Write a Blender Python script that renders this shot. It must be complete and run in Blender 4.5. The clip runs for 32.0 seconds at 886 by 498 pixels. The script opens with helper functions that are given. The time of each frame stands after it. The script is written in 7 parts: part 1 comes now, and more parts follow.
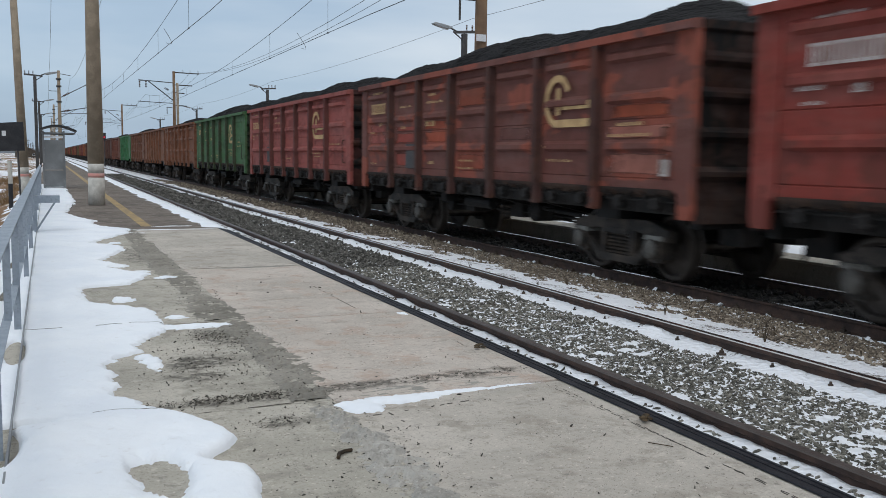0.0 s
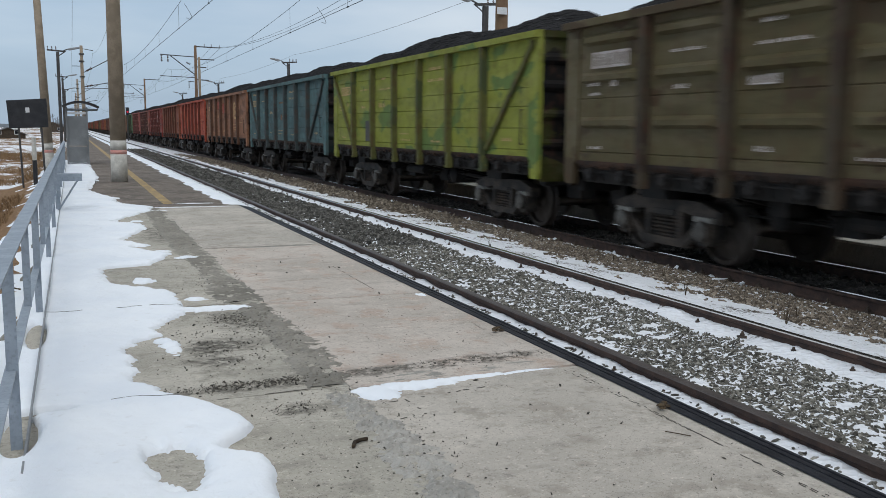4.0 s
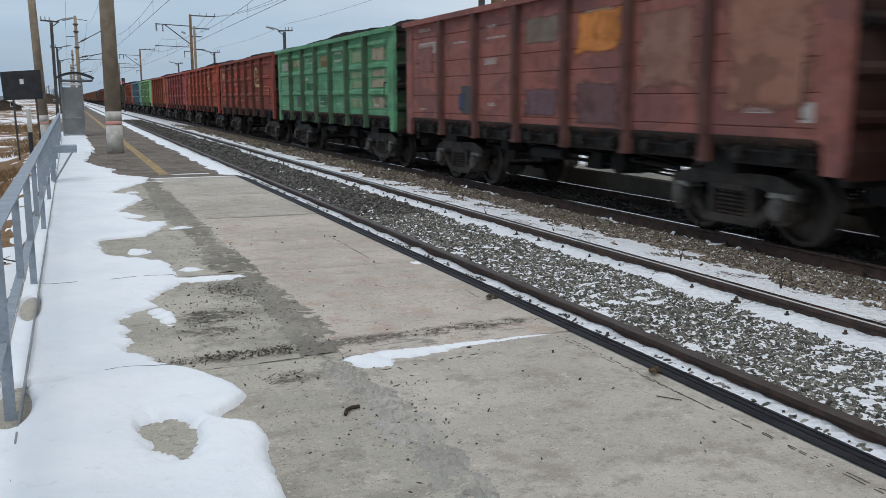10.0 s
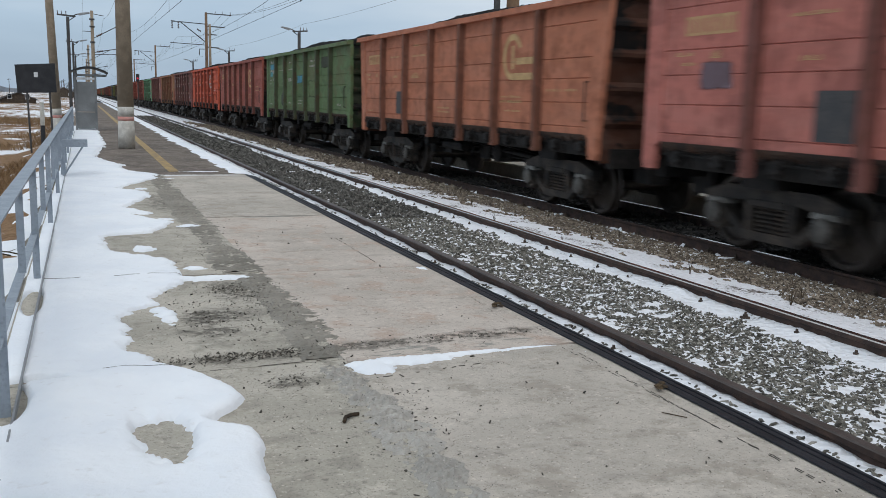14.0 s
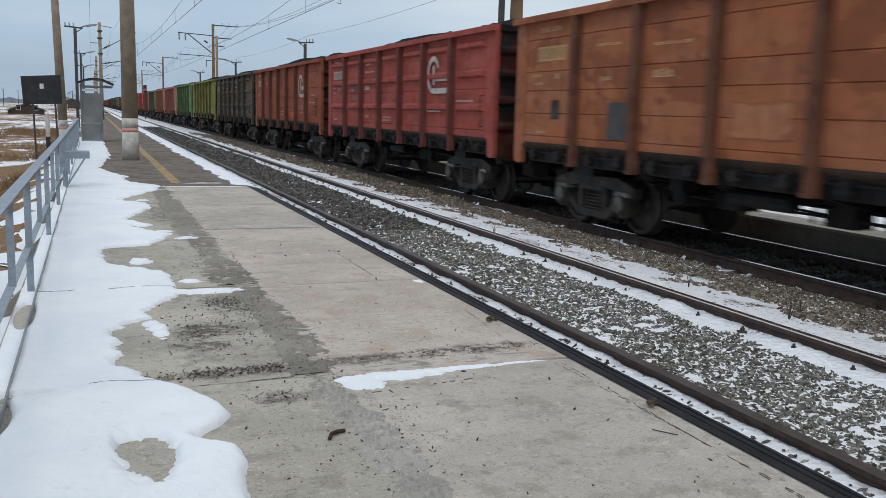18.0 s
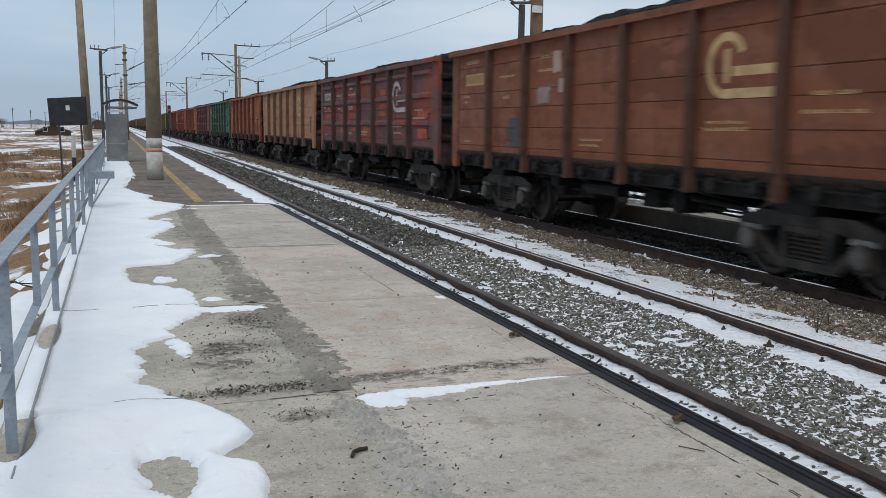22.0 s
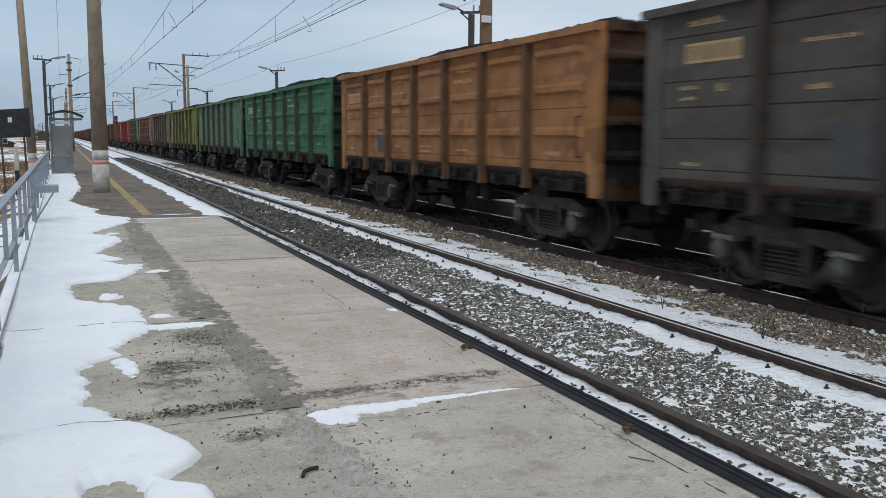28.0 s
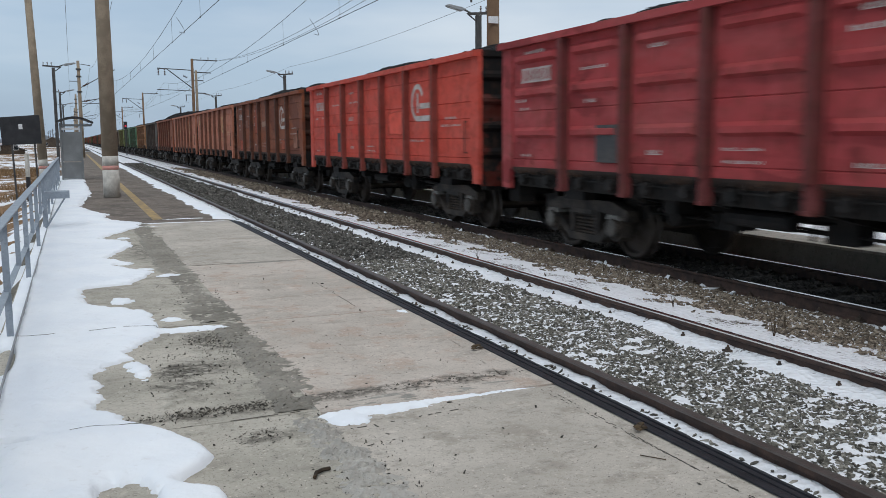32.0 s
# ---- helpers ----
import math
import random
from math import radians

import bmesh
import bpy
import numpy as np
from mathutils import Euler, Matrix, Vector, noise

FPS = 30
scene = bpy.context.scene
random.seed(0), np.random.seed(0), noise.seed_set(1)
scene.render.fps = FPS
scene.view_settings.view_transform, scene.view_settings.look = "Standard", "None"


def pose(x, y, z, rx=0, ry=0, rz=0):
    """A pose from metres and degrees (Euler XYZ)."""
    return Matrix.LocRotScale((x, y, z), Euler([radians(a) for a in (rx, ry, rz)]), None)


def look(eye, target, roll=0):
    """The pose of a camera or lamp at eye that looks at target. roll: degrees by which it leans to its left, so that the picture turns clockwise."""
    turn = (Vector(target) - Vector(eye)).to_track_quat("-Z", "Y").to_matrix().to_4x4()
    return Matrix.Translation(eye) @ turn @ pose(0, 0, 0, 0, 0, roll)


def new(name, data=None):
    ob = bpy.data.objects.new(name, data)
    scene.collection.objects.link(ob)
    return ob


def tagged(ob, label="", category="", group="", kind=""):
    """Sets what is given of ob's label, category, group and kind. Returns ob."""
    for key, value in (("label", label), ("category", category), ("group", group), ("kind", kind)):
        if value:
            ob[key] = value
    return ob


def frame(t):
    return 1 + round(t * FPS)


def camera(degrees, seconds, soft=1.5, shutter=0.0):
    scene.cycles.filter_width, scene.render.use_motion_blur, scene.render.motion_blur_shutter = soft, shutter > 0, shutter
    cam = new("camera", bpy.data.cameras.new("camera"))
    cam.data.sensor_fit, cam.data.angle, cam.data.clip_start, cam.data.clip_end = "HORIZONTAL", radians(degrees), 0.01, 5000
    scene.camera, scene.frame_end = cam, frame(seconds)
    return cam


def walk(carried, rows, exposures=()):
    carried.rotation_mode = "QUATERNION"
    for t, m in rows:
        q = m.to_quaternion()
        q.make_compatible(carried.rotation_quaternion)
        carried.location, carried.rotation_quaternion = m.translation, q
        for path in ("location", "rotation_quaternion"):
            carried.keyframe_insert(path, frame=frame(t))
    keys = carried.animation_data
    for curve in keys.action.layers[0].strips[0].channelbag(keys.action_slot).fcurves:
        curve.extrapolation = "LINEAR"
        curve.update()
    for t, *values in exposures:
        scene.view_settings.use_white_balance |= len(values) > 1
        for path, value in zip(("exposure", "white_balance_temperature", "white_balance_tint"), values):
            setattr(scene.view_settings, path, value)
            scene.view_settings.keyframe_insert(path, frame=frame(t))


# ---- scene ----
# camera: a phone held by hand on the platform
cam = camera(52.62, 32.0, soft=0.68, shutter=0.22)


def held(x, y, z, yaw, pitch, roll):
    return pose(x, y, z, 90 + pitch, 0, yaw) @ pose(0, 0, 0, 0, 0, roll)


PATH = [
    (0.0, -0.295, -0.102, 1.718, -23.804, -5.833, 0.787),
    (0.5, -0.300, -0.107, 1.718, -23.837, -5.798, 0.728),
    (1.0, -0.300, -0.099, 1.718, -23.760, -5.739, 0.534),
    (1.5, -0.308, -0.099, 1.761, -23.424, -5.891, 0.317),
    (2.0, -0.312, -0.083, 1.800, -23.056, -5.879, 1.248),
    (2.5, -0.305, -0.087, 1.811, -22.994, -6.270, 0.693),
    (3.0, -0.299, -0.087, 1.808, -22.799, -6.553, 0.555),
    (3.5, -0.270, -0.076, 1.798, -22.504, -7.132, 0.543),
    (5.5, -0.196, -0.073, 1.796, -21.993, -8.274, -0.096),
    (6.0, -0.190, -0.089, 1.799, -21.715, -8.538, -0.452),
    (6.5, -0.191, -0.088, 1.794, -21.981, -8.762, -0.354),
    (7.0, -0.196, -0.092, 1.797, -21.997, -8.954, -0.443),
    (7.5, -0.200, -0.086, 1.792, -22.051, -9.148, -0.343),
    (8.0, -0.206, -0.091, 1.794, -22.247, -9.327, -0.162),
    (8.5, -0.197, -0.083, 1.795, -22.325, -9.475, -0.160),
    (9.0, -0.198, -0.090, 1.797, -22.462, -9.568, -0.214),
    (9.5, -0.197, -0.095, 1.795, -22.414, -9.690, -0.191),
    (10.0, -0.192, -0.085, 1.791, -22.410, -9.621, -0.097),
    (10.5, -0.200, -0.095, 1.795, -22.475, -9.611, -0.030),
    (11.0, -0.191, -0.088, 1.788, -22.431, -9.554, 0.016),
    (11.5, -0.176, -0.091, 1.792, -22.544, -9.560, -0.021),
    (12.0, -0.183, -0.100, 1.794, -22.488, -9.543, -0.068),
    (12.5, -0.182, -0.089, 1.789, -22.268, -9.658, 0.144),
    (13.0, -0.187, -0.085, 1.789, -22.187, -9.497, 0.812),
    (13.5, -0.174, -0.112, 1.795, -21.801, -9.474, 0.765),
    (14.0, -0.148, -0.016, 1.792, -21.861, -9.344, 1.503),
    (14.5, -0.088, 0.034, 1.813, -22.687, -9.275, 1.236),
    (16.5, -0.027, -0.008, 1.808, -22.370, -8.795, 1.244),
    (17.0, -0.039, -0.011, 1.813, -21.945, -8.650, 1.309),
    (17.5, -0.031, -0.007, 1.810, -21.614, -8.693, 1.364),
    (18.0, -0.040, -0.010, 1.810, -21.409, -8.684, 1.471),
    (18.5, -0.040, -0.010, 1.813, -21.155, -8.764, 1.282),
    (19.0, -0.035, -0.013, 1.813, -21.400, -8.730, 0.709),
    (19.5, -0.035, -0.003, 1.815, -21.085, -8.481, 0.853),
    (20.0, -0.035, -0.001, 1.809, -20.812, -8.164, 0.871),
    (20.5, -0.033, -0.007, 1.809, -20.573, -8.029, 0.838),
    (21.0, -0.028, 0.005, 1.807, -20.399, -7.898, 0.746),
    (21.5, -0.029, -0.003, 1.811, -20.179, -7.791, 0.639),
    (22.0, -0.026, 0.007, 1.807, -19.935, -7.699, 0.701),
    (22.5, -0.029, 0.002, 1.806, -19.744, -7.684, 0.671),
    (23.0, -0.030, 0.000, 1.807, -19.529, -7.695, 0.585),
    (23.5, -0.028, 0.002, 1.805, -19.377, -7.618, 0.524),
    (24.0, -0.034, 0.002, 1.807, -19.246, -7.628, 0.370),
    (24.5, -0.034, -0.006, 1.811, -19.382, -7.674, 0.233),
    (25.0, -0.035, 0.001, 1.810, -19.585, -7.667, -0.074),
    (25.5, -0.030, 0.002, 1.815, -20.758, -7.466, 0.109),
    (26.0, -0.024, -0.008, 1.840, -21.341, -7.388, -0.076),
    (26.5, -0.011, -0.006, 1.853, -22.846, -7.197, 0.337),
    (28.5, 0.002, 0.013, 1.840, -22.910, -7.121, 0.261),
    (29.0, -0.002, 0.014, 1.837, -22.811, -7.100, 0.151),
    (29.5, 0.000, 0.012, 1.835, -22.691, -7.116, 0.017),
    (30.0, 0.002, 0.009, 1.836, -22.602, -7.095, -0.203),
    (30.5, 0.002, 0.003, 1.839, -22.536, -7.132, -0.343),
    (31.0, 0.001, 0.004, 1.841, -22.493, -7.096, -0.321),
    (31.5, -0.000, 0.004, 1.841, -22.447, -7.037, -0.380),
    (32.0, 0.000, 0.000, 1.839, -22.290, -7.056, -0.452),
]
walk(cam, [(row[0], held(*row[1:])) for row in PATH])

# light: an overcast winter day, brighter overhead, a pale sun behind thick cloud
world = bpy.data.worlds.new("overcast")
scene.world = world
world.use_nodes = True
wn, wl = world.node_tree.nodes, world.node_tree.links
wn.clear()
sky = wn.new("ShaderNodeTexSky")
sky.sky_type, sky.sun_disc = "NISHITA", False
sky.sun_elevation, sky.sun_rotation = radians(24), radians(150)
dim = wn.new("ShaderNodeMix")
dim.data_type, dim.blend_type = "RGBA", "MULTIPLY"
dim.inputs[0].default_value = 1.0
dim.inputs[7].default_value = (0.1, 0.1, 0.1, 1)
wl.new(sky.outputs[0], dim.inputs[6])
where = wn.new("ShaderNodeTexCoord")
split = wn.new("ShaderNodeSeparateXYZ")
wl.new(where.outputs["Generated"], split.inputs[0])
squash = wn.new("ShaderNodeMapping")
squash.inputs["Scale"].default_value = (1.0, 1.0, 5.0)
wl.new(where.outputs["Generated"], squash.inputs[0])
banks = wn.new("ShaderNodeTexNoise")
banks.inputs["Scale"].default_value, banks.inputs["Detail"].default_value = 1.7, 5.0
wl.new(squash.outputs[0], banks.inputs["Vector"])
lift = wn.new("ShaderNodeMath")
lift.operation, lift.inputs[1].default_value = "MULTIPLY_ADD", 0.55
wl.new(split.outputs[2], lift.inputs[0])
shift = wn.new("ShaderNodeMath")
shift.operation, shift.inputs[1].default_value, shift.inputs[2].default_value = "MULTIPLY_ADD", 0.75, -0.18
wl.new(banks.outputs[0], shift.inputs[0])
wl.new(shift.outputs[0], lift.inputs[2])
cloud = wn.new("ShaderNodeValToRGB")
cloud.color_ramp.elements[0].position, cloud.color_ramp.elements[0].color = 0.0, (0.24, 0.36, 0.53, 1)
cloud.color_ramp.elements[1].position, cloud.color_ramp.elements[1].color = 0.75, (1.0, 1.04, 1.08, 1)
mid = cloud.color_ramp.elements.new(0.34)
mid.color = (0.455, 0.59, 0.755, 1)
east = wn.new("ShaderNodeMath")
east.operation, east.inputs[1].default_value = "MAXIMUM", 0.0
wl.new(split.outputs[0], east.inputs[0])
thin = wn.new("ShaderNodeMath")
thin.operation, thin.inputs[1].default_value = "MULTIPLY_ADD", 0.30
wl.new(east.outputs[0], thin.inputs[0])
wl.new(lift.outputs[0], thin.inputs[2])
wl.new(thin.outputs[0], cloud.inputs[0])
veil = wn.new("ShaderNodeMix")
veil.data_type = "RGBA"
veil.inputs[0].default_value = 0.86
wl.new(dim.outputs[2], veil.inputs[6])
wl.new(cloud.outputs[0], veil.inputs[7])
back = wn.new("ShaderNodeBackground")
back.inputs[1].default_value = 0.94
wl.new(veil.outputs[2], back.inputs[0])
wout = wn.new("ShaderNodeOutputWorld")
wl.new(back.outputs[0], wout.inputs[0])

sun = new("sun", bpy.data.lights.new("sun", "SUN"))
sun.data.energy, sun.data.angle, sun.data.color = 0.8, radians(25), (1.0, 0.985, 0.96)
sun.matrix_world = look((-20, -30, 40), (0, 0, 0))

# ---------- small tools ----------
def lin(r, g, b):
    """Linear colour from 0-255 display values."""
    return tuple((c / 255 / 12.92) if c < 11 else ((c / 255 + 0.055) / 1.055) ** 2.4 for c in (r, g, b)) + (1.0,)


def grey(v, warm=0.0):
    return (v * (1 + warm), v, v * (1 - warm), 1.0)


class Nodes:
    """A short way to write node materials."""

    def __init__(self, name):
        self.m = bpy.data.materials.new(name)
        self.m.use_nodes = True
        self.t = self.m.node_tree
        self.t.nodes.clear()
        self.bsdf = self.t.nodes.new("ShaderNodeBsdfPrincipled")
        out = self.t.nodes.new("ShaderNodeOutputMaterial")
        self.t.links.new(self.bsdf.outputs[0], out.inputs[0])
        self.coord = self.t.nodes.new("ShaderNodeTexCoord").outputs["Object"]

    def link(self, a, b):
        self.t.links.new(a, b)
        return self

    def put(self, socket, value):
        if hasattr(value, "links"):
            self.t.links.new(value, socket)
        else:
            socket.default_value = value

    def scattered(self, spread=37.0):
        """Object coordinates moved by the object's own random number, so that alike pieces differ."""
        info = self.t.nodes.new("ShaderNodeObjectInfo").outputs["Random"]
        far = self.math("MULTIPLY", info, spread)
        add = self.t.nodes.new("ShaderNodeVectorMath")
        add.operation = "ADD"
        self.t.links.new(self.coord, add.inputs[0])
        self.t.links.new(far, add.inputs[1])
        self.coord = add.outputs[0]
        return info

    def math(self, op, a, b=0.0, c=0.0):
        n = self.t.nodes.new("ShaderNodeMath")
        n.operation = op
        for s, v in zip(n.inputs, (a, b, c)):
            self.put(s, v)
        return n.outputs[0]

    def stretch(self, scale):
        n = self.t.nodes.new("ShaderNodeMapping")
        n.inputs["Scale"].default_value = scale
        self.t.links.new(self.coord, n.inputs[0])
        return n.outputs[0]

    def noise(self, scale, detail=4.0, rough=0.55, vector=None, distort=0.0):
        n = self.t.nodes.new("ShaderNodeTexNoise")
        n.inputs["Scale"].default_value, n.inputs["Detail"].default_value = scale, detail
        n.inputs["Roughness"].default_value, n.inputs["Distortion"].default_value = rough, distort
        self.t.links.new(vector or self.coord, n.inputs["Vector"])
        return n.outputs[0]

    def step(self, value, low, high):
        n = self.t.nodes.new("ShaderNodeMapRange")
        n.interpolation_type = "SMOOTHSTEP"
        self.put(n.inputs[0], value)
        n.inputs[1].default_value, n.inputs[2].default_value = low, high
        return n.outputs[0]

    def mix(self, f, a, b, how="MIX"):
        n = self.t.nodes.new("ShaderNodeMix")
        n.data_type, n.blend_type = "RGBA", how
        for s, v in ((n.inputs[0], f), (n.inputs[6], a), (n.inputs[7], b)):
            self.put(s, v)
        return n.outputs[2]

    def bump(self, height, distance=0.01, strength=0.6):
        n = self.t.nodes.new("ShaderNodeBump")
        n.inputs["Strength"].default_value, n.inputs["Distance"].default_value = strength, distance
        self.t.links.new(height, n.inputs["Height"])
        self.t.links.new(n.outputs[0], self.bsdf.inputs["Normal"])
        return self

    def done(self, color, rough=0.8, metal=0.0, spec=0.3):
        self.put(self.bsdf.inputs["Base Color"], color)
        self.put(self.bsdf.inputs["Roughness"], rough)
        self.put(self.bsdf.inputs["Metallic"], metal)
        self.bsdf.inputs["Specular IOR Level"].default_value = spec
        return self.m


def plain(name, a, b, scale=6.0, fine=60.0, rough=0.8, metal=0.0, bump=0.004, spec=0.3):
    """Two tones by a broad noise, darkened a little by a fine one."""
    n = Nodes(name)
    n.scattered()
    broad, small = n.noise(scale), n.noise(fine, 3.0)
    col = n.mix(n.step(broad, 0.35, 0.65), a, b)
    col = n.mix(n.step(small, 0.45, 0.75), col, tuple(0.7 * v for v in a[:3]) + (1,))
    n.bump(small, bump)
    return n.done(col, rough, metal, spec)


def concrete_mat(name, light, dark, stain, spots=(), grain=1.0):
    """Worn concrete. spots: (x, y, rx, ry) of gritty dirt."""
    n = Nodes(name)
    place = n.coord
    n.scattered(51.0)
    broad = n.noise(0.9, 6.0, 0.6)
    blot = n.noise(3.4, 8.0, 0.68)
    drag = n.noise(2.6, 7.0, 0.65, n.stretch((0.8, 1.7, 1.0)))
    fine = n.noise(34.0, 6.0, 0.75)
    pits = n.noise(95.0, 3.0, 0.6)
    col = n.mix(n.step(broad, 0.34, 0.66), dark, light)
    col = n.mix(n.math("MULTIPLY", n.step(blot, 0.50, 0.64), 0.85), col, stain)
    col = n.mix(n.math("MULTIPLY", n.step(drag, 0.56, 0.66), 0.45), col, tuple(0.72 * v for v in dark[:3]) + (1,))
    col = n.mix(n.math("MULTIPLY", n.step(n.noise(5.5, 9.0, 0.75), 0.55, 0.68), 0.55), col, tuple(min(0.75, 1.22 * v) for v in light[:3]) + (1,))
    col = n.mix(n.math("MULTIPLY", n.step(n.noise(9.0, 9.0, 0.8), 0.55, 0.64), min(0.85, 0.5 * grain)), col, tuple(0.6 * v for v in dark[:3]) + (1,))
    col = n.mix(n.math("MULTIPLY", n.step(fine, 0.50, 0.75), 0.5 * grain), col, tuple(0.55 * v for v in dark[:3]) + (1,))
    col = n.mix(n.math("MULTIPLY", n.step(pits, 0.60, 0.70), 0.5 * grain), col, (0.06, 0.055, 0.05, 1))
    flecks = n.noise(42.0, 2.0, 0.5)
    col = n.mix(n.math("MULTIPLY", n.step(flecks, 0.64, 0.70), 0.55), col, tuple(min(0.8, 1.35 * v) for v in light[:3]) + (1,))
    col = n.mix(n.math("MULTIPLY", n.step(n.noise(21.0, 3.0, 0.6), 0.64, 0.70), 0.6), col, tuple(0.42 * v for v in dark[:3]) + (1,))
    height = n.math("ADD", n.math("MULTIPLY", fine, 0.7), n.math("ADD", n.math("MULTIPLY", pits, 0.35), n.math("MULTIPLY", blot, 1.2)))
    parts_ = n.t.nodes.new("ShaderNodeSeparateXYZ")
    n.link(place, parts_.inputs[0])
    X, Y = parts_.outputs[0], parts_.outputs[1]
    ragged = n.math("ADD", n.math("MULTIPLY", n.math("SUBTRACT", n.noise(6.0, 6.0, 0.7, place), 0.5), 0.34), n.math("MULTIPLY", n.math("SUBTRACT", n.noise(1.1, 3.0, 0.5, place), 0.5), 0.30))
    for cx, cy, rx, ry in spots:
        dx, dy = n.math("DIVIDE", n.math("SUBTRACT", X, cx), rx), n.math("DIVIDE", n.math("SUBTRACT", Y, cy), ry)
        d = n.math("SQRT", n.math("ADD", n.math("MULTIPLY", dx, dx), n.math("MULTIPLY", dy, dy)))
        mask = n.step(n.math("ADD", d, n.math("MULTIPLY", ragged, 5.0)), 1.25, 0.45)
        clod = n.noise(13.0, 7.0, 0.75, place)
        mask = n.math("MULTIPLY", mask, n.step(clod, 0.42, 0.58))
        speck = n.mix(n.step(fine, 0.40, 0.60), (0.20, 0.185, 0.155, 1), (0.08, 0.072, 0.06, 1))
        col = n.mix(n.math("MULTIPLY", mask, 0.85), col, speck)
        height = n.math("ADD", height, n.math("MULTIPLY", n.math("MULTIPLY", mask, fine), 1.2))
    n.bump(height, 0.010, 0.8)
    return n.done(col, 0.88, 0, 0.25)


CONCRETE = concrete_mat("slab_concrete", (0.56, 0.50, 0.44, 1), (0.43, 0.385, 0.335, 1), (0.46, 0.36, 0.295, 1), ((1.9, 5.46, 0.9, 0.10), (2.5, 5.55, 0.5, 0.10)), 1.15)
CONCRETE_GREY = concrete_mat("grey_slab_concrete", (0.535, 0.49, 0.43, 1), (0.42, 0.385, 0.335, 1), (0.345, 0.31, 0.262, 1), (), 1.25)
CONCRETE_DIRTY = concrete_mat("slab_concrete_worn", (0.50, 0.465, 0.40, 1), (0.385, 0.36, 0.305, 1), (0.30, 0.28, 0.235, 1), ((0.72, 5.40, 0.62, 0.12), (0.95, 7.45, 0.22, 0.36), (0.75, 6.55, 0.30, 0.30), (0.62, 6.1, 0.25, 0.18), (0.9, 4.84, 0.16, 0.14), (0.62, 6.5, 0.16, 0.25), (0.9, 14.0, 0.3, 1.2)), 1.5)
MORTAR = concrete_mat("crumbled_mortar", (0.31, 0.29, 0.25, 1), (0.19, 0.178, 0.152, 1), (0.24, 0.225, 0.195, 1))
MORTAR_GREY = concrete_mat("pale_crumbled_mortar", (0.43, 0.412, 0.375, 1), (0.335, 0.322, 0.292, 1), (0.28, 0.268, 0.242, 1))
ASPHALT = concrete_mat("wet_asphalt", (0.20, 0.168, 0.14, 1), (0.11, 0.092, 0.078, 1), (0.26, 0.22, 0.185, 1))
MORTAR_PALE = concrete_mat("grey_mortar", (0.36, 0.345, 0.31, 1), (0.29, 0.28, 0.25, 1), (0.24, 0.23, 0.205, 1))
CRACK = plain("crack_shadow", (0.10, 0.092, 0.08, 1), (0.16, 0.145, 0.125, 1), 8.0, 60.0, 0.95)
POLE_CONCRETE = plain("pole_concrete", (0.33, 0.265, 0.195, 1), (0.23, 0.185, 0.135, 1), 3.0, 45.0, 0.85)
MAST_BROWN = plain("stained_brown_concrete", (0.21, 0.135, 0.082, 1), (0.14, 0.088, 0.056, 1), 1.5, 40.0, 0.85)
SLEEPER = plain("sleeper_concrete", (0.16, 0.15, 0.14, 1), (0.09, 0.083, 0.075, 1), 4.0, 40.0, 0.9)
WHITEWASH = plain("whitewash", (0.58, 0.56, 0.51, 1), (0.42, 0.40, 0.36, 1), 5.0, 40.0, 0.85)
RED_BAND = plain("faded_red_band", (0.62, 0.28, 0.24, 1), (0.55, 0.34, 0.30, 1), 6.0, 40.0, 0.85)
YELLOW_LINE = plain("yellow_line_paint", (0.44, 0.31, 0.13, 1), (0.24, 0.18, 0.11, 1), 5.0, 30.0, 0.8)
RUBBER = plain("black_rubber", (0.011, 0.012, 0.016, 1), (0.024, 0.025, 0.031, 1), 5.0, 60.0, 0.6, 0.0, 0.004, 0.2)
RUST = plain("rusty_steel", (0.088, 0.054, 0.042, 1), (0.046, 0.032, 0.028, 1), 9.0, 70.0, 0.75)
RAIL_TOP = plain("worn_rail_head", (0.10, 0.085, 0.078, 1), (0.065, 0.052, 0.046, 1), 3.0, 50.0, 0.5, 0.4)
SHINY_RAIL = plain("polished_rail_head", (0.62, 0.60, 0.58, 1), (0.5, 0.47, 0.44, 1), 2.0, 30.0, 0.25, 1.0, 0.001)
CLIP_IRON = plain("rusty_fastening", (0.05, 0.04, 0.033, 1), (0.11, 0.08, 0.06, 1), 9.0, 60.0, 0.85)
IRON = plain("dirty_cast_iron", (0.028, 0.025, 0.023, 1), (0.075, 0.055, 0.042, 1), 5.0, 50.0, 0.8)
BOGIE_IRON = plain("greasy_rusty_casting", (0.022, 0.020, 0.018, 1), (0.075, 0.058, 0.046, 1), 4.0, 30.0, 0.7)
# paler iron: highlights on box crowns, axle caps and rungs put into the colour
CROWN_IRON = plain("highlit_box_crown", (0.27, 0.26, 0.235, 1), (0.07, 0.06, 0.05, 1), 4.0, 30.0, 0.6)
AXLE_CAP = plain("highlit_pale_iron", (0.12, 0.112, 0.10, 1), (0.045, 0.04, 0.035, 1), 5.0, 40.0, 0.6)
IRON_DARK = plain("near_black_iron", (0.007, 0.0065, 0.006, 1), (0.020, 0.016, 0.014, 1), 4.0, 40.0, 0.75)
WHEEL_RIM = plain("wheel_steel", (0.11, 0.095, 0.085, 1), (0.07, 0.055, 0.045, 1), 4.0, 40.0, 0.5, 0.7)
FENCE_PAINT = plain("blue_grey_paint", (0.30, 0.345, 0.395, 1), (0.245, 0.285, 0.33, 1), 6.0, 50.0, 0.55)
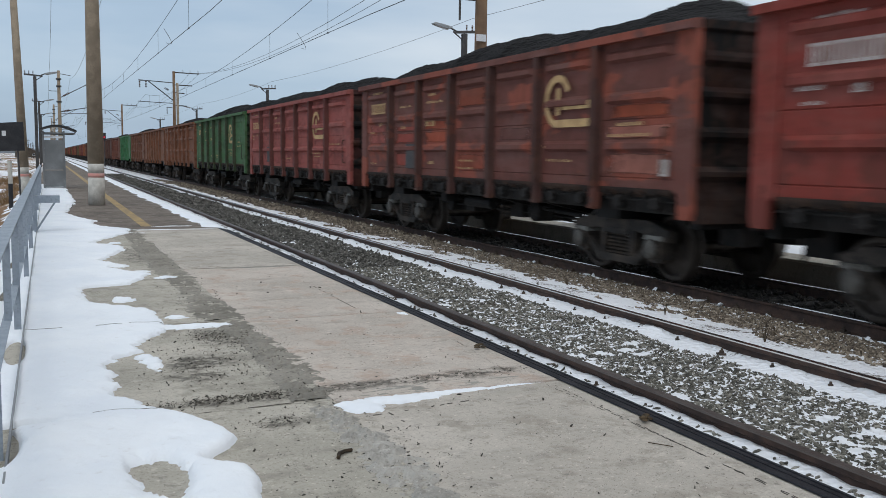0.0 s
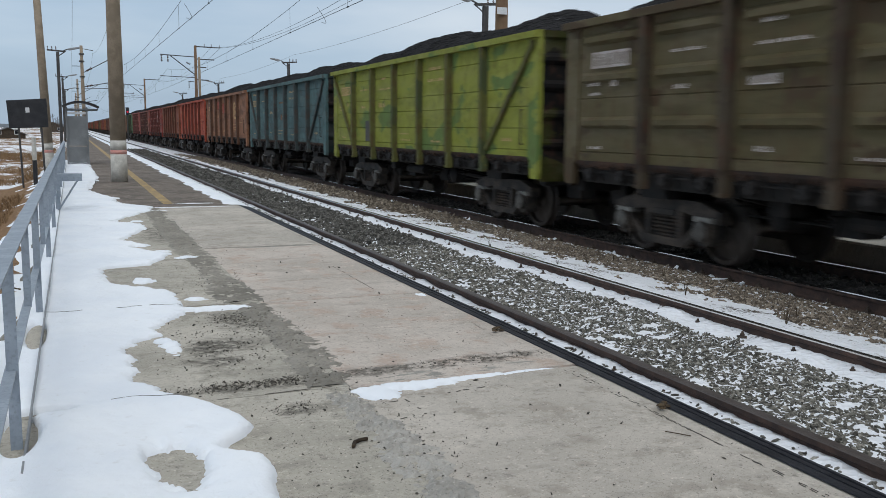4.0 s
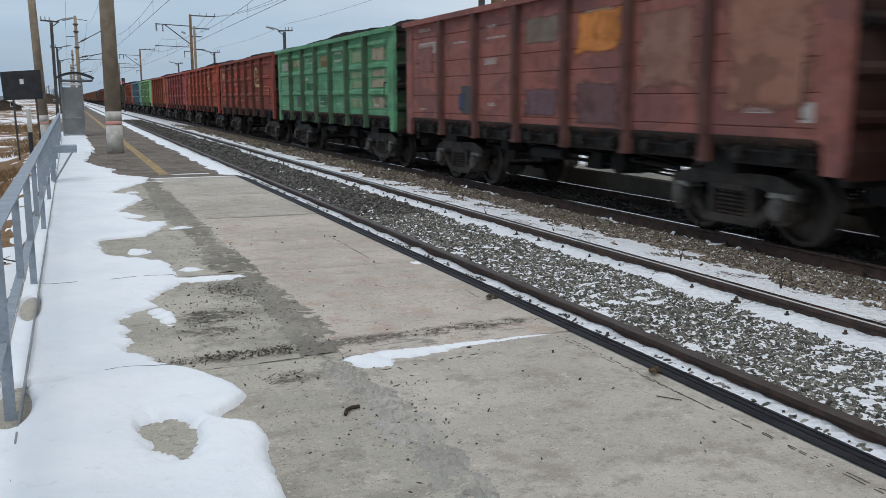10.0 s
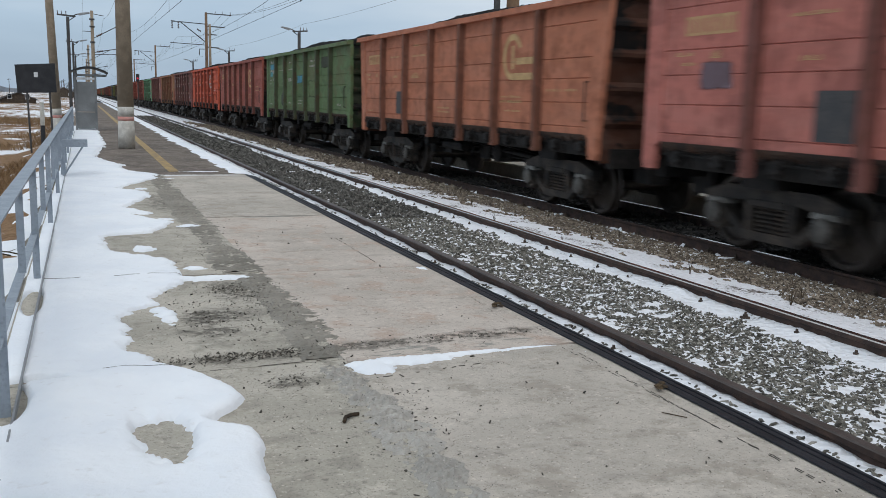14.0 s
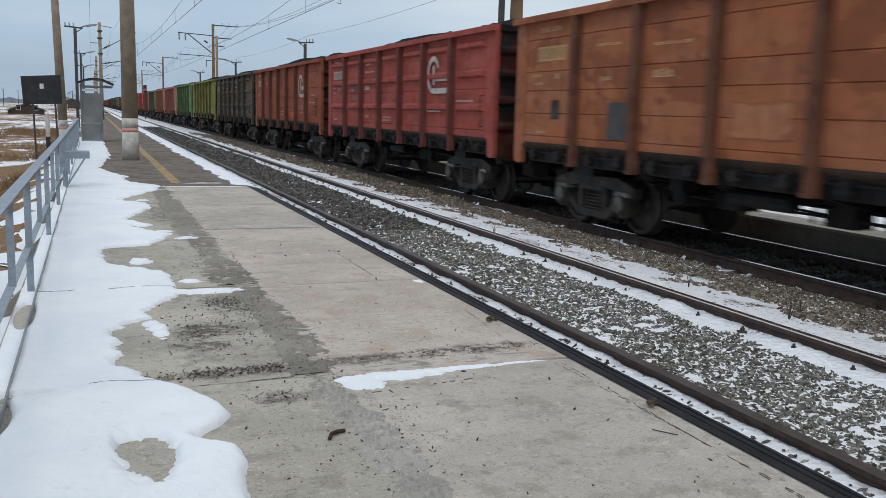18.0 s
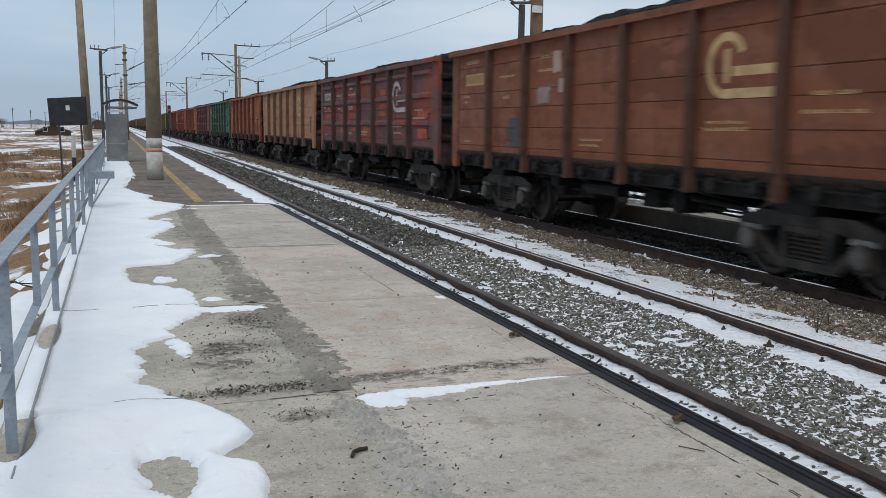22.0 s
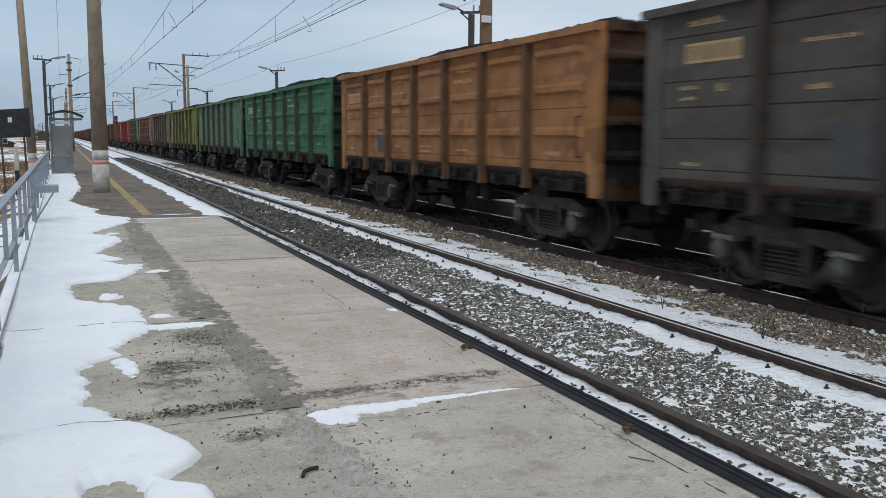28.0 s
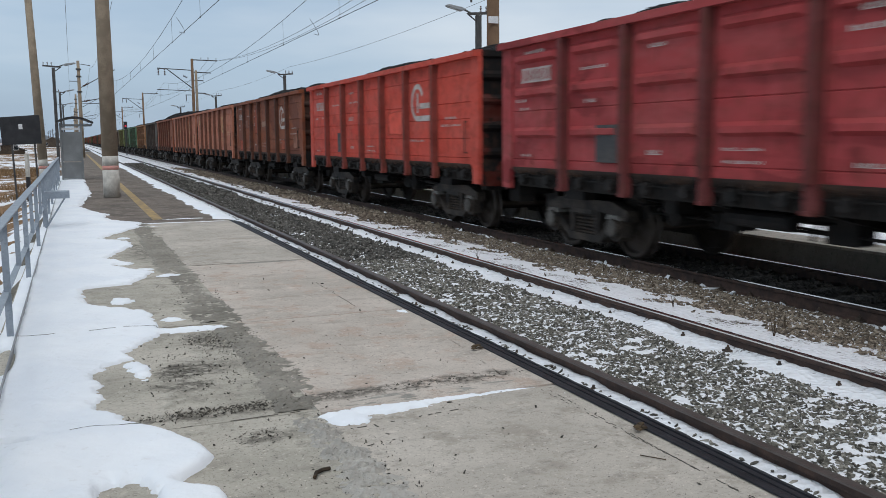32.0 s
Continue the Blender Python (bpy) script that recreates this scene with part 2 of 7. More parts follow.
GALVANISED = plain("galvanised_sheet", (0.33, 0.345, 0.355, 1), (0.26, 0.27, 0.28, 1), 2.5, 40.0, 0.5, 0.3)
SHELTER_GREY = plain("dull_grey_sheet", (0.215, 0.225, 0.228, 1), (0.15, 0.157, 0.16, 1), 1.5, 30.0, 0.6)
DARK_BOARD = plain("dark_sheet_metal", (0.022, 0.023, 0.026, 1), (0.04, 0.04, 0.044, 1), 3.0, 40.0, 0.55)
POST_GREY = plain("weathered_steel_post", (0.055, 0.054, 0.054, 1), (0.085, 0.08, 0.078, 1), 4.0, 30.0, 0.7)
INSULATOR = plain("brown_porcelain", (0.06, 0.03, 0.02, 1), (0.08, 0.04, 0.03, 1), 4.0, 30.0, 0.25)
WIRE = plain("weathered_wire", (0.05, 0.05, 0.05, 1), (0.08, 0.075, 0.07, 1), 2.0, 20.0, 0.6)
TWIG = plain("dead_twig", (0.10, 0.075, 0.05, 1), (0.16, 0.12, 0.08, 1), 8.0, 60.0, 0.9)
DEAD = plain("dead_plant", (0.035, 0.026, 0.018, 1), (0.10, 0.07, 0.04, 1), 8.0, 60.0, 0.9)
WOOD_DARK = plain("old_dark_timber", (0.06, 0.045, 0.035, 1), (0.10, 0.075, 0.055, 1), 3.0, 40.0, 0.9)
ROOF_GREY = plain("grey_roofing", (0.12, 0.12, 0.125, 1), (0.18, 0.18, 0.185, 1), 3.0, 40.0, 0.85)
VAN_WHITE = plain("white_car_paint", (0.62, 0.63, 0.64, 1), (0.56, 0.57, 0.58, 1), 1.0, 30.0, 0.3)
GLASS_DARK = plain("dark_glass", (0.02, 0.025, 0.03, 1), (0.03, 0.035, 0.04, 1), 2.0, 20.0, 0.1)
SIGN_WHITE = plain("white_enamel", (0.70, 0.71, 0.72, 1), (0.62, 0.63, 0.64, 1), 4.0, 40.0, 0.5)


def snow_mat(name, dirt, amount):
    n = Nodes(name)
    broad, fine, grain = n.noise(1.3, 5.0), n.noise(14.0, 4.0), n.noise(140.0, 3.0)
    col = n.mix(n.step(broad, 0.3, 0.7), (0.78, 0.82, 0.87, 1), (0.86, 0.89, 0.92, 1))
    col = n.mix(n.math("MULTIPLY", n.step(fine, 0.62, 0.75), amount), col, dirt)
    n.bump(n.math("ADD", n.math("MULTIPLY", fine, 0.8), n.math("MULTIPLY", grain, 0.12)), 0.03, 0.5)
    m = n.done(col, 0.75, 0, 0.2)
    n.bsdf.inputs["Subsurface Weight"].default_value = 0.0
    return m


SNOW = snow_mat("old_snow", (0.55, 0.53, 0.50, 1), 0.25)


def stones_mat(name, a, b, c):
    n = Nodes(name)
    own = n.t.nodes.new("ShaderNodeNewGeometry").outputs["Random Per Island"]
    ramp = n.t.nodes.new("ShaderNodeValToRGB")
    ramp.color_ramp.elements[0].color, ramp.color_ramp.elements[1].color = a, b
    ramp.color_ramp.elements.new(0.55).color = c
    n.link(own, ramp.inputs[0])
    fine = n.noise(55.0, 4.0)
    col = n.mix(n.step(fine, 0.45, 0.75), ramp.outputs[0], tuple(0.6 * v for v in a[:3]) + (1,))
    n.bump(fine, 0.006, 0.6)
    return n.done(col, 0.92, 0, 0.2)


STONES = stones_mat("ballast_stone", (0.065, 0.062, 0.054, 1), (0.33, 0.315, 0.275, 1), (0.155, 0.148, 0.126, 1))
# darker copy for the far ballast: shadows between the stones put into the colour
STONES_SHADY = stones_mat("shady_ballast_stone", (0.045, 0.043, 0.039, 1), (0.22, 0.21, 0.19, 1), (0.10, 0.096, 0.085, 1))
STONES_DARK = stones_mat("dark_ballast_stone", (0.03, 0.028, 0.026, 1), (0.09, 0.08, 0.07, 1), (0.05, 0.046, 0.042, 1))
GRIT_STONE = stones_mat("dark_grit", (0.05, 0.046, 0.04, 1), (0.24, 0.22, 0.185, 1), (0.11, 0.10, 0.085, 1))
STONES_BROWN = stones_mat("rusty_ballast_stone", (0.08, 0.066, 0.053, 1), (0.36, 0.31, 0.245, 1), (0.19, 0.155, 0.118, 1))


def bed_mat(name, stone, snow, cover):
    """Ballast bed with thin snow lying in the hollows."""
    n = Nodes(name)
    cells = n.t.nodes.new("ShaderNodeTexVoronoi")
    cells.inputs["Scale"].default_value = 19.0
    n.link(n.coord, cells.inputs["Vector"])
    broad, fine = n.noise(1.6, 4.0), n.noise(26.0, 4.0)
    grain = n.mix(n.step(cells.outputs["Distance"], 0.1, 0.5), tuple(1.5 * v for v in stone[:3]) + (1,), tuple(0.45 * v for v in stone[:3]) + (1,))
    lying = n.math("ADD", n.math("MULTIPLY", broad, 0.6), n.math("MULTIPLY", fine, 0.5))
    col = n.mix(n.step(lying, cover, cover + 0.10), grain, snow)
    n.bump(cells.outputs["Distance"], 0.03, 0.8)
    return n.done(col, 0.92, 0, 0.2)


SNOW_COL = (0.80, 0.82, 0.85, 1)
BED = bed_mat("snowy_ballast_bed", (0.16, 0.155, 0.14, 1), SNOW_COL, 0.33)
BED_SNOW = bed_mat("snowy_gutter_bed", (0.20, 0.19, 0.175, 1), SNOW_COL, 0.28)
BED_DARK = bed_mat("dark_ballast_bed", (0.055, 0.05, 0.045, 1), (0.45, 0.45, 0.45, 1), 0.72)
BED_TAN = bed_mat("tan_gravel_bed", (0.34, 0.25, 0.165, 1), SNOW_COL, 0.62)
BED_BROWN = bed_mat("brown_ballast_bed", (0.20, 0.17, 0.135, 1), SNOW_COL, 0.41)


def field_mat():
    n = Nodes("snowy_dry_field")
    far = n.noise(0.035, 6.0, 0.62, n.stretch((1.0, 0.45, 1.0)))
    near = n.noise(0.5, 6.0, 0.65, n.stretch((1.0, 0.6, 1.0)))
    fine = n.noise(9.0, 4.0)
    straw = n.mix(n.step(fine, 0.35, 0.65), (0.17, 0.10, 0.052, 1), (0.27, 0.17, 0.095, 1))
    cover = n.math("ADD", n.math("MULTIPLY", far, 0.55), n.math("MULTIPLY", near, 0.5))
    col = n.mix(n.step(cover, 0.50, 0.545), straw, (0.78, 0.80, 0.83, 1))
    n.bump(n.math("ADD", near, n.math("MULTIPLY", fine, 0.3)), 0.08, 0.6)
    return n.done(col, 0.95, 0, 0.15)


FIELD = field_mat()


def coal_mat():
    n = Nodes("coal")
    n.scattered()
    cells = n.t.nodes.new("ShaderNodeTexVoronoi")
    cells.inputs["Scale"].default_value = 11.0
    n.link(n.coord, cells.inputs["Vector"])
    dust, fine = n.noise(1.5, 5.0), n.noise(30.0, 4.0)
    col = n.mix(fine, (0.006, 0.006, 0.007, 1), (0.022, 0.021, 0.021, 1))
    high = n.math("ADD", n.math("MULTIPLY", dust, 0.7), n.math("MULTIPLY", fine, 0.3))
    col = n.mix(n.math("MULTIPLY", n.step(high, 0.67, 0.72), 0.7), col, (0.6, 0.62, 0.65, 1))
    n.bump(cells.outputs["Distance"], 0.08, 0.9)
    return n.done(col, 0.9, 0, 0.12)


COAL = coal_mat()


def wagon_paint(name, base, second, amount, rust=0.35, fade=0.25, mark=None, flaking=False):
    """Old wagon paint: the main coat, patches of another coat, streaks of rust, dust towards grey; a flaking coat wears away towards its edges."""
    n = Nodes(name)
    n.scattered(23.0)
    blocks = n.noise(0.75, 3.0, 0.5, n.stretch((1.0, 0.8, 1.6)), 0.3)
    flakes = n.noise(5.0, 6.0, 0.65)
    streak = n.noise(3.0, 5.0, 0.6, n.stretch((3.0, 5.0, 0.5)))
    fine = n.noise(45.0, 4.0, 0.7)
    worn = n.noise(1.2, 6.0, 0.6, n.stretch((1.0, 0.5, 2.0)))
    grime = n.noise(1.7, 8.0, 0.68, n.stretch((1.0, 0.6, 1.5)), 0.5)
    wash = n.noise(2.0, 7.0, 0.7, n.stretch((1.0, 2.4, 0.35)))
    col = n.mix(n.math("MULTIPLY", n.step(worn, 0.40, 0.70), fade), base, tuple(0.5 * v + 0.5 * g for v, g in zip(base[:3], (0.30, 0.25, 0.22))) + (1,))
    col = n.mix(n.math("MULTIPLY", n.step(grime, 0.46, 0.66), 0.55), col, tuple(0.52 * v for v in base[:3]) + (1,))
    col = n.mix(n.math("MULTIPLY", n.step(wash, 0.52, 0.70), 0.45), col, tuple(min(0.8, 1.25 * v + 0.02) for v in base[:3]) + (1,))
    if amount > 0:
        edge = n.math("ADD", n.math("MULTIPLY", blocks, 0.8), n.math("MULTIPLY", flakes, 0.2))
        col = n.mix(n.step(edge, 0.64 - 0.26 * amount, 0.66 - 0.26 * amount), col, second)
    if mark:
        edge = n.math("ADD", n.math("MULTIPLY", n.noise(1.1, 3.0, 0.5, n.stretch((1.0, 1.0, 1.3))), 0.85), n.math("MULTIPLY", flakes, 0.15))
        col = n.mix(n.step(edge, 0.575, 0.59), col, mark)
    spots = n.math("ADD", n.math("MULTIPLY", flakes, 0.55), n.math("MULTIPLY", streak, 0.5))
    col = n.mix(n.math("MULTIPLY", n.step(spots, 0.51, 0.64), rust), col, (0.085, 0.040, 0.024, 1))
    col = n.mix(n.math("MULTIPLY", n.step(fine, 0.5, 0.8), 0.25), col, tuple(0.4 * v for v in base[:3]) + (1,))
    n.bump(n.math("ADD", n.math("MULTIPLY", flakes, 0.5), n.math("MULTIPLY", worn, 0.8)), 0.012, 0.5)
    if flaking:
        xyz = n.t.nodes.new("ShaderNodeSeparateXYZ")
        n.link(n.t.nodes.new("ShaderNodeTexCoord").outputs["Generated"], xyz.inputs[0])
        rim = [n.math("MULTIPLY", n.math("SUBTRACT", 0.5, n.math("ABSOLUTE", n.math("SUBTRACT", o, 0.5))), 4.0) for o in (xyz.outputs[1], xyz.outputs[2])]
        near = n.math("MINIMUM", n.math("MINIMUM", rim[0], rim[1]), 1.0)
        left_over = n.math("ADD", n.math("MULTIPLY", n.noise(2.2, 6.0, 0.65, n.stretch((1.0, 1.0, 2.2))), 1.3), near)
        n.put(n.bsdf.inputs["Alpha"], n.step(left_over, 0.92, 1.30))
    return n.done(col, n.math("MULTIPLY_ADD", flakes, 0.25, 0.55), 0, 0.16)


# ---------- mesh tools ----------
def box(bm, x0, x1, y0, y1, z0, z1):
    v = [bm.verts.new(p) for p in ((x0, y0, z0), (x1, y0, z0), (x1, y1, z0), (x0, y1, z0), (x0, y0, z1), (x1, y0, z1), (x1, y1, z1), (x0, y1, z1))]
    for f in ((0, 3, 2, 1), (4, 5, 6, 7), (0, 1, 5, 4), (1, 2, 6, 5), (2, 3, 7, 6), (3, 0, 4, 7)):
        bm.faces.new([v[i] for i in f])
    return v


def rod(bm, a, b, r0, r1=None, n=8):
    """A round bar from a to b, closed at both ends."""
    a, b = Vector(a), Vector(b)
    r1 = r0 if r1 is None else r1
    d = (b - a).normalized()
    side = d.cross(Vector((0, 0, 1)) if abs(d.z) < 0.9 else Vector((0, 1, 0))).normalized()
    other = d.cross(side)
    rings = []
    for p, r in ((a, r0), (b, r1)):
        rings.append([bm.verts.new(p + r * (math.cos(k * math.tau / n) * side + math.sin(k * math.tau / n) * other)) for k in range(n)])
    for k in range(n):
        bm.faces.new((rings[0][k], rings[0][(k + 1) % n], rings[1][(k + 1) % n], rings[1][k]))
    bm.faces.new(rings[0][::-1])
    bm.faces.new(rings[1])


def bar(bm, a, b, w, h):
    """A flat bar from a to b, w wide across and h high."""
    a, b = Vector(a), Vector(b)
    d = (b - a).normalized()
    side = d.cross(Vector((0, 0, 1)) if abs(d.z) < 0.95 else Vector((0, 1, 0))).normalized()
    up = side.cross(d)
    v = [bm.verts.new(p + s * side * w / 2 + u * up * h / 2) for p in (a, b) for s, u in ((-1, -1), (1, -1), (1, 1), (-1, 1))]
    for f in ((0, 1, 2, 3), (7, 6, 5, 4), (0, 4, 5, 1), (1, 5, 6, 2), (2, 6, 7, 3), (3, 7, 4, 0)):
        bm.faces.new([v[i] for i in f])


def prism(bm, outline, axis, lo, hi):
    """An outline (pairs) pulled along an axis from lo to hi; the pairs are the two other axes in order."""
    def at(p, h):
        q = list(p)
        q.insert("xyz".index(axis), h)
        return bm.verts.new(q)
    a, b = [at(p, lo) for p in outline], [at(p, hi) for p in outline]
    n = len(outline)
    for k in range(n):
        bm.faces.new((a[k], a[(k + 1) % n], b[(k + 1) % n], b[k]))
    bm.faces.new(a[::-1])
    bm.faces.new(b)


def lathe(bm, profile, axis="z", n=16, centre=(0, 0, 0)):
    """Profile (radius, height) turned round an axis."""
    rings = []
    for r, h in profile:
        ring = []
        for k in range(n):
            a = k * math.tau / n
            p = {"z": (r * math.cos(a), r * math.sin(a), h), "x": (h, r * math.cos(a), r * math.sin(a))}[axis]
            ring.append(bm.verts.new(Vector(p) + Vector(centre)))
        rings.append(ring)
    for a, b in zip(rings, rings[1:]):
        for k in range(n):
            bm.faces.new((a[k], a[(k + 1) % n], b[(k + 1) % n], b[k]))
    bm.faces.new(rings[0][::-1])
    bm.faces.new(rings[-1])


def mesh(bm, name, material, bevel=0.0, smooth=False):
    if bevel:
        bmesh.ops.bevel(bm, geom=[e for e in bm.edges if e.is_manifold and e.calc_face_angle(0) > 0.6], offset=bevel, segments=1, affect="EDGES", clamp_overlap=True)
    bmesh.ops.recalc_face_normals(bm, faces=bm.faces)
    me = bpy.data.meshes.new(name)
    bm.to_mesh(me)
    bm.free()
    for m in material if isinstance(material, (list, tuple)) else [material]:
        me.materials.append(m)
    if smooth:
        me.polygons.foreach_set("use_smooth", [True] * len(me.polygons))
    return me


def put(name, me, parent=None, m=None, label="", material=None):
    """An object on a mesh; with a material of its own where one is given."""
    ob = new(name, me)
    if parent:
        ob.parent = parent
    if m is not None:
        ob.matrix_basis = m
    if material:
        ob.material_slots[0].link = "OBJECT"
        ob.material_slots[0].material = material
    return tagged(ob, label)


def part(name, bm, material, parent, label="", bevel=0.0, smooth=False, m=None):
    return put(name, mesh(bm, name, material, bevel, smooth), parent, m, label)


def group_at(name, m, label, category, group="", kind=""):
    """The Empty that carries a thing's parts."""
    ob = new(name)
    ob.empty_display_size = 0.3
    ob.matrix_basis = m
    return tagged(ob, label, category, group, kind)


def wobble(x, y, s, z=0.0):
    return noise.noise(Vector((x * s, y * s, z)))


# ---------- ground, tracks and platform ----------
XN, XF, ZN = 4.043, 8.617, 0.257   # axes of the two tracks, and how much higher the near one lies; the far rails' tops are at z = 0
EDGE = 2.93                     # platform edge towards the track
DECK = 0.20                     # platform top
FENCE_X = -0.56


def sheet(name, xs, ys, height, material, label, category):
    """A ground sheet over a grid of lines."""
    verts = [(x, y, height(x, y)) for y in ys for x in xs]
    n = len(xs)
    faces = [(r * n + c, r * n + c + 1, (r + 1) * n + c + 1, (r + 1) * n + c) for r in range(len(ys) - 1) for c in range(n - 1)]
    me = bpy.data.meshes.new(name)
    me.from_pydata(verts, [], faces)
    me.materials.append(material)
    me.polygons.foreach_set("use_smooth", [True] * len(faces))
    return tagged(new(name, me), label, category, kind="structure")


def lines(a, b, first, growth):
    """Grid lines from a to b whose gaps grow."""
    out, step = [a], first
    while out[-1] < b:
        out.append(out[-1] + step)
        step *= growth
    out[-1] = b
    return out


def land(x, y):
    base = -0.75 + 0.12 * wobble(x, y, 0.15)
    if x < -0.6:
        d = min(1.0, max(0.0, (-1.15 - x) / 1.6))
        base = (-0.16 + 0.06 * wobble(x, y, 0.9)) * (1 - d) + (base + 0.14 * wobble(x, y, 0.5)) * d
        return base
    if x < 13.5:
        return -0.75
    return -0.35 + 0.15 * wobble(x, y, 0.1)


left = [-v for v in lines(0.6, 2500, 0.25, 1.12)][::-1]
right = lines(13.5, 2500, 0.8, 1.2)
rows = [-v for v in lines(2, 400, 2.0, 1.5)][::-1] + lines(0, 3000, 0.5, 1.045)
sheet("ground", left + [0, 6, 12] + right, rows, land, FIELD, "flat field with dry brown grass and patches of snow", "field")


def bed(x, y):
    """Ballast level across the two tracks, with snow blown against the near rails."""
    lump = 0.016 * wobble(x, y, 7.0) + 0.012 * wobble(x, y, 17.0, 3.0)
    drift = 0.03 * max(0.0, wobble(x, y, 0.8, 6.0))
    if x < XN - 0.76:
        return ZN - 0.105 + 0.045 * max(0.0, (x - EDGE - 0.16) / 0.2) * (0.6 + 0.8 * wobble(x, y, 3.0, 5.0)) + 0.6 * lump + 0.3 * drift
    if x < XN + 0.76:
        inner = max(0.0, 1 - (XN + 0.78 - x) / 0.30) * (0.75 + 0.55 * wobble(x * 0.5, y, 2.2, 8.0))
        edge = min(1.0, max(0.0, 0.72 - abs(x - XN)) / 0.22)
        return ZN - 0.165 + 0.03 * edge + lump + 0.7 * drift * edge + 0.095 * max(0.0, inner)
    if x < XF - 0.8:
        t = (x - XN - 0.72) / (XF - XN - 1.52)
        f = t * t * (3 - 2 * t)
        return (ZN - 0.085) * (1 - f) - 0.135 * f + lump + drift * (1 - f) - 0.04 * max(0.0, (t - 0.86) / 0.14)
    if x < XF + 0.8:
        return -0.15 + lump
    return -0.17 + lump


near_rows = lines(-6, 16, 0.06, 1.0) + lines(16.12, 900, 0.2, 1.06)


def strip(name, x0, x1, step, material, label):
    n = max(2, int((x1 - x0) / step))
    return sheet(name, [x0 + (x1 - x0) * k / n for k in range(n + 1)], near_rows, bed, material, label, "ballast")


strip("ballast_bed_near", XN - 0.74, XN + 0.74, 0.06, BED, "grey ballast between the rails dusted with snow")
strip("ballast_bed_between", XN + 0.74, XF - 0.74, 0.07, BED_BROWN, "brown ballast and snow between the two tracks")
strip("ballast_bed_far", XF - 0.74, XF + 0.84, 0.12, BED_DARK, "dark ballast under the passing train")
strip("ballast_bed_beyond", XF + 0.84, XF + 1.9, 0.12, BED_TAN, "tan gravel between the far rail and the platform beyond")
strip("snow_gutter", EDGE - 0.03, XN - 0.74, 0.05, BED_SNOW, "snow and stones lying between the platform edge and the rail")

# rails: head, web and foot
HALF = ((-0.075, -0.18), (0.075, -0.18), (0.075, -0.168), (0.018, -0.150), (0.009, -0.135), (0.009, -0.050), (0.036, -0.036), (0.037, -0.008), (0.028, 0.0),
        (-0.028, 0.0), (-0.037, -0.008), (-0.036, -0.036), (-0.009, -0.050), (-0.009, -0.135), (-0.018, -0.150), (-0.075, -0.168))


def rail(x, z, top, parent, label):
    bm = bmesh.new()
    prism(bm, [(x + a, z + b) for a, b in HALF], "y", -40, 1200)
    bm.faces.ensure_lookup_table()
    bmesh.ops.recalc_face_normals(bm, faces=bm.faces)
    for f in bm.faces:
        f.material_index = 1 if f.normal.z > 0.5 and f.calc_center_median().z > z - 0.02 else 0
    me = mesh(bm, "rail", [RUST, top])
    return put("rail", me, parent, None, label)


def track(name, x, z, top, label, sleeper_z, first, last):
    t = tagged(group_at(name, pose(0, 0, 0), label, "railway track"), kind="structure")
    rail(x - 0.797 - (0.012 if z > 0.1 else 0.0), z - (0.008 if z > 0.1 else 0.0), top[0], t, "brown rusty rail")
    rail(x + 0.797, z, top[1], t, "brown rusty rail")
    bm = bmesh.new()
    prism(bm, [(-1.35, -0.20), (1.35, -0.20), (1.33, 0.0), (0.62, 0.0), (0.5, -0.04), (-0.5, -0.04), (-0.62, 0.0), (-1.33, 0.0)], "y", -0.13, 0.13)
    sleeper = mesh(bm, "sleeper", SLEEPER, 0.012)
    bm = bmesh.new()
    box(bm, -0.045, 0.045, -0.05, 0.05, 0.0, 0.035)
    box(bm, -0.032, 0.026, -0.028, 0.028, 0.035, 0.060)
    rod(bm, (0, 0, 0.06), (0, 0, 0.078), 0.020, 0.020, 6)
    rod(bm, (0, 0, 0.078), (0.002, 0, 0.098), 0.011, 0.010, 6)
    clip = mesh(bm, "rail_clip", CLIP_IRON)
    k = 0
    y = first
    while y < last:
        put("sleeper", sleeper, t, pose(x, y, z + sleeper_z))
        if y < 40:
            for side in (-0.797, 0.797):
                for off in (-0.125, 0.125):
                    put("rail_clip", clip, t, pose(x + side + 0.74 * off, y + 0.01 * math.sin(7 * k), z - 0.168 - (0.012 + 0.012 * math.sin(5.3 * k + 3 * off)), 0, 0, 5 * math.sin(3 * k)))
        k += 1
        y += 0.562
    return t


track("track_near", XN, ZN, (RAIL_TOP, SHINY_RAIL), "railway track with brown rails in snowy ballast beside the platform", -0.19, 1.12, 60)
track("track_far", XF, 0.0, (SHINY_RAIL, SHINY_RAIL), "railway track with polished rails under the passing train", -0.165, 2.0, 60)


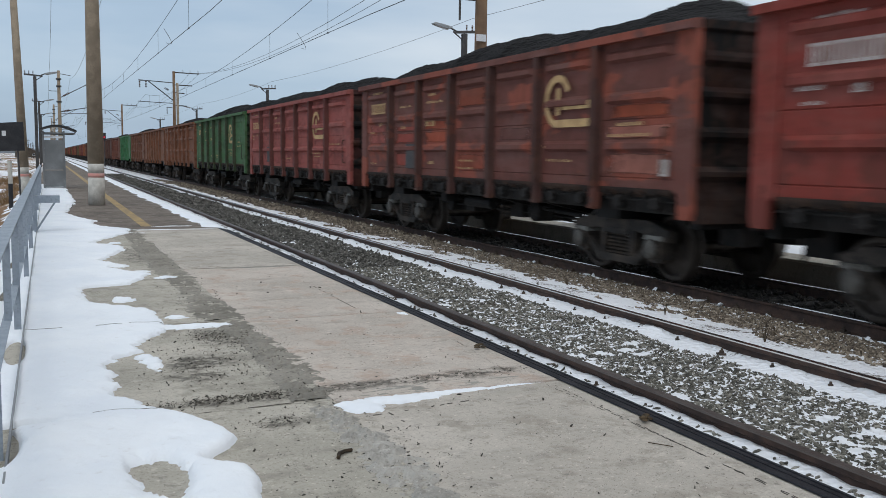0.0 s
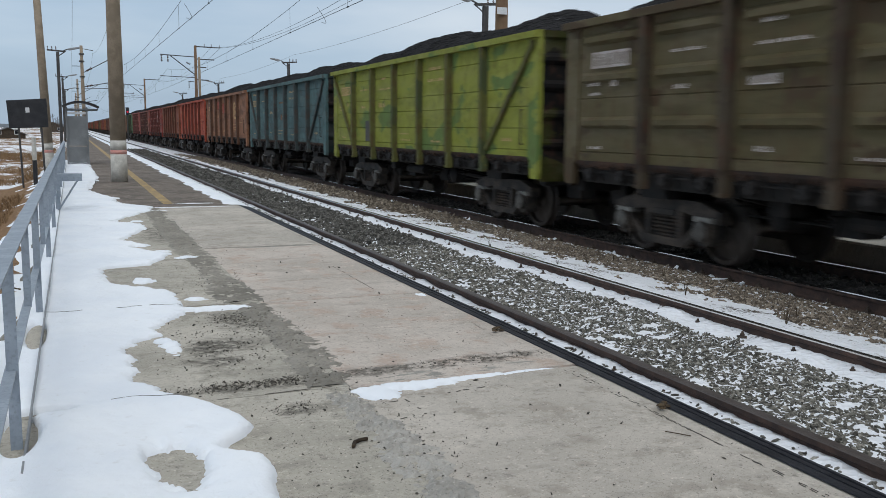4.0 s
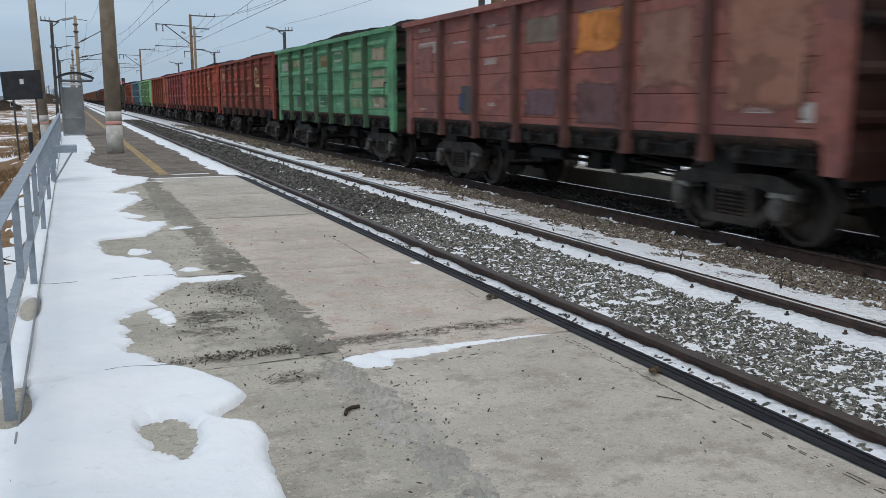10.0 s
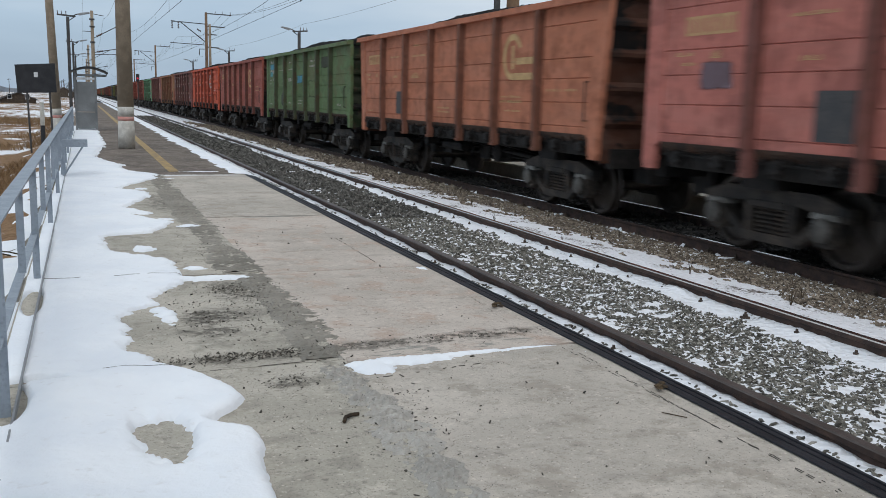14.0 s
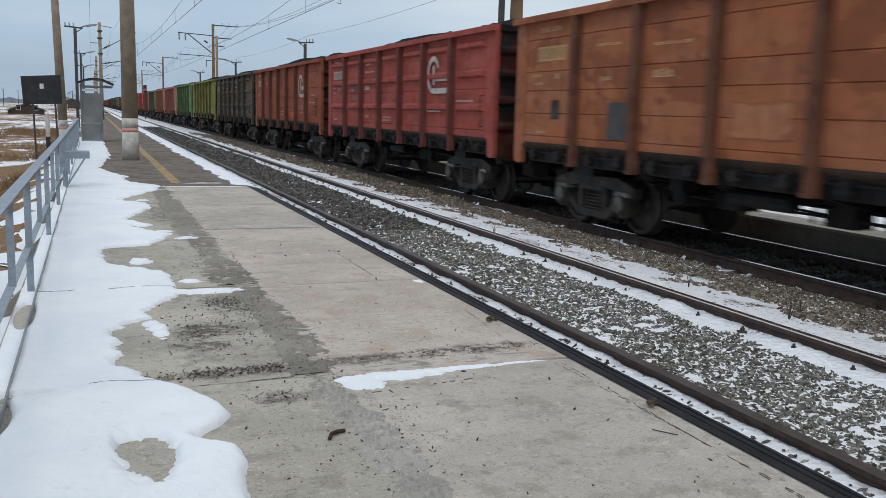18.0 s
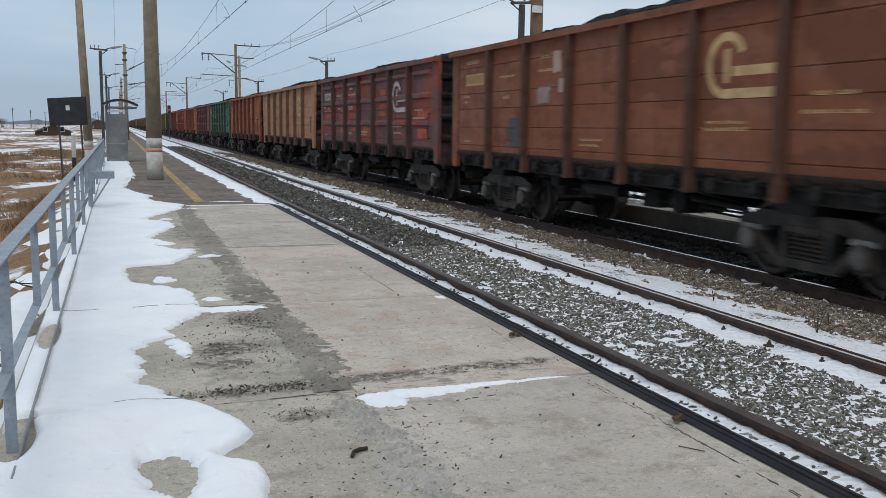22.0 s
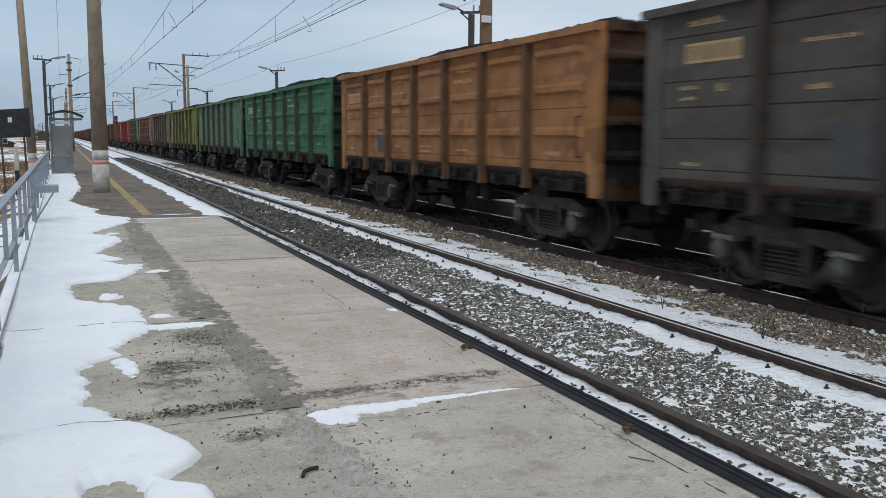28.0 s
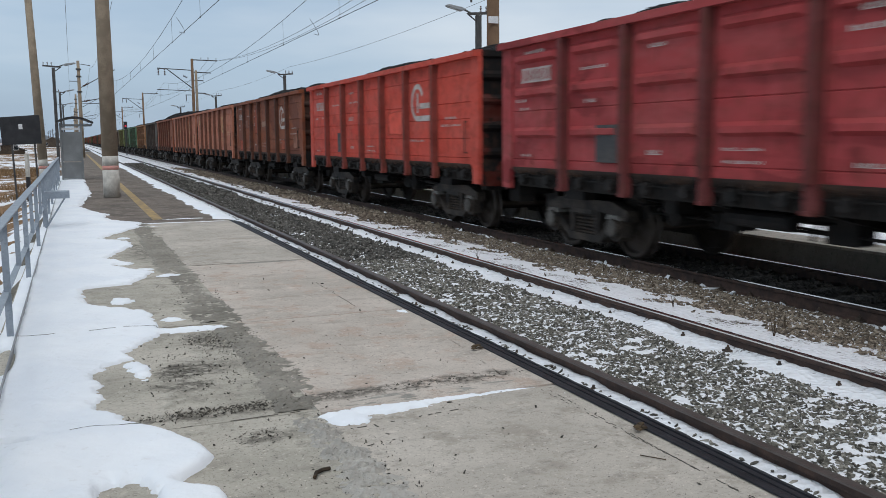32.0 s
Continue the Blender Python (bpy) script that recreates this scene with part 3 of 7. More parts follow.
def stones(name, spots, material, label, flat=0.6):
    """Loose broken stones, each a small uneven block."""
    rng = np.random.default_rng(5 + len(name))
    g = (1 + 5 ** 0.5) / 2
    base = np.array([(-1, g, 0), (1, g, 0), (-1, -g, 0), (1, -g, 0), (0, -1, g), (0, 1, g), (0, -1, -g), (0, 1, -g), (g, 0, -1), (g, 0, 1), (-g, 0, -1), (-g, 0, 1)]) * 0.30
    tri = np.array([(0, 11, 5), (0, 5, 1), (0, 1, 7), (0, 7, 10), (0, 10, 11), (1, 5, 9), (5, 11, 4), (11, 10, 2), (10, 7, 6), (7, 1, 8), (3, 9, 4), (3, 4, 2), (3, 2, 6), (3, 6, 8), (3, 8, 9), (4, 9, 5), (2, 4, 11), (6, 2, 10), (8, 6, 7), (9, 8, 1)])
    n = len(spots)
    shape = base[None] * rng.uniform(0.55, 1.4, (n, 12, 1)) * rng.uniform(0.85, 1.15, (n, 12, 3))
    size = rng.uniform(0.6, 1.6, (n, 1, 1)) * np.array([1.75, 0.72, flat])[None, None] * spots[:, None, 3:4]
    shape = shape * size
    a, tilt = rng.uniform(0, math.tau, n), rng.uniform(-0.8, 0.8, n)
    c, s = np.cos(a)[:, None], np.sin(a)[:, None]
    x, y, z = shape[..., 0], shape[..., 1], shape[..., 2]
    z, x = z * np.cos(tilt)[:, None] - x * np.sin(tilt)[:, None], x * np.cos(tilt)[:, None] + z * np.sin(tilt)[:, None]
    verts = np.stack([x * c - y * s, x * s + y * c, z], -1) + spots[:, None, :3]
    faces = (tri[None] + 12 * np.arange(n)[:, None, None]).reshape(-1, 3)
    me = bpy.data.meshes.new(name)
    me.from_pydata(verts.reshape(-1, 3).tolist(), [], faces.tolist())
    me.materials.append(material)
    return tagged(new(name, me), label, "gravel", kind="stuff")


def scatter(x0, x1, y0, y1, per_m2, size, lift, seed, keep=None):
    rng = np.random.default_rng(seed)
    n = int((x1 - x0) * (y1 - y0) * per_m2)
    out = []
    for x, y in zip(rng.uniform(x0, x1, n), rng.uniform(y0, y1, n)):
        if keep and not keep(x, y):
            continue
        out.append((x, y, bed(x, y) + lift, size))
    return np.array(out)


def bare(x, y):
    if x > XN + 0.56 + 0.10 * wobble(0.0, y, 1.7, 8.0):
        return False
    return 0.5 * wobble(x, y, 1.1, 9.0) + 0.7 * wobble(x, y, 3.3, 4.0) * 0.6 + 0.5 * wobble(x, y, 9.0, 2.0) > -0.30


def sparse(x, y):
    return wobble(x, y, 4.0, 5.0) > -0.1


def brown_side(x, y):
    t = (x - XN - 0.72) / (XF - XN - 1.52)
    return t + 0.18 * wobble(x, y, 0.7, 2.0) + 0.30 * wobble(x, y, 2.5, 7.0) + 0.18 * wobble(x, y, 7.0, 7.0) > 0.42


def between_sleepers(x, y):
    return abs(((y - 2.0) / 0.562) % 1 - 0.5) < 0.27


stones("ballast_stones", np.concatenate([scatter(XN - 0.70, XN + 0.70, -6, 2.5, 420, 0.05, -0.006, 21, bare), scatter(XN - 0.70, XN + 0.70, 2.5, 8, 2300, 0.0215, -0.003, 1, bare), scatter(XN - 0.70, XN + 0.70, 8, 12, 1250, 0.029, -0.004, 31, bare),
       scatter(EDGE + 0.21, XN - 0.88, 2.5, 20, 900, 0.020, 0.0, 11, sparse)]), STONES, "grey broken stone ballast with snow in the gaps")
stones("sooty_ballast_stones", np.concatenate([scatter(XN - 0.70, XN + 0.70, 12, 28, 720, 0.044, -0.002, 2, bare), scatter(XN - 0.70, XN + 0.70, 28, 70, 260, 0.085, 0.006, 3, bare)]), STONES_SHADY, "dark grey broken stone ballast further along the track")
stones("brown_ballast_stones", np.concatenate([scatter(XN + 0.9, XF - 0.95, -6, 5, 260, 0.055, -0.006, 24, brown_side), scatter(XN + 0.9, XF - 0.95, 5, 18, 900, 0.034, -0.006, 4, brown_side), scatter(XN + 0.9, XF - 0.95, 18, 60, 140, 0.075, 0.003, 5, brown_side)]),
       STONES_BROWN, "rust-brown broken stone between the tracks")
stones("dark_ballast_stones", scatter(XF - 0.72, XF + 0.72, 5, 30, 230, 0.060, 0.004, 6, between_sleepers), STONES_DARK, "dark ballast stones under the train")

def tufts():
    """Small clods of snow on the sleepers' ends beside the far track."""
    r = np.random.default_rng(44)
    out = []
    for k in range(70):
        y = 2.0 + 0.562 * k
        for _ in range(r.integers(2, 6)):
            x, v = XF - 0.90 - 0.30 * r.random() ** 1.5, y + r.normal() * 0.09
            out.append((x, v, bed(x, v) + 0.012, r.uniform(0.03, 0.085)))
    return np.array(out)


stones("snow_clods", tufts(), SNOW, "small white clods of snow on the sleeper ends", 0.3)

# snow bank outside the railing, and along the platform edge further on
sheet("snow_bank", [-0.64 - 0.11 * i for i in range(20)], lines(-4, 60, 0.15, 1.012), lambda x, y: land(x, y) + 0.03 - 0.16 * max(0.0, (-1.2 - x) / 1.3) + 0.12 * wobble(x, y, 1.1, 2.0) + 0.03 * wobble(x, y, 4.0), SNOW, "snow lying outside the railing", "snow")


def ridge(x, y):
    inner = 2.62 + 0.13 * wobble(x * 0.3, y, 0.9) + 0.10 * wobble(x * 0.4, y, 2.6, 3.0) + 0.06 * wobble(x, y, 7.0, 3.0)
    rise = min(1.0, max(0.0, (x - inner) / 0.16)) * min(1.0, (y - 18.7) / 0.8)
    return DECK - 0.035 + 0.055 * rise ** 0.7 - 0.40 * max(0.0, x - 3.02) + 0.014 * wobble(x, y, 6.0) * rise


sheet("edge_snow", [2.40 + 0.03 * i for i in range(29)], lines(18.72, 60, 0.06, 1.012) + lines(61, 150, 1.0, 1.05), ridge, SNOW, "ridge of snow along the platform edge", "snow")

# ---------- platform ----------
JOINTS = [-6.7, -3.8, -0.8, 2.15, 5.13, 8.06, 12.05, 15.4, 18.78]
platform = tagged(group_at("platform", pose(0, 0, 0), "low concrete railway platform with worn slabs and snow", "platform"), kind="structure")


def slab(x0, x1, y0, y1, material, drop, label):
    bm = bmesh.new()
    box(bm, x0, x1, y0, y1, DECK - 0.16, DECK - drop)
    return part("slab", bm, material, platform, label, 0.004)


for k, (a, b) in enumerate(zip(JOINTS, JOINTS[1:])):
    slab(1.3005, EDGE, a + 0.016, b - 0.016, CONCRETE_GREY if b < 6 or a > 12 else CONCRETE, 0.004 * (k % 2), "pale worn concrete slab")
    slab(FENCE_X - 0.1, 1.2995, a + 0.068, b + 0.046, CONCRETE_DIRTY, 0.004 * ((k + 1) % 2), "stained concrete slab")
bm = bmesh.new()
box(bm, FENCE_X - 0.05, EDGE - 0.12, JOINTS[0], JOINTS[-1], DECK - 0.4, DECK - 0.05)
part("slab_bed", bm, CRACK, platform)
bm = bmesh.new()
box(bm, FENCE_X - 0.1, EDGE, 18.76, 150, DECK - 0.3, DECK - 0.008)
part("asphalt_deck", bm, ASPHALT, platform, "dark damp asphalt")
bm = bmesh.new()
box(bm, EDGE - 0.14, EDGE - 0.02, -6, 150, -0.75, DECK - 0.17)
part("edge_wall", bm, MORTAR, platform)
bm = bmesh.new()
box(bm, FENCE_X - 0.09, FENCE_X + 0.02, -6, 150, -0.6, DECK - 0.17)
part("back_wall", bm, MORTAR, platform)
bm = bmesh.new()
box(bm, 1.47, 1.68, 19.6, 120, DECK - 0.007, DECK - 0.004)
part("yellow_line", bm, YELLOW_LINE, platform, "worn yellow safety line")


def smear(name, outline, y0, y1, material, label, lift=0.004, step=0.03):
    """A thin uneven layer between two wandering edges, outline(y) -> x0, x1."""
    verts, faces, rows_ = [], [], int((y1 - y0) / step)
    cols = 14
    for j in range(rows_ + 1):
        y = y0 + (y1 - y0) * j / rows_
        x0, x1 = outline(y)
        for i in range(cols + 1):
            x = x0 + (x1 - x0) * i / cols
            rim = min(i, cols - i, 3) / 3
            verts.append((x, y, DECK - 0.003 + rim * lift * (0.7 + 1.3 * wobble(x, y, 6.0, 2.0) + 1.6 * wobble(x, y, 17.0) + 1.2 * wobble(x, y, 40.0))))
    n = cols + 1
    for j in range(rows_):
        for i in range(cols):
            faces.append((j * n + i, j * n + i + 1, (j + 1) * n + i + 1, (j + 1) * n + i))
    me = bpy.data.meshes.new(name)
    me.from_pydata(verts, [], faces)
    me.materials.append(material)
    return put(name, me, platform, None, label)


def patch(cx, cy, rx, ry, seed):
    def outline(y):
        h = max(0.0, 1 - ((y - cy) / ry) ** 2) ** 0.5
        return cx - rx * h * (1 + 0.5 * wobble(seed, y, 4.0)), cx + rx * h * (1 + 0.5 * wobble(seed + 3, y, 5.0))
    return outline


for k, (cx, cy, rx, ry) in enumerate(((2.15, 5.29, 0.85, 0.085), (1.75, 5.24, 0.5, 0.07), (2.3, 12.0, 0.5, 0.05))):
    smear("mortar_patch", patch(cx, cy, rx, ry, 50 + k * 7.0), cy - ry * 0.97, cy + ry * 0.97, MORTAR_PALE, "grey mortar smeared over a joint", 0.003, 0.006)


def seam(centre, half, seed):
    def outline(y):
        mid = centre + 0.07 * wobble(seed, y, 0.7) + 0.03 * wobble(seed + 2, y, 3.0)
        wide = half * (1 + 0.5 * wobble(seed + 4, y, 1.6)) + 0.04 * wobble(seed + 5, y, 9.0) + 0.02 * wobble(seed + 5, y, 24.0)
        return mid - wide, mid + wide + 0.05 * wobble(seed + 7, y, 6.0) + 0.03 * wobble(seed + 9, y, 21.0)
    return outline


smear("mortar_seam", seam(1.235, 0.165, 60.0), 5.24, 8.02, MORTAR, "crumbled dark grey mortar along the joint of the slabs", 0.010, 0.018)
smear("mortar_seam", seam(1.12, 0.19, 70.0), 8.16, 18.7, MORTAR, "crumbled dark grey mortar along the joint of the slabs", 0.010, 0.018)
smear("mortar_seam", seam(1.23, 0.12, 80.0), 1.2, 5.06, MORTAR_GREY, "pale crumbled mortar along the joint of the slabs", 0.016, 0.014)


def crack(points, width):
    """A thin dark crack, a shallow sunken line drawn on the slab."""
    bm = bmesh.new()
    for k, ((x0, y0), (x1, y1)) in enumerate(zip(points, points[1:])):
        if k == 0 or wobble(k * 0.6, x0, 1.0) > 0.02:
            bar(bm, (x0, y0, DECK - 0.0015), (x1, y1, DECK - 0.0015), 0.75 * width, 0.003)
    part("crack", bm, CRACK, platform)


def wander(x0, y0, x1, y1, n, amount, seed):
    return [(x0 + (x1 - x0) * k / n + amount * wobble(k, seed, 0.9), y0 + (y1 - y0) * k / n + amount * wobble(k, seed + 9, 0.9)) for k in range(n + 1)]


crack(wander(2.77, 2.4, 2.80, 5.0, 110, 0.010, 1), 0.0042)
crack(wander(2.80, 2.4, 2.76, 5.05, 110, 0.014, 4), 0.0032)
crack(wander(2.68, 5.5, 2.78, 6.6, 60, 0.012, 5), 0.009)
crack(wander(1.42, 4.78, 2.15, 4.88, 24, 0.012, 8), 0.009)
crack(wander(1.53, 4.80, 1.56, 4.50, 12, 0.012, 12), 0.011)
crack(wander(1.38, 4.47, 1.58, 4.51, 9, 0.012, 17), 0.008)
crack(wander(0.2, 5.17, 1.2, 5.22, 14, 0.012, 21), 0.007)
crack(wander(2.5, 8.4, 2.52, 10.5, 30, 0.015, 31), 0.005)

edge_strip = tagged(group_at("rubber_edge_strip", pose(0, 0, 0), "black ribbed rubber strip along the platform edge", "edge strip"), kind="structure")
bm = bmesh.new()
prism(bm, [(EDGE + 0.004, DECK - 0.16), (EDGE + 0.20, DECK - 0.16), (EDGE + 0.222, DECK - 0.075), (EDGE + 0.21, DECK - 0.042), (EDGE + 0.155, DECK - 0.026), (EDGE + 0.15, DECK - 0.038), (EDGE + 0.125, DECK - 0.038), (EDGE + 0.12, DECK - 0.018), (EDGE + 0.07, DECK - 0.008), (EDGE + 0.065, DECK - 0.02), (EDGE + 0.045, DECK - 0.02), (EDGE + 0.04, DECK), (EDGE + 0.004, DECK + 0.008), (EDGE - 0.03, DECK + 0.009), (EDGE - 0.034, DECK + 0.003), (EDGE + 0.003, DECK + 0.002)], "y", -6, 18.7)
part("rubber_profile", bm, RUBBER, edge_strip)


# snow on the platform, thin and with an uneven edge
EDGE_NEAR = [(-7, .5), (3.2, .50), (3.7, .54), (3.95, .575), (4.12, .56), (4.2, .44), (4.3, .37), (4.4, .45), (4.47, .52), (4.6, .59), (4.75, .57), (4.9, .50), (5.1, .41), (5.25, .31), (5.4, .21), (5.6, .16), (5.75, .03), (5.95, .05), (6.02, .11), (6.2, .04), (6.28, .12), (6.55, .03), (6.87, .16), (7.0, .33), (7.25, .31), (7.5, .42), (7.7, .55)]
EDGE_FAR = [(8.1, .62), (8.88, .60), (9.2, .35), (9.45, .07), (10.0, .0), (10.6, .03), (10.68, .3), (10.75, .55), (11.05, .66), (11.6, .86), (12.05, .6), (12.45, .42), (12.8, .58), (13.3, .33), (14.0, .55), (14.8, .79), (15.4, .75), (16.0, .32), (16.7, .6), (17.5, .94), (17.8, 1.1), (18.9, 1.2), (19.9, .74), (22, .8), (22.5, .5), (24.3, .2), (27, .45), (30, .6), (60, .4)]
EDGE_Y = np.array([p[0] for p in EDGE_NEAR + EDGE_FAR])
EDGE_X = np.array([p[1] for p in EDGE_NEAR + EDGE_FAR])
# islands of snow: x, y and the two half widths
ISLANDS = [(1.42, 4.95, 0.13, 0.11), (1.36, 5.05, 0.10, 0.06), (1.68, 5.06, 0.34, 0.085), (2.1, 5.11, 0.34, 0.035), (2.5, 5.12, 0.2, 0.018), (0.85, 7.92, 0.42, 0.075), (0.36, 6.62, 0.055, 0.22), (0.33, 6.80, 0.07, 0.07), (0.37, 9.62, 0.10, 0.15), (0.76, 8.42, 0.09, 0.07), (0.55, 12.6, 0.12, 0.12), (0.75, 11.9, 0.12, 0.07), (0.7, 15.9, 0.12, 0.1), (2.86, 7.94, 0.09, 0.09), (1.9, 8.005, 0.9, 0.014), (2.6, 8.01, 0.35, 0.014), (2.9, 4.97, 0.03, 0.10), (2.4, 18.6, 0.5, 0.05), (1.5, 18.62, 0.9, 0.06), (1.2, 17.9, 0.3, 0.05), (1.0, 11.25, 0.14, 0.08), (2.1, 19.5, 0.4, 0.05)]


def snow_depth(x, y):
    edge = float(np.interp(y, EDGE_Y, EDGE_X))
    if y > 19:
        edge -= 0.1 + 0.35 * abs(wobble(x * 0.3, y, 2.2))
    far = min(1.0, max(0.0, (y - 5.1) / 1.0))
    rag = 0.02 * wobble(0.5 * x, y, 3.1, 1.0) + far * (0.05 * wobble(0.45 * x, y, 6.5, 2.0) + 0.05 * wobble(0.6 * x, y, 13.0, 3.0)) + (0.012 + 0.03 * far) * wobble(x, y, 27.0, 3.0)
    s = edge - x + rag
    # bare concrete showing through, and the strip scraped clear at the railing's foot
    hole = math.hypot((x - 0.165) / 0.115, (y - 4.12) / 0.27)
    s = min(s, 0.10 * (hole - 1) + 0.045 * wobble(x, y, 7.0, 8.0) + 0.03 * wobble(x, y, 19.0, 8.0) + 0.012 * wobble(x, y, 40.0, 8.0))
    s = min(s, 0.10 * (math.hypot((x - 0.07) / 0.055, (y - 4.24) / 0.14) - 1) + 0.05 * wobble(x, y, 23.0, 3.0))
    s = min(s, 0.2 * (math.hypot((x + 0.56) / 0.09, (y - 4.84) / 0.34) - 1), 0.2 * (math.hypot((x + 0.48) / 0.18, (y - 5.20) / 0.055) - 1))
    s = min(s, 0.2 * (math.hypot((x + 0.56) / 0.07, (y - 7.3) / 0.45) - 1))
    for cx, cy, rx, ry in ISLANDS:
        if abs(y - cy) < 3 * ry + 0.1:
            s = max(s, min(rx, ry) * 0.9 * (1 - math.hypot((x - cx) / rx, (y - cy) / ry)) + 0.6 * rag * min(1, ry * 6) + min(0.03, 0.4 * ry) * (wobble(x, y, 19.0, 6.0) + 0.8 * wobble(x, y, 41.0, 6.0)))
    if x < FENCE_X - 0.02:
        s = min(s, 0.2)
    return s


def snow_top(x, y, d):
    """A rounded lip at the edge, then soft swells; thicker close to the camera's end of the platform."""
    thick = (0.036 + 0.022 * min(1.0, max(0.0, (5.6 - y) / 0.6))) * (1.0 if x < 1.0 else max(0.45, 1 - 2 * (x - 1.0)))
    t = max(0.0, min(1.0, (d + 0.004) / 0.075))
    b = max(0.0, min(1.0, d / 0.30))
    return DECK - 0.010 - 0.055 * max(0.0, min(1.0, (-d - 0.006) / 0.03)) + thick * math.sqrt(1 - (1 - t) ** 2) + b * (0.018 * min(1.0, max(0.0, (5.27 - y) / 0.05)) + 0.022 * wobble(x, y, 1.3, 4.0) + 0.016 * wobble(x, y, 3.0, 7.0)) + 0.005 * t * wobble(x, y, 9.0) + 0.002 * t * wobble(x, y, 27.0)


def snow_sheet():
    ys = lines(-6.6, 1.37, 0.07, 1.0) + lines(1.4, 12, 0.022, 1.0) + lines(12.03, 19.5, 0.05, 1.0) + lines(19.55, 46, 0.05, 1.012)
    xs = lines(FENCE_X - 0.08, 2.86, 0.022, 1.0)
    n = len(xs)
    verts, index, faces = [], {}, []
    depth = [[snow_depth(x, y) for x in xs] for y in ys]
    for j, y in enumerate(ys):
        for i, x in enumerate(xs):
            d = depth[j][i]
            if d > -0.12:
                z = snow_top(x, y, d)
                index[j, i] = len(verts)
                verts.append((x, y, z))
    for j in range(len(ys) - 1):
        for i in range(n - 1):
            q = [(j, i), (j, i + 1), (j + 1, i + 1), (j + 1, i)]
            if all(c in index for c in q):
                faces.append([index[c] for c in q])
    me = bpy.data.meshes.new("platform_snow")
    me.from_pydata(verts, [], faces)
    me.materials.append(SNOW)
    me.polygons.foreach_set("use_smooth", [True] * len(faces))
    return tagged(new("platform_snow", me), "thin trodden white snow along the fence on the platform", "snow", kind="stuff")


snow_sheet()


def snow_crack(y, x0, x1, seed):
    """The slab joint showing through as a thin broken line in the snow."""
    bm = bmesh.new()
    n = int((x1 - x0) / 0.03)
    pts = []
    for k in range(n + 1):
        x, v = x0 + (x1 - x0) * k / n, y + 0.005 * wobble(k * 0.3, seed, 1.0)
        pts.append((x, v, snow_top(x, v, snow_depth(x, v)) + 0.001))
    for k in range(n):
        if wobble(k * 0.2, seed + 4, 1.0) > -0.45:
            bar(bm, pts[k], pts[k + 1], 0.006 + 0.003 * wobble(k * 0.9, seed, 1.0), 0.003)
    tagged(part("snow_crack", bm, CRACK, None), "thin dark crack in the snow over a slab joint", "crack", kind="structure")


snow_crack(5.235, -0.10, 0.40, 3.0)
snow_crack(8.125, -0.52, -0.22, 9.0)
snow_crack(8.125, 0.05, 0.66, 14.0)
# ---------- fence along the back of the platform ----------
def fence():
    f = group_at("fence", pose(FENCE_X, 0, 0), "blue-grey painted steel railing along the back of the platform", "fence")
    top, low = DECK + 1.0, DECK + 0.40

    def rails(y0, y1):
        bm = bmesh.new()
        bar(bm, (0.006, y0, top), (0.006, y1, top), 0.085, 0.012)
        bar(bm, (-0.03, y0, top - 0.032), (-0.03, y1, top - 0.032), 0.010, 0.06)
        part("top_rail", bm, FENCE_PAINT, f, "flat steel handrail")
        bm = bmesh.new()
        bar(bm, (-0.012, y0, low), (-0.012, y1, low), 0.055, 0.010)
        bar(bm, (-0.036, y0, low - 0.025), (-0.036, y1, low - 0.025), 0.008, 0.05)
        part("lower_rail", bm, FENCE_PAINT, f)
        bm = bmesh.new()
        bar(bm, (0.045, y0, DECK + 0.022), (0.045, y1, DECK + 0.022), 0.010, 0.06)
        bar(bm, (0.01, y0, DECK - 0.012), (0.01, y1, DECK - 0.012), 0.07, 0.010)
        part("kick_strip", bm, GALVANISED, f)
    bm = bmesh.new()
    bar(bm, (0, 0, -0.05), (0, 0, top - 0.01), 0.052, 0.010)
    bar(bm, (-0.024, 0.022, -0.05), (-0.024, 0.022, top - 0.01), 0.010, 0.052)
    box(bm, -0.05, 0.05, -0.06, 0.06, DECK - 0.018, DECK - 0.004)
    post = mesh(bm, "fence_post", FENCE_PAINT)
    bm = bmesh.new()
    bar(bm, (0, 0, low), (0, 0, top - 0.01), 0.045, 0.010)
    bar(bm, (-0.02, 0.018, low), (-0.02, 0.018, top - 0.01), 0.010, 0.04)
    baluster = mesh(bm, "baluster", FENCE_PAINT)
    ys = [-5.66 + 3.45 * k for k in range(15)]
    rails(ys[0], ys[7])
    rails(ys[7] + 0.08, ys[13])
    for y in ys:
        if abs(y - ys[14]) > 0.1:
            put("fence_post", post, f, pose(0, y, 0))
            put("baluster", baluster, f, pose(0, y + 1.72, 0))
    for y in ys[2:9]:
        bm = bmesh.new()
        prism(bm, [(-0.36, -0.30), (-0.03, -0.30), (-0.03, DECK - 0.06), (-0.12, DECK - 0.06), (-0.36, -0.1)], "y", y + 0.5, y + 0.62)
        part("support_block", bm, MORTAR, f, "rough concrete bracket under the platform edge", 0.01)


fence()

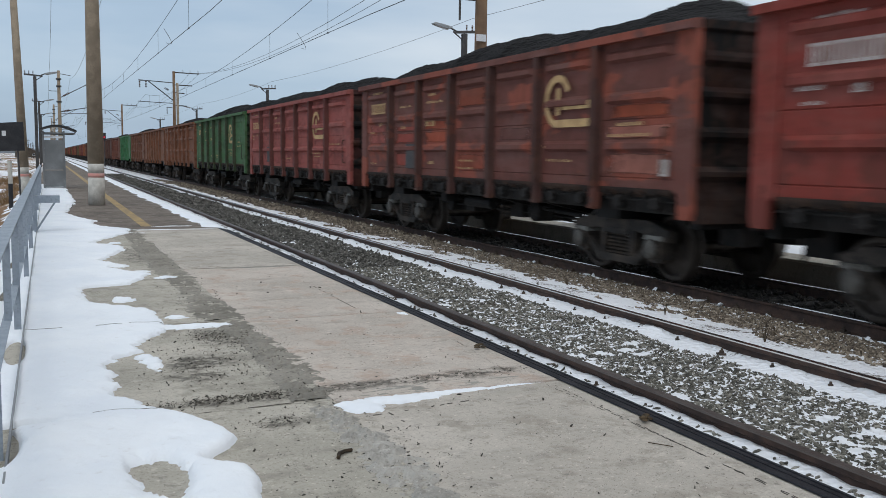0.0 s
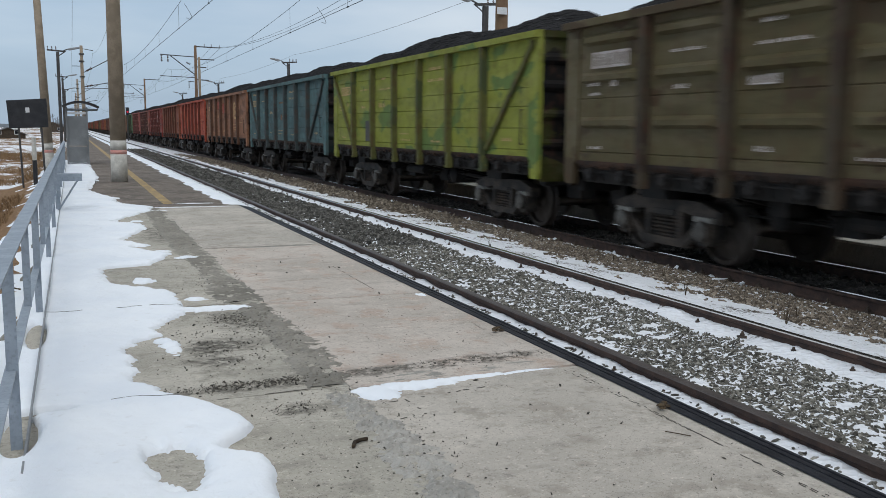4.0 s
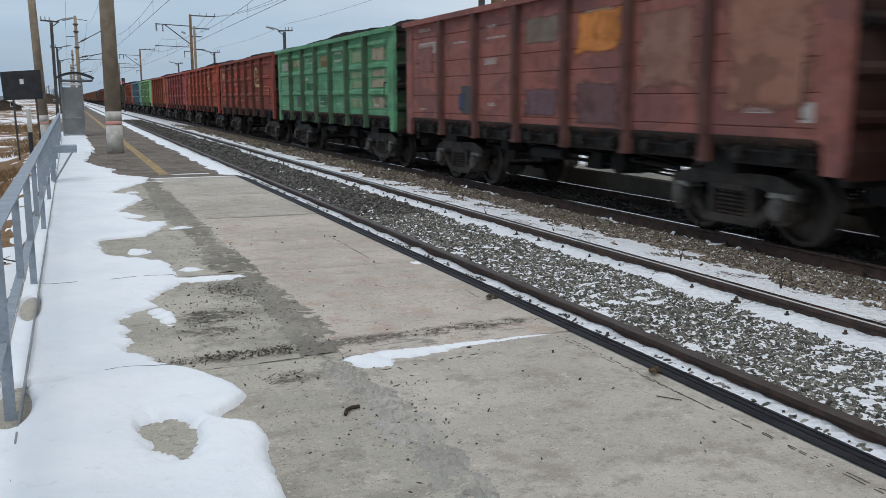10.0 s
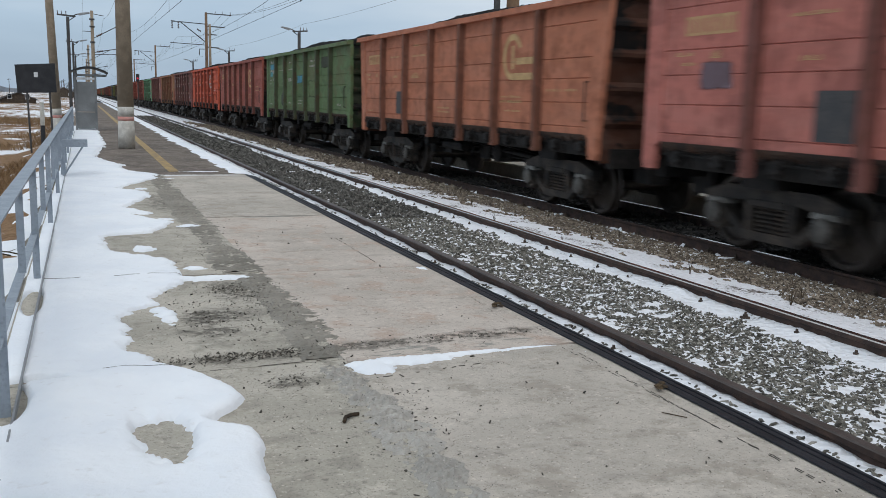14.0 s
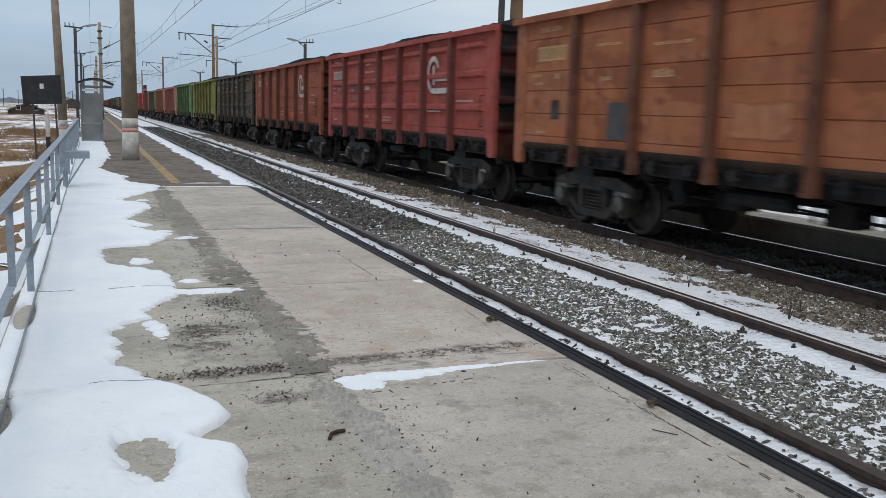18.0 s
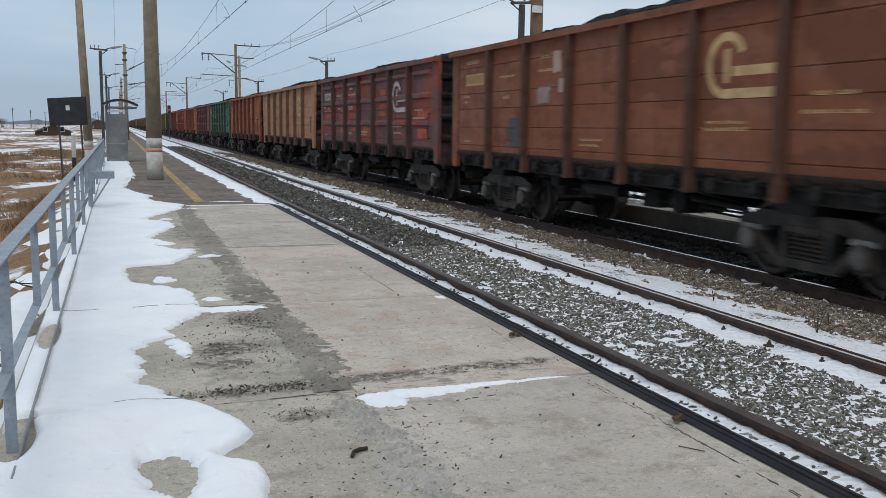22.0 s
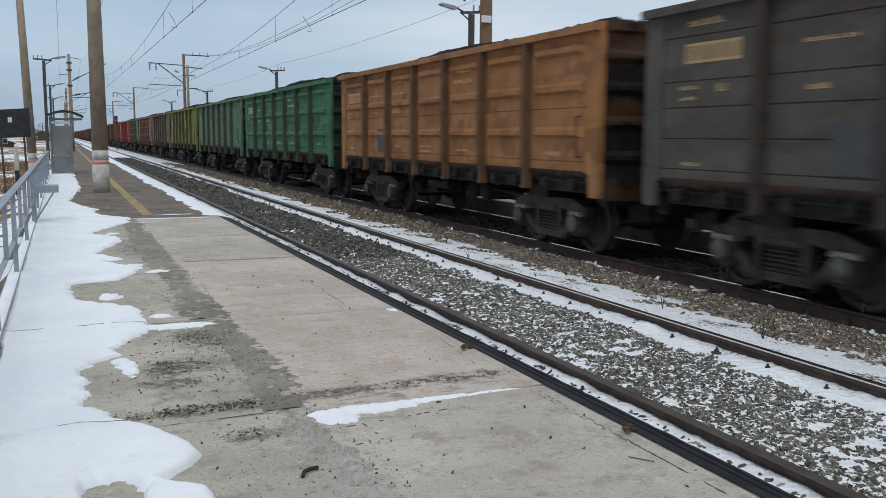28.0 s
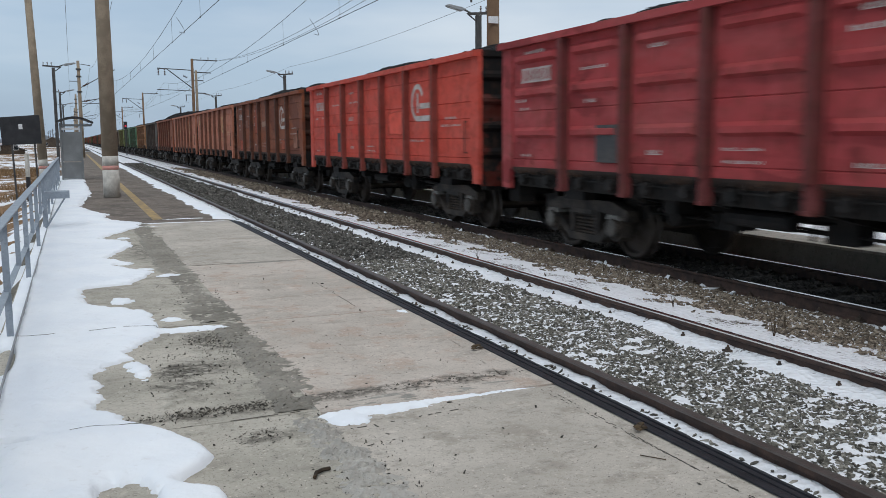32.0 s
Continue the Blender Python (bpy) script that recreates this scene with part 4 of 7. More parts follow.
shelf = group_at("fence_bracket", pose(FENCE_X, 18.5, 0), "grey steel bracket shelf with a slanting strut fixed to the railing", "bracket")
bm = bmesh.new()
box(bm, 0.02, 0.46, -0.22, 0.22, DECK + 0.57, DECK + 0.70)
part("shelf_plate", bm, FENCE_PAINT, shelf, "", 0.006)
for y in (-0.2, 0.2):
    bm = bmesh.new()
    bar(bm, (0.42, y, DECK + 0.64), (0.03, y, DECK + 0.02), 0.05, 0.02)
    part("strut", bm, FENCE_PAINT, shelf)
    bm = bmesh.new()
    bar(bm, (0.03, y, DECK), (0.03, y, DECK + 0.68), 0.05, 0.02)
    part("upright", bm, FENCE_PAINT, shelf)


# ---------- masts, poles and lamps ----------
def concrete_pole(name, x, y, height, r0, r1, label, painted=True, lean=0.0, foot=DECK):
    p = group_at(name, pose(x, y, foot, 0, lean, 0), label, "pole")

    def r(z):
        return r0 + (r1 - r0) * z / height
    cuts = [0, 0.80, 0.92, 1.20, height] if painted else [0, height]
    mats = [WHITEWASH, RED_BAND, WHITEWASH, POLE_CONCRETE] if painted else [POLE_CONCRETE]
    names = ["painted_foot", "red_band", "painted_foot", "shaft"] if painted else ["shaft"]
    for a, b, m, nm in zip(cuts, cuts[1:], mats, names):
        bm = bmesh.new()
        lathe(bm, [(r(a), a), (r(b), b)], "z", 24)
        part(nm, bm, m, p, {"shaft": "brown-grey concrete shaft", "red_band": "faded red band"}.get(nm, "whitewashed concrete"), 0, True)
    return p


def insulator(bm, a, b, r=0.07):
    a, b = Vector(a), Vector(b)
    for k in range(4):
        p, q = a.lerp(b, k / 4), a.lerp(b, (k + 0.7) / 4)
        rod(bm, p, q, r, r * 0.45, 8)


mast = concrete_pole("catenary_mast", 1.0, 27.98, 10.0, 0.235, 0.155, "brown concrete mast with whitewashed foot and red band on the platform")
bm = bmesh.new()
rod(bm, (0.2, 0, 6.6), (3.0, 0, 7.4), 0.035)
rod(bm, (0.2, 0, 8.0), (3.0, 0, 7.4), 0.025)
part("cantilever", bm, POST_GREY, mast)
concrete_pole("leaning_pole", -1.19, 42.9, 9.6, 0.20, 0.13, "brown concrete pole with a whitewashed foot leaning beside the railing", True, -1.6, -0.15)


def mast_left(y, h=9.5):
    p = concrete_pole("catenary_mast", 0.95, y, h, 0.20, 0.14, "grey concrete catenary mast with crossarms and insulators", False)
    bm = bmesh.new()
    bar(bm, (-0.9, 0, h - 2.0), (0.1, 0, h - 2.0), 0.06, 0.06)
    rod(bm, (0.1, 0, h - 0.3), (1.1, 0, h - 0.45), 0.03)
    rod(bm, (0.15, 0, h - 2.6), (3.4, 0, h - 0.8), 0.04)
    rod(bm, (0.15, 0, h - 4.0), (3.2, 0, h - 3.4), 0.04)
    rod(bm, (0.15, 0, h - 4.2), (3.0, 0, h - 4.1), 0.03)
    part("crossarm", bm, POST_GREY, p)
    for a, b in (((0.4, 0, h - 2.45), (0.95, 0, h - 2.12)), ((0.4, 0, h - 3.95), (0.95, 0, h - 3.82))):
        bm = bmesh.new()
        insulator(bm, a, b, 0.13)
        part("insulator", bm, INSULATOR, p, "brown ribbed insulator")
    for z in (h - 0.9, h - 1.6, h - 3.1):
        bm = bmesh.new()
        lathe(bm, [(0.24, z), (0.25, z + 0.03), (0.25, z + 0.12), (0.24, z + 0.15)], "z", 14)
        part("clamp", bm, POST_GREY, p)


for y in (97, 166, 235, 304):
    mast_left(y)


def brown_shaft(p):
    for ob in p.children:
        ob.data.materials[0] = MAST_BROWN


def mast_right(y, twin, plate):
    h = 10.2
    p = concrete_pole("catenary_mast", 11.65, y, h, 0.21 if plate else 0.17, 0.16 if plate else 0.13, "brown concrete catenary mast behind the train with crossarms", False, 0, -0.2)
    brown_shaft(p)
    bm = bmesh.new()
    bar(bm, (0, 0, h - 0.1), (2.5, 0, h - 0.15), 0.09, 0.10)
    part("crossarm", bm, POST_GREY, p)
    bm = bmesh.new()
    bar(bm, (0.0, 0, h - 1.15), (-3.4, 0, h - 1.0), 0.07, 0.08)
    rod(bm, (-0.1, 0, h - 2.9), (-2.5, 0, h - 1.05), 0.05)
    rod(bm, (-3.4, 0, h - 1.0), (-3.0, 0, h - 1.02), 0.06)
    rod(bm, (-0.15, 0, h - 3.2), (-3.5, 0, h - 3.1), 0.035)
    part("cantilever", bm, POST_GREY, p)
    for x in (-3.3, -2.7):
        bm = bmesh.new()
        insulator(bm, (x, 0, h - 1.1), (x, 0, h - 1.75), 0.10)
        part("insulator", bm, INSULATOR, p, "brown ribbed insulator")
    bm = bmesh.new()
    insulator(bm, (-0.9, 0, h - 1.7), (-0.5, 0, h - 1.9), 0.12)
    part("insulator", bm, INSULATOR, p, "brown ribbed insulator")
    for x in (0.9, 1.6, 2.4):
        bm = bmesh.new()
        insulator(bm, (x, 0, h - 0.08), (x, 0, h + 0.18), 0.05)
        part("insulator", bm, INSULATOR, p)
    bm = bmesh.new()
    box(bm, -0.75, -0.2, -0.06, 0.06, 6.55, 6.62)
    rod(bm, (-0.7, 0, 6.6), (-0.7, 0, 5.95), 0.035)
    part("wire_bracket", bm, POST_GREY, p)
    if plate:
        bm = bmesh.new()
        box(bm, -0.26, 0.06, -0.245, -0.235, 5.35, 5.55)
        part("number_plate_board", bm, SIGN_WHITE, p, "small white plate without readable marks")
    if twin:
        q = concrete_pole("catenary_mast", 12.25, y + 2, 9.2, 0.15, 0.12, "grey concrete anchor mast with short crossarms", False, 0, -0.2)
        for z, w in ((9.0, 1.5), (6.9, 0.95), (8.2, 0.7)):
            bm = bmesh.new()
            bar(bm, (-0.3, 0, z), (w, 0, z - 0.04), 0.09, 0.10)
            part("crossarm", bm, POST_GREY, q)


mast_right(24.4, False, True)
mast_right(95, True, False)
mast_right(164, False, False)
mast_right(233, False, False)


def lamp(x, y, side, h=6.7, foot=0.2):
    """A street lamp: square post, a cross piece with insulators and one tilted lantern."""
    p = group_at("street_lamp", pose(x, y, foot), "grey concrete street lamp with a tilted lantern and insulators", "street lamp", "platform lamps")
    bm = bmesh.new()
    prism(bm, [(-0.10, -0.09), (0.10, -0.09), (0.10, 0.09), (-0.10, 0.09)], "z", 0, h - 0.2)
    part("post", bm, POST_GREY, p, "", 0.02)
    bm = bmesh.new()
    bar(bm, (-0.65 * side, 0, h - 0.08), (0.45 * side, 0, h - 0.16), 0.10, 0.10)
    rod(bm, (0.35 * side, 0, h - 0.12), (0.62 * side, 0, h + 0.0), 0.035)
    rod(bm, (0, 0, h - 0.5), (0.5 * side, 0, h - 0.14), 0.03)
    part("bracket", bm, POST_GREY, p)
    bm = bmesh.new()
    prism(bm, [(0.55, -0.02), (0.75, -0.10), (1.35, 0.05), (1.42, 0.11), (1.30, 0.15), (0.75, 0.06)] if side > 0 else [(-a, b) for a, b in [(0.55, -0.02), (0.75, -0.10), (1.35, 0.05), (1.42, 0.11), (1.30, 0.15), (0.75, 0.06)]], "y", -0.13, 0.13)
    bmesh.ops.translate(bm, verts=bm.verts, vec=(0, 0, h + 0.02))
    part("lantern", bm, GALVANISED, p, "pale grey lantern", 0.02)
    for d in (-0.6, -0.35, -0.1):
        bm = bmesh.new()
        insulator(bm, (d * side, 0, h - 0.05), (d * side, 0, h + 0.18), 0.05)
        part("insulator", bm, INSULATOR, p)


for y in (33.4, 69.0, 104.7, 140.5):
    lamp(15.3, y, -1)
for y in (66.0, 100.0, 134.0):
    lamp(-0.9, y, 1)


# ---------- overhead line ----------
def wire_line(points, r, parent, name="wire"):
    """One continuous thin tube through the points."""
    bm = bmesh.new()
    rings = []
    pts = [Vector(p) for p in points]
    for k, p in enumerate(pts):
        d = (pts[min(k + 1, len(pts) - 1)] - pts[max(k - 1, 0)]).normalized()
        side = d.cross(Vector((0, 0, 1)) if abs(d.z) < 0.9 else Vector((0, 1, 0))).normalized()
        up = side.cross(d)
        rings.append([bm.verts.new(p + r * (math.cos(j * math.tau / 5) * side + math.sin(j * math.tau / 5) * up)) for j in range(5)])
    for a, b in zip(rings, rings[1:]):
        for j in range(5):
            bm.faces.new((a[j], a[(j + 1) % 5], b[(j + 1) % 5], b[j]))
    bm.faces.new(rings[0][::-1])
    bm.faces.new(rings[-1])
    return part(name, bm, WIRE, parent)


def overhead(x, z0, zig, label):
    o = group_at("overhead_line", pose(x, 0, z0), label, "overhead wire")
    spans = [-44.5, 24.8 if x > 6 else 28.0, 95.5 if x > 6 else 97.0, 165.0, 234.0, 303.0]
    for k, (a, b) in enumerate(zip(spans, spans[1:])):
        s = zig * (1 if k % 2 else -1)
        contact = [(s + (-2 * s) * i / 6, a + (b - a) * i / 6, 5.78) for i in range(7)]
        wire_line(contact, 0.011, o, "contact_wire")
        messenger = []
        for i in range(17):
            f = i / 16
            messenger.append((s + (-2 * s) * f, a + (b - a) * f, 6.25 + 1.35 * (2 * f - 1) ** 2))
        wire_line(messenger, 0.010, o, "messenger_wire")
        for i in (1, 3, 5, 7, 9, 11, 13, 15):
            mx, my, mz = messenger[i]
            wire_line([(mx, my, mz), (mx, my, 5.78)], 0.006, o, "dropper")
            bm = bmesh.new()
            rod(bm, (mx, my - 0.03, 5.78), (mx, my + 0.03, 5.78), 0.028, None, 6)
            part("wire_clamp", bm, WIRE, o)
    for y in (spans[1] + 9,):
        loop = [(0.05 + 0.25 * math.sin(math.pi * i / 8), y + 0.6 * i / 8, 5.78 + (6.4 - 5.78) * i / 8 - 0.25 * math.sin(math.pi * i / 8)) for i in range(9)]
        wire_line(loop, 0.009, o, "jumper_wire")


overhead(XN, ZN, 0.3, "contact wire and messenger with droppers over the near track")
overhead(XF, 0.0, -0.3, "contact wire and messenger with droppers over the far track")


def feeder(x, z, spans, sag, label, r=0.012):
    f = group_at("feeder_wire", pose(x, 0, z), label, "overhead wire")
    for a, b in zip(spans, spans[1:]):
        wire_line([(0, a + (b - a) * i / 14, -sag * (1 - (2 * i / 14 - 1) ** 2)) for i in range(15)], r, f)


feeder(14.1, 9.85, [-44, 24.4, 95, 164, 233, 302], 1.3, "thin supply wire high behind the train")
feeder(13.2, 9.85, [-44, 24.4, 95, 164, 233, 302], 1.5, "thin supply wire high behind the train")
feeder(15.7, 7.35, [-2.6, 33.4, 69, 104.7, 140.5], 0.25, "thin lamp wire between the street lamps", 0.008)
feeder(0.05, 8.9, [-41, 28, 97, 166, 235, 304], 1.0, "thin wire along the platform masts", 0.009)
feeder(2.0, 9.0, [-41, 28, 97, 166, 235, 304], 1.3, "thin wire beside the platform masts", 0.009)


# ---------- shelter, boards and signals ----------
def shelter():
    s = group_at("waiting_shelter", pose(-0.03, 41.0, DECK), "narrow grey sheet-metal waiting shelter with an arched roof", "shelter")
    for x in (-0.40, 0.40):
        for y in (0.0, 1.6):
            bm = bmesh.new()
            box(bm, x - 0.035, x + 0.035, y - 0.035, y + 0.035, 0, 2.4)
            part("corner_post", bm, SHELTER_GREY, s, "", 0.005)
    for z0, z1 in ((0.08, 0.75), (0.79, 2.02)):
        bm = bmesh.new()
        box(bm, -0.36, 0.36, 0.0, 0.03, z0, z1)
        part("wall_panel", bm, SHELTER_GREY, s, "dull grey sheet panel", 0.004)
    for x in (-0.40, 0.40):
        bm = bmesh.new()
        box(bm, x - 0.012, x + 0.012, 0.04, 1.56, 0.08, 2.02)
        part("side_panel", bm, SHELTER_GREY, s)
    bm = bmesh.new()
    box(bm, -0.36, 0.36, 0.01, 0.035, 2.10, 2.20)
    for k in range(5):
        box(bm, -0.28 + 0.13 * k, -0.20 + 0.13 * k, -0.004, 0.008, 2.11, 2.19)
    part("sign_bar", bm, SIGN_WHITE, s, "white strip with unreadable marks")
    arch = [(-0.55 + 1.45 * k / 12, 2.36 + 0.30 * math.sin(math.pi * (0.12 + 0.80 * k / 12))) for k in range(13)]
    bm = bmesh.new()
    prism(bm, arch + [(x, z - 0.06) for x, z in arch[::-1]], "y", -0.25, 1.9)
    part("arched_roof", bm, DARK_BOARD, s, "dark curved roof sheet")
    for y in (-0.06, 1.6):
        bm = bmesh.new()
        box(bm, -0.45, 0.85, y, y + 0.04, 2.27, 2.34)
        part("roof_beam", bm, SHELTER_GREY, s)


shelter()

board = group_at("notice_board", pose(-1.62, 36, 0, 0, -1.5, 0), "large black sheet board on two posts with a small white square", "board")
bm = bmesh.new()
prism(bm, [(-0.66, 1.72), (0.64, 1.74), (0.64, 2.78), (-0.69, 2.72)], "y", -0.02, 0.02)
part("panel", bm, DARK_BOARD, board, "black sheet panel", 0.006)
bm = bmesh.new()
box(bm, -0.08, 0.05, -0.03, -0.022, 2.28, 2.46)
part("white_square", bm, SIGN_WHITE, board, "small white square")
for x in (-0.35, 0.4):
    bm = bmesh.new()
    rod(bm, (x, 0.05, -0.8), (x, 0.05, 2.7), 0.035)
    part("post", bm, POST_GREY, board)
marker = group_at("marker_post", pose(-1.5, 34.8, -0.65), "white post with a black lower half beside the platform", "post")
for z0, z1, m in ((0, 1.25, DARK_BOARD), (1.25, 2.05, WHITEWASH)):
    bm = bmesh.new()
    rod(bm, (0, 0, z0), (0, 0, z1), 0.075, None, 10)
    part("post_section", bm, m, marker)

signal = group_at("railway_signal", pose(6.3, 120, -0.1), "railway colour-light signal showing red between the tracks", "signal")
bm = bmesh.new()
rod(bm, (0, 0, 0), (0, 0, 3.6), 0.07, None, 10)
part("post", bm, POST_GREY, signal)
bm = bmesh.new()
box(bm, -0.2, 0.2, -0.1, 0.2, 3.35, 4.3)
part("signal_head", bm, DARK_BOARD, signal, "", 0.05)
red = Nodes("red_signal_light")
red.bsdf.inputs["Emission Color"].default_value, red.bsdf.inputs["Emission Strength"].default_value = (1.0, 0.03, 0.12, 1), 0.35
RED_LIGHT = red.done((0.5, 0.02, 0.02, 1), 0.3)
bm = bmesh.new()
lathe(bm, [(0.02, -0.16), (0.11, -0.14), (0.12, -0.09)], "x", 16)
part("red_lens", bm, RED_LIGHT, signal, "glowing red lens", 0, False, pose(0, 0, 3.75, 0, 0, 90))

# ---------- the platform beyond the far track ----------
far_platform = tagged(group_at("far_platform", pose(0, 0, 0), "low dark concrete platform beyond the far track covered with snow", "platform"), kind="structure")
bm = bmesh.new()
box(bm, XF + 1.78, 14.8, -40, 170, -0.6, 0.17)
part("platform_body", bm, MORTAR, far_platform, "dark concrete body")
y = -12.0
k = 0
while y < 60:
    bm = bmesh.new()
    box(bm, XF + 1.72, XF + 2.4, y + 0.01, y + 2.99, 0.17, 0.21)
    part("edge_slab", bm, CONCRETE_DIRTY if k % 3 else MORTAR_PALE, far_platform, "", 0.008)
    y += 3.0
    k += 1
sheet("far_platform_snow", [XF + 2.35 + 0.16 * i for i in range(26)], lines(-12, 170, 0.16, 1.02), lambda x, y: 0.185 + 0.05 * wobble(x, y, 0.7) + 0.05 * wobble(x, y, 2.0, 4.0) - 0.03 * max(0.0, XF + 2.9 - x), SNOW, "patchy snow on the far platform", "snow")

# ---------- field, houses and distance ----------
def grass_field():
    """Beds of dry brown grass: many thin bent blades."""
    rng = np.random.default_rng(8)
    verts, faces = [], []
    want = 0
    while want < 62000:
        x = -1.7 - 22 * rng.random() ** 1.6
        y = 3 + 85 * rng.random() ** 1.3
        f = wobble(x * 1.0, y * 0.6, 0.16, 3.0) + 0.5 * wobble(x, y, 0.6, 8.0)
        if f < rng.random() ** 2 * 0.38 - 0.03:
            want += 0.2
            continue
        want += 1
        z = land(x, y) - 0.02
        h = rng.uniform(0.06, 0.26) * (1 + 0.010 * y)
        w = 0.0035 * (1 + y * 0.06)
        a, lean = rng.uniform(0, math.tau), rng.uniform(0.2, 1.0) * h
        c, s = math.cos(a), math.sin(a)
        px, py = -math.sin(a + 1.0) * w, math.cos(a + 1.0) * w
        n = len(verts)
        verts += [(x - px, y - py, z), (x + px, y + py, z), (x + 0.45 * lean * c + px * 0.7, y + 0.45 * lean * s + py * 0.7, z + 0.62 * h), (x + 0.45 * lean * c - px * 0.7, y + 0.45 * lean * s - py * 0.7, z + 0.62 * h), (x + lean * c, y + lean * s, z + h)]
        faces += [(n, n + 1, n + 2, n + 3), (n + 3, n + 2, n + 4)]
    me = bpy.data.meshes.new("dry_grass")
    me.from_pydata(verts, [], faces)
    me.materials.append(GRASS_BLADE)
    return tagged(new("dry_grass", me), "beds of dry brown grass standing out of the snow", "grass", kind="stuff")


GRASS_BLADE = stones_mat("dry_grass_blade", (0.15, 0.092, 0.05, 1), (0.38, 0.25, 0.14, 1), (0.26, 0.165, 0.088, 1))
grass_field()


def van():
    v = group_at("white_van", pose(-32, 284, -0.85, 0, 0, 100), "small white van parked beyond the field", "van")
    bm = bmesh.new()
    prism(bm, [(-2.6, 0.35), (2.6, 0.35), (2.62, 0.95), (1.75, 1.15), (1.05, 2.05), (-2.3, 2.15), (-2.6, 1.9)], "y", -0.95, 0.95)
    part("body", bm, VAN_WHITE, v, "white body", 0.08)
    for s in (-0.96, 0.96):
        bm = bmesh.new()
        prism(bm, [(-2.1, 1.2), (1.35, 1.2), (0.95, 1.85), (-2.1, 1.9)], "y", s - 0.01, s + 0.01)
        part("window", bm, GLASS_DARK, v, "dark glass")
    for x in (-1.7, 1.7):
        for s in (-0.85, 0.85):
            bm = bmesh.new()
            lathe(bm, [(0.2, -0.1), (0.36, -0.1), (0.36, 0.1), (0.2, 0.1)], "x", 14)
            part("wheel", bm, RUBBER, v, "", 0, False, pose(x, s, 0.36, 0, 0, 90))


van()


def house(x, y, w, d, h, roof, turn, wall, label):
    o = group_at("house", pose(x, y, -0.95, 0, 0, turn), label, "house")
    bm = bmesh.new()
    prism(bm, [(-w / 2, 0), (w / 2, 0), (w / 2, h), (0, h + roof), (-w / 2, h)], "y", -d / 2, d / 2)
    part("wall", bm, wall, o)
    for s in (-1, 1):
        bm = bmesh.new()
        a, b = (0, h + roof + 0.08), (s * (w / 2 + 0.4), h - 0.25)
        prism(bm, [a, b, (b[0], b[1] - 0.12), (a[0], a[1] - 0.12)], "y", -d / 2 - 0.3, d / 2 + 0.3)
        part("roof", bm, ROOF_GREY, o, "grey roof with some snow")
    for k in (-1, 1):
        win = None
        bm = bmesh.new()
        box(bm, k * w / 4 - 0.45, k * w / 4 + 0.45, -d / 2 - 0.04, -d / 2 - 0.01, 1.0, 2.1)
        win = part("window", bm, SIGN_WHITE, o)
        bm = bmesh.new()
        box(bm, k * w / 4 - 0.36, k * w / 4 + 0.36, -d / 2 - 0.06, -d / 2 - 0.045, 1.1, 2.0)
        part("pane", bm, GLASS_DARK, win)


house(-12.6, 205, 6.5, 5, 1.2, 1.2, 8, WOOD_DARK, "low dark timber house with a grey roof beyond the field")
house(-60, 420, 12, 8, 2.6, 2.0, 20, WOOD_DARK, "dark timber house far beyond the field")
house(-8, 420, 9, 8, 2.6, 1.9, 5, WOOD_DARK, "dark house far along the railway")


def utility_pole(x, y, h=8.0):
    p = group_at("utility_pole", pose(x, y, -0.9), "thin dark wooden utility pole with a crossarm", "pole", "utility poles in the field")
    bm = bmesh.new()
    rod(bm, (0, 0, 0), (0, 0, h), 0.16, 0.12, 8)
    part("shaft", bm, WOOD_DARK, p)
    bm = bmesh.new()
    bar(bm, (-0.9, 0, h - 0.7), (0.9, 0, h - 0.7), 0.12, 0.12)
    bar(bm, (-0.6, 0, h - 1.5), (0.6, 0, h - 1.5), 0.12, 0.12)
    part("crossarm", bm, WOOD_DARK, p)


for x, y, h in ((-42, 365, 10), (-41, 420, 9), (-39, 480, 9), (-37, 545, 9), (-95, 600, 10), (-140, 520, 10)):
    utility_pole(x, y, h)
for k in range(14):
    utility_pole(-9 - 2.2 * (k % 3), 340 + 55 * k, 9)


def far_band():
    """A low dark belt of trees and roofs on the horizon."""
    verts, faces = [], []
    for k in range(520):
        a = radians(-75 + 150 * k / 520)
        r = 1500
        x, y = -r * math.sin(a), r * math.cos(a)
        h = 3 + 7 * max(0.0, wobble(k * 0.13, 0, 1.0) + 0.25) + 4 * abs(wobble(k * 1.7, 4, 1.0))
        verts += [(x, y, -2.0), (x, y, h)]
        if k:
            n = 2 * k
            faces.append((n - 2, n, n + 1, n - 1))
    me = bpy.data.meshes.new("horizon_trees")
    me.from_pydata(verts, [], faces)
    me.materials.append(FAR_TREES)
    tagged(new("horizon_trees", me), "hazy belt of bare trees on the horizon", "trees", kind="structure")


FAR_TREES = plain("hazy_far_trees", (0.22, 0.25, 0.29, 1), (0.30, 0.33, 0.37, 1), 0.01, 0.1, 0.95)
far_band()


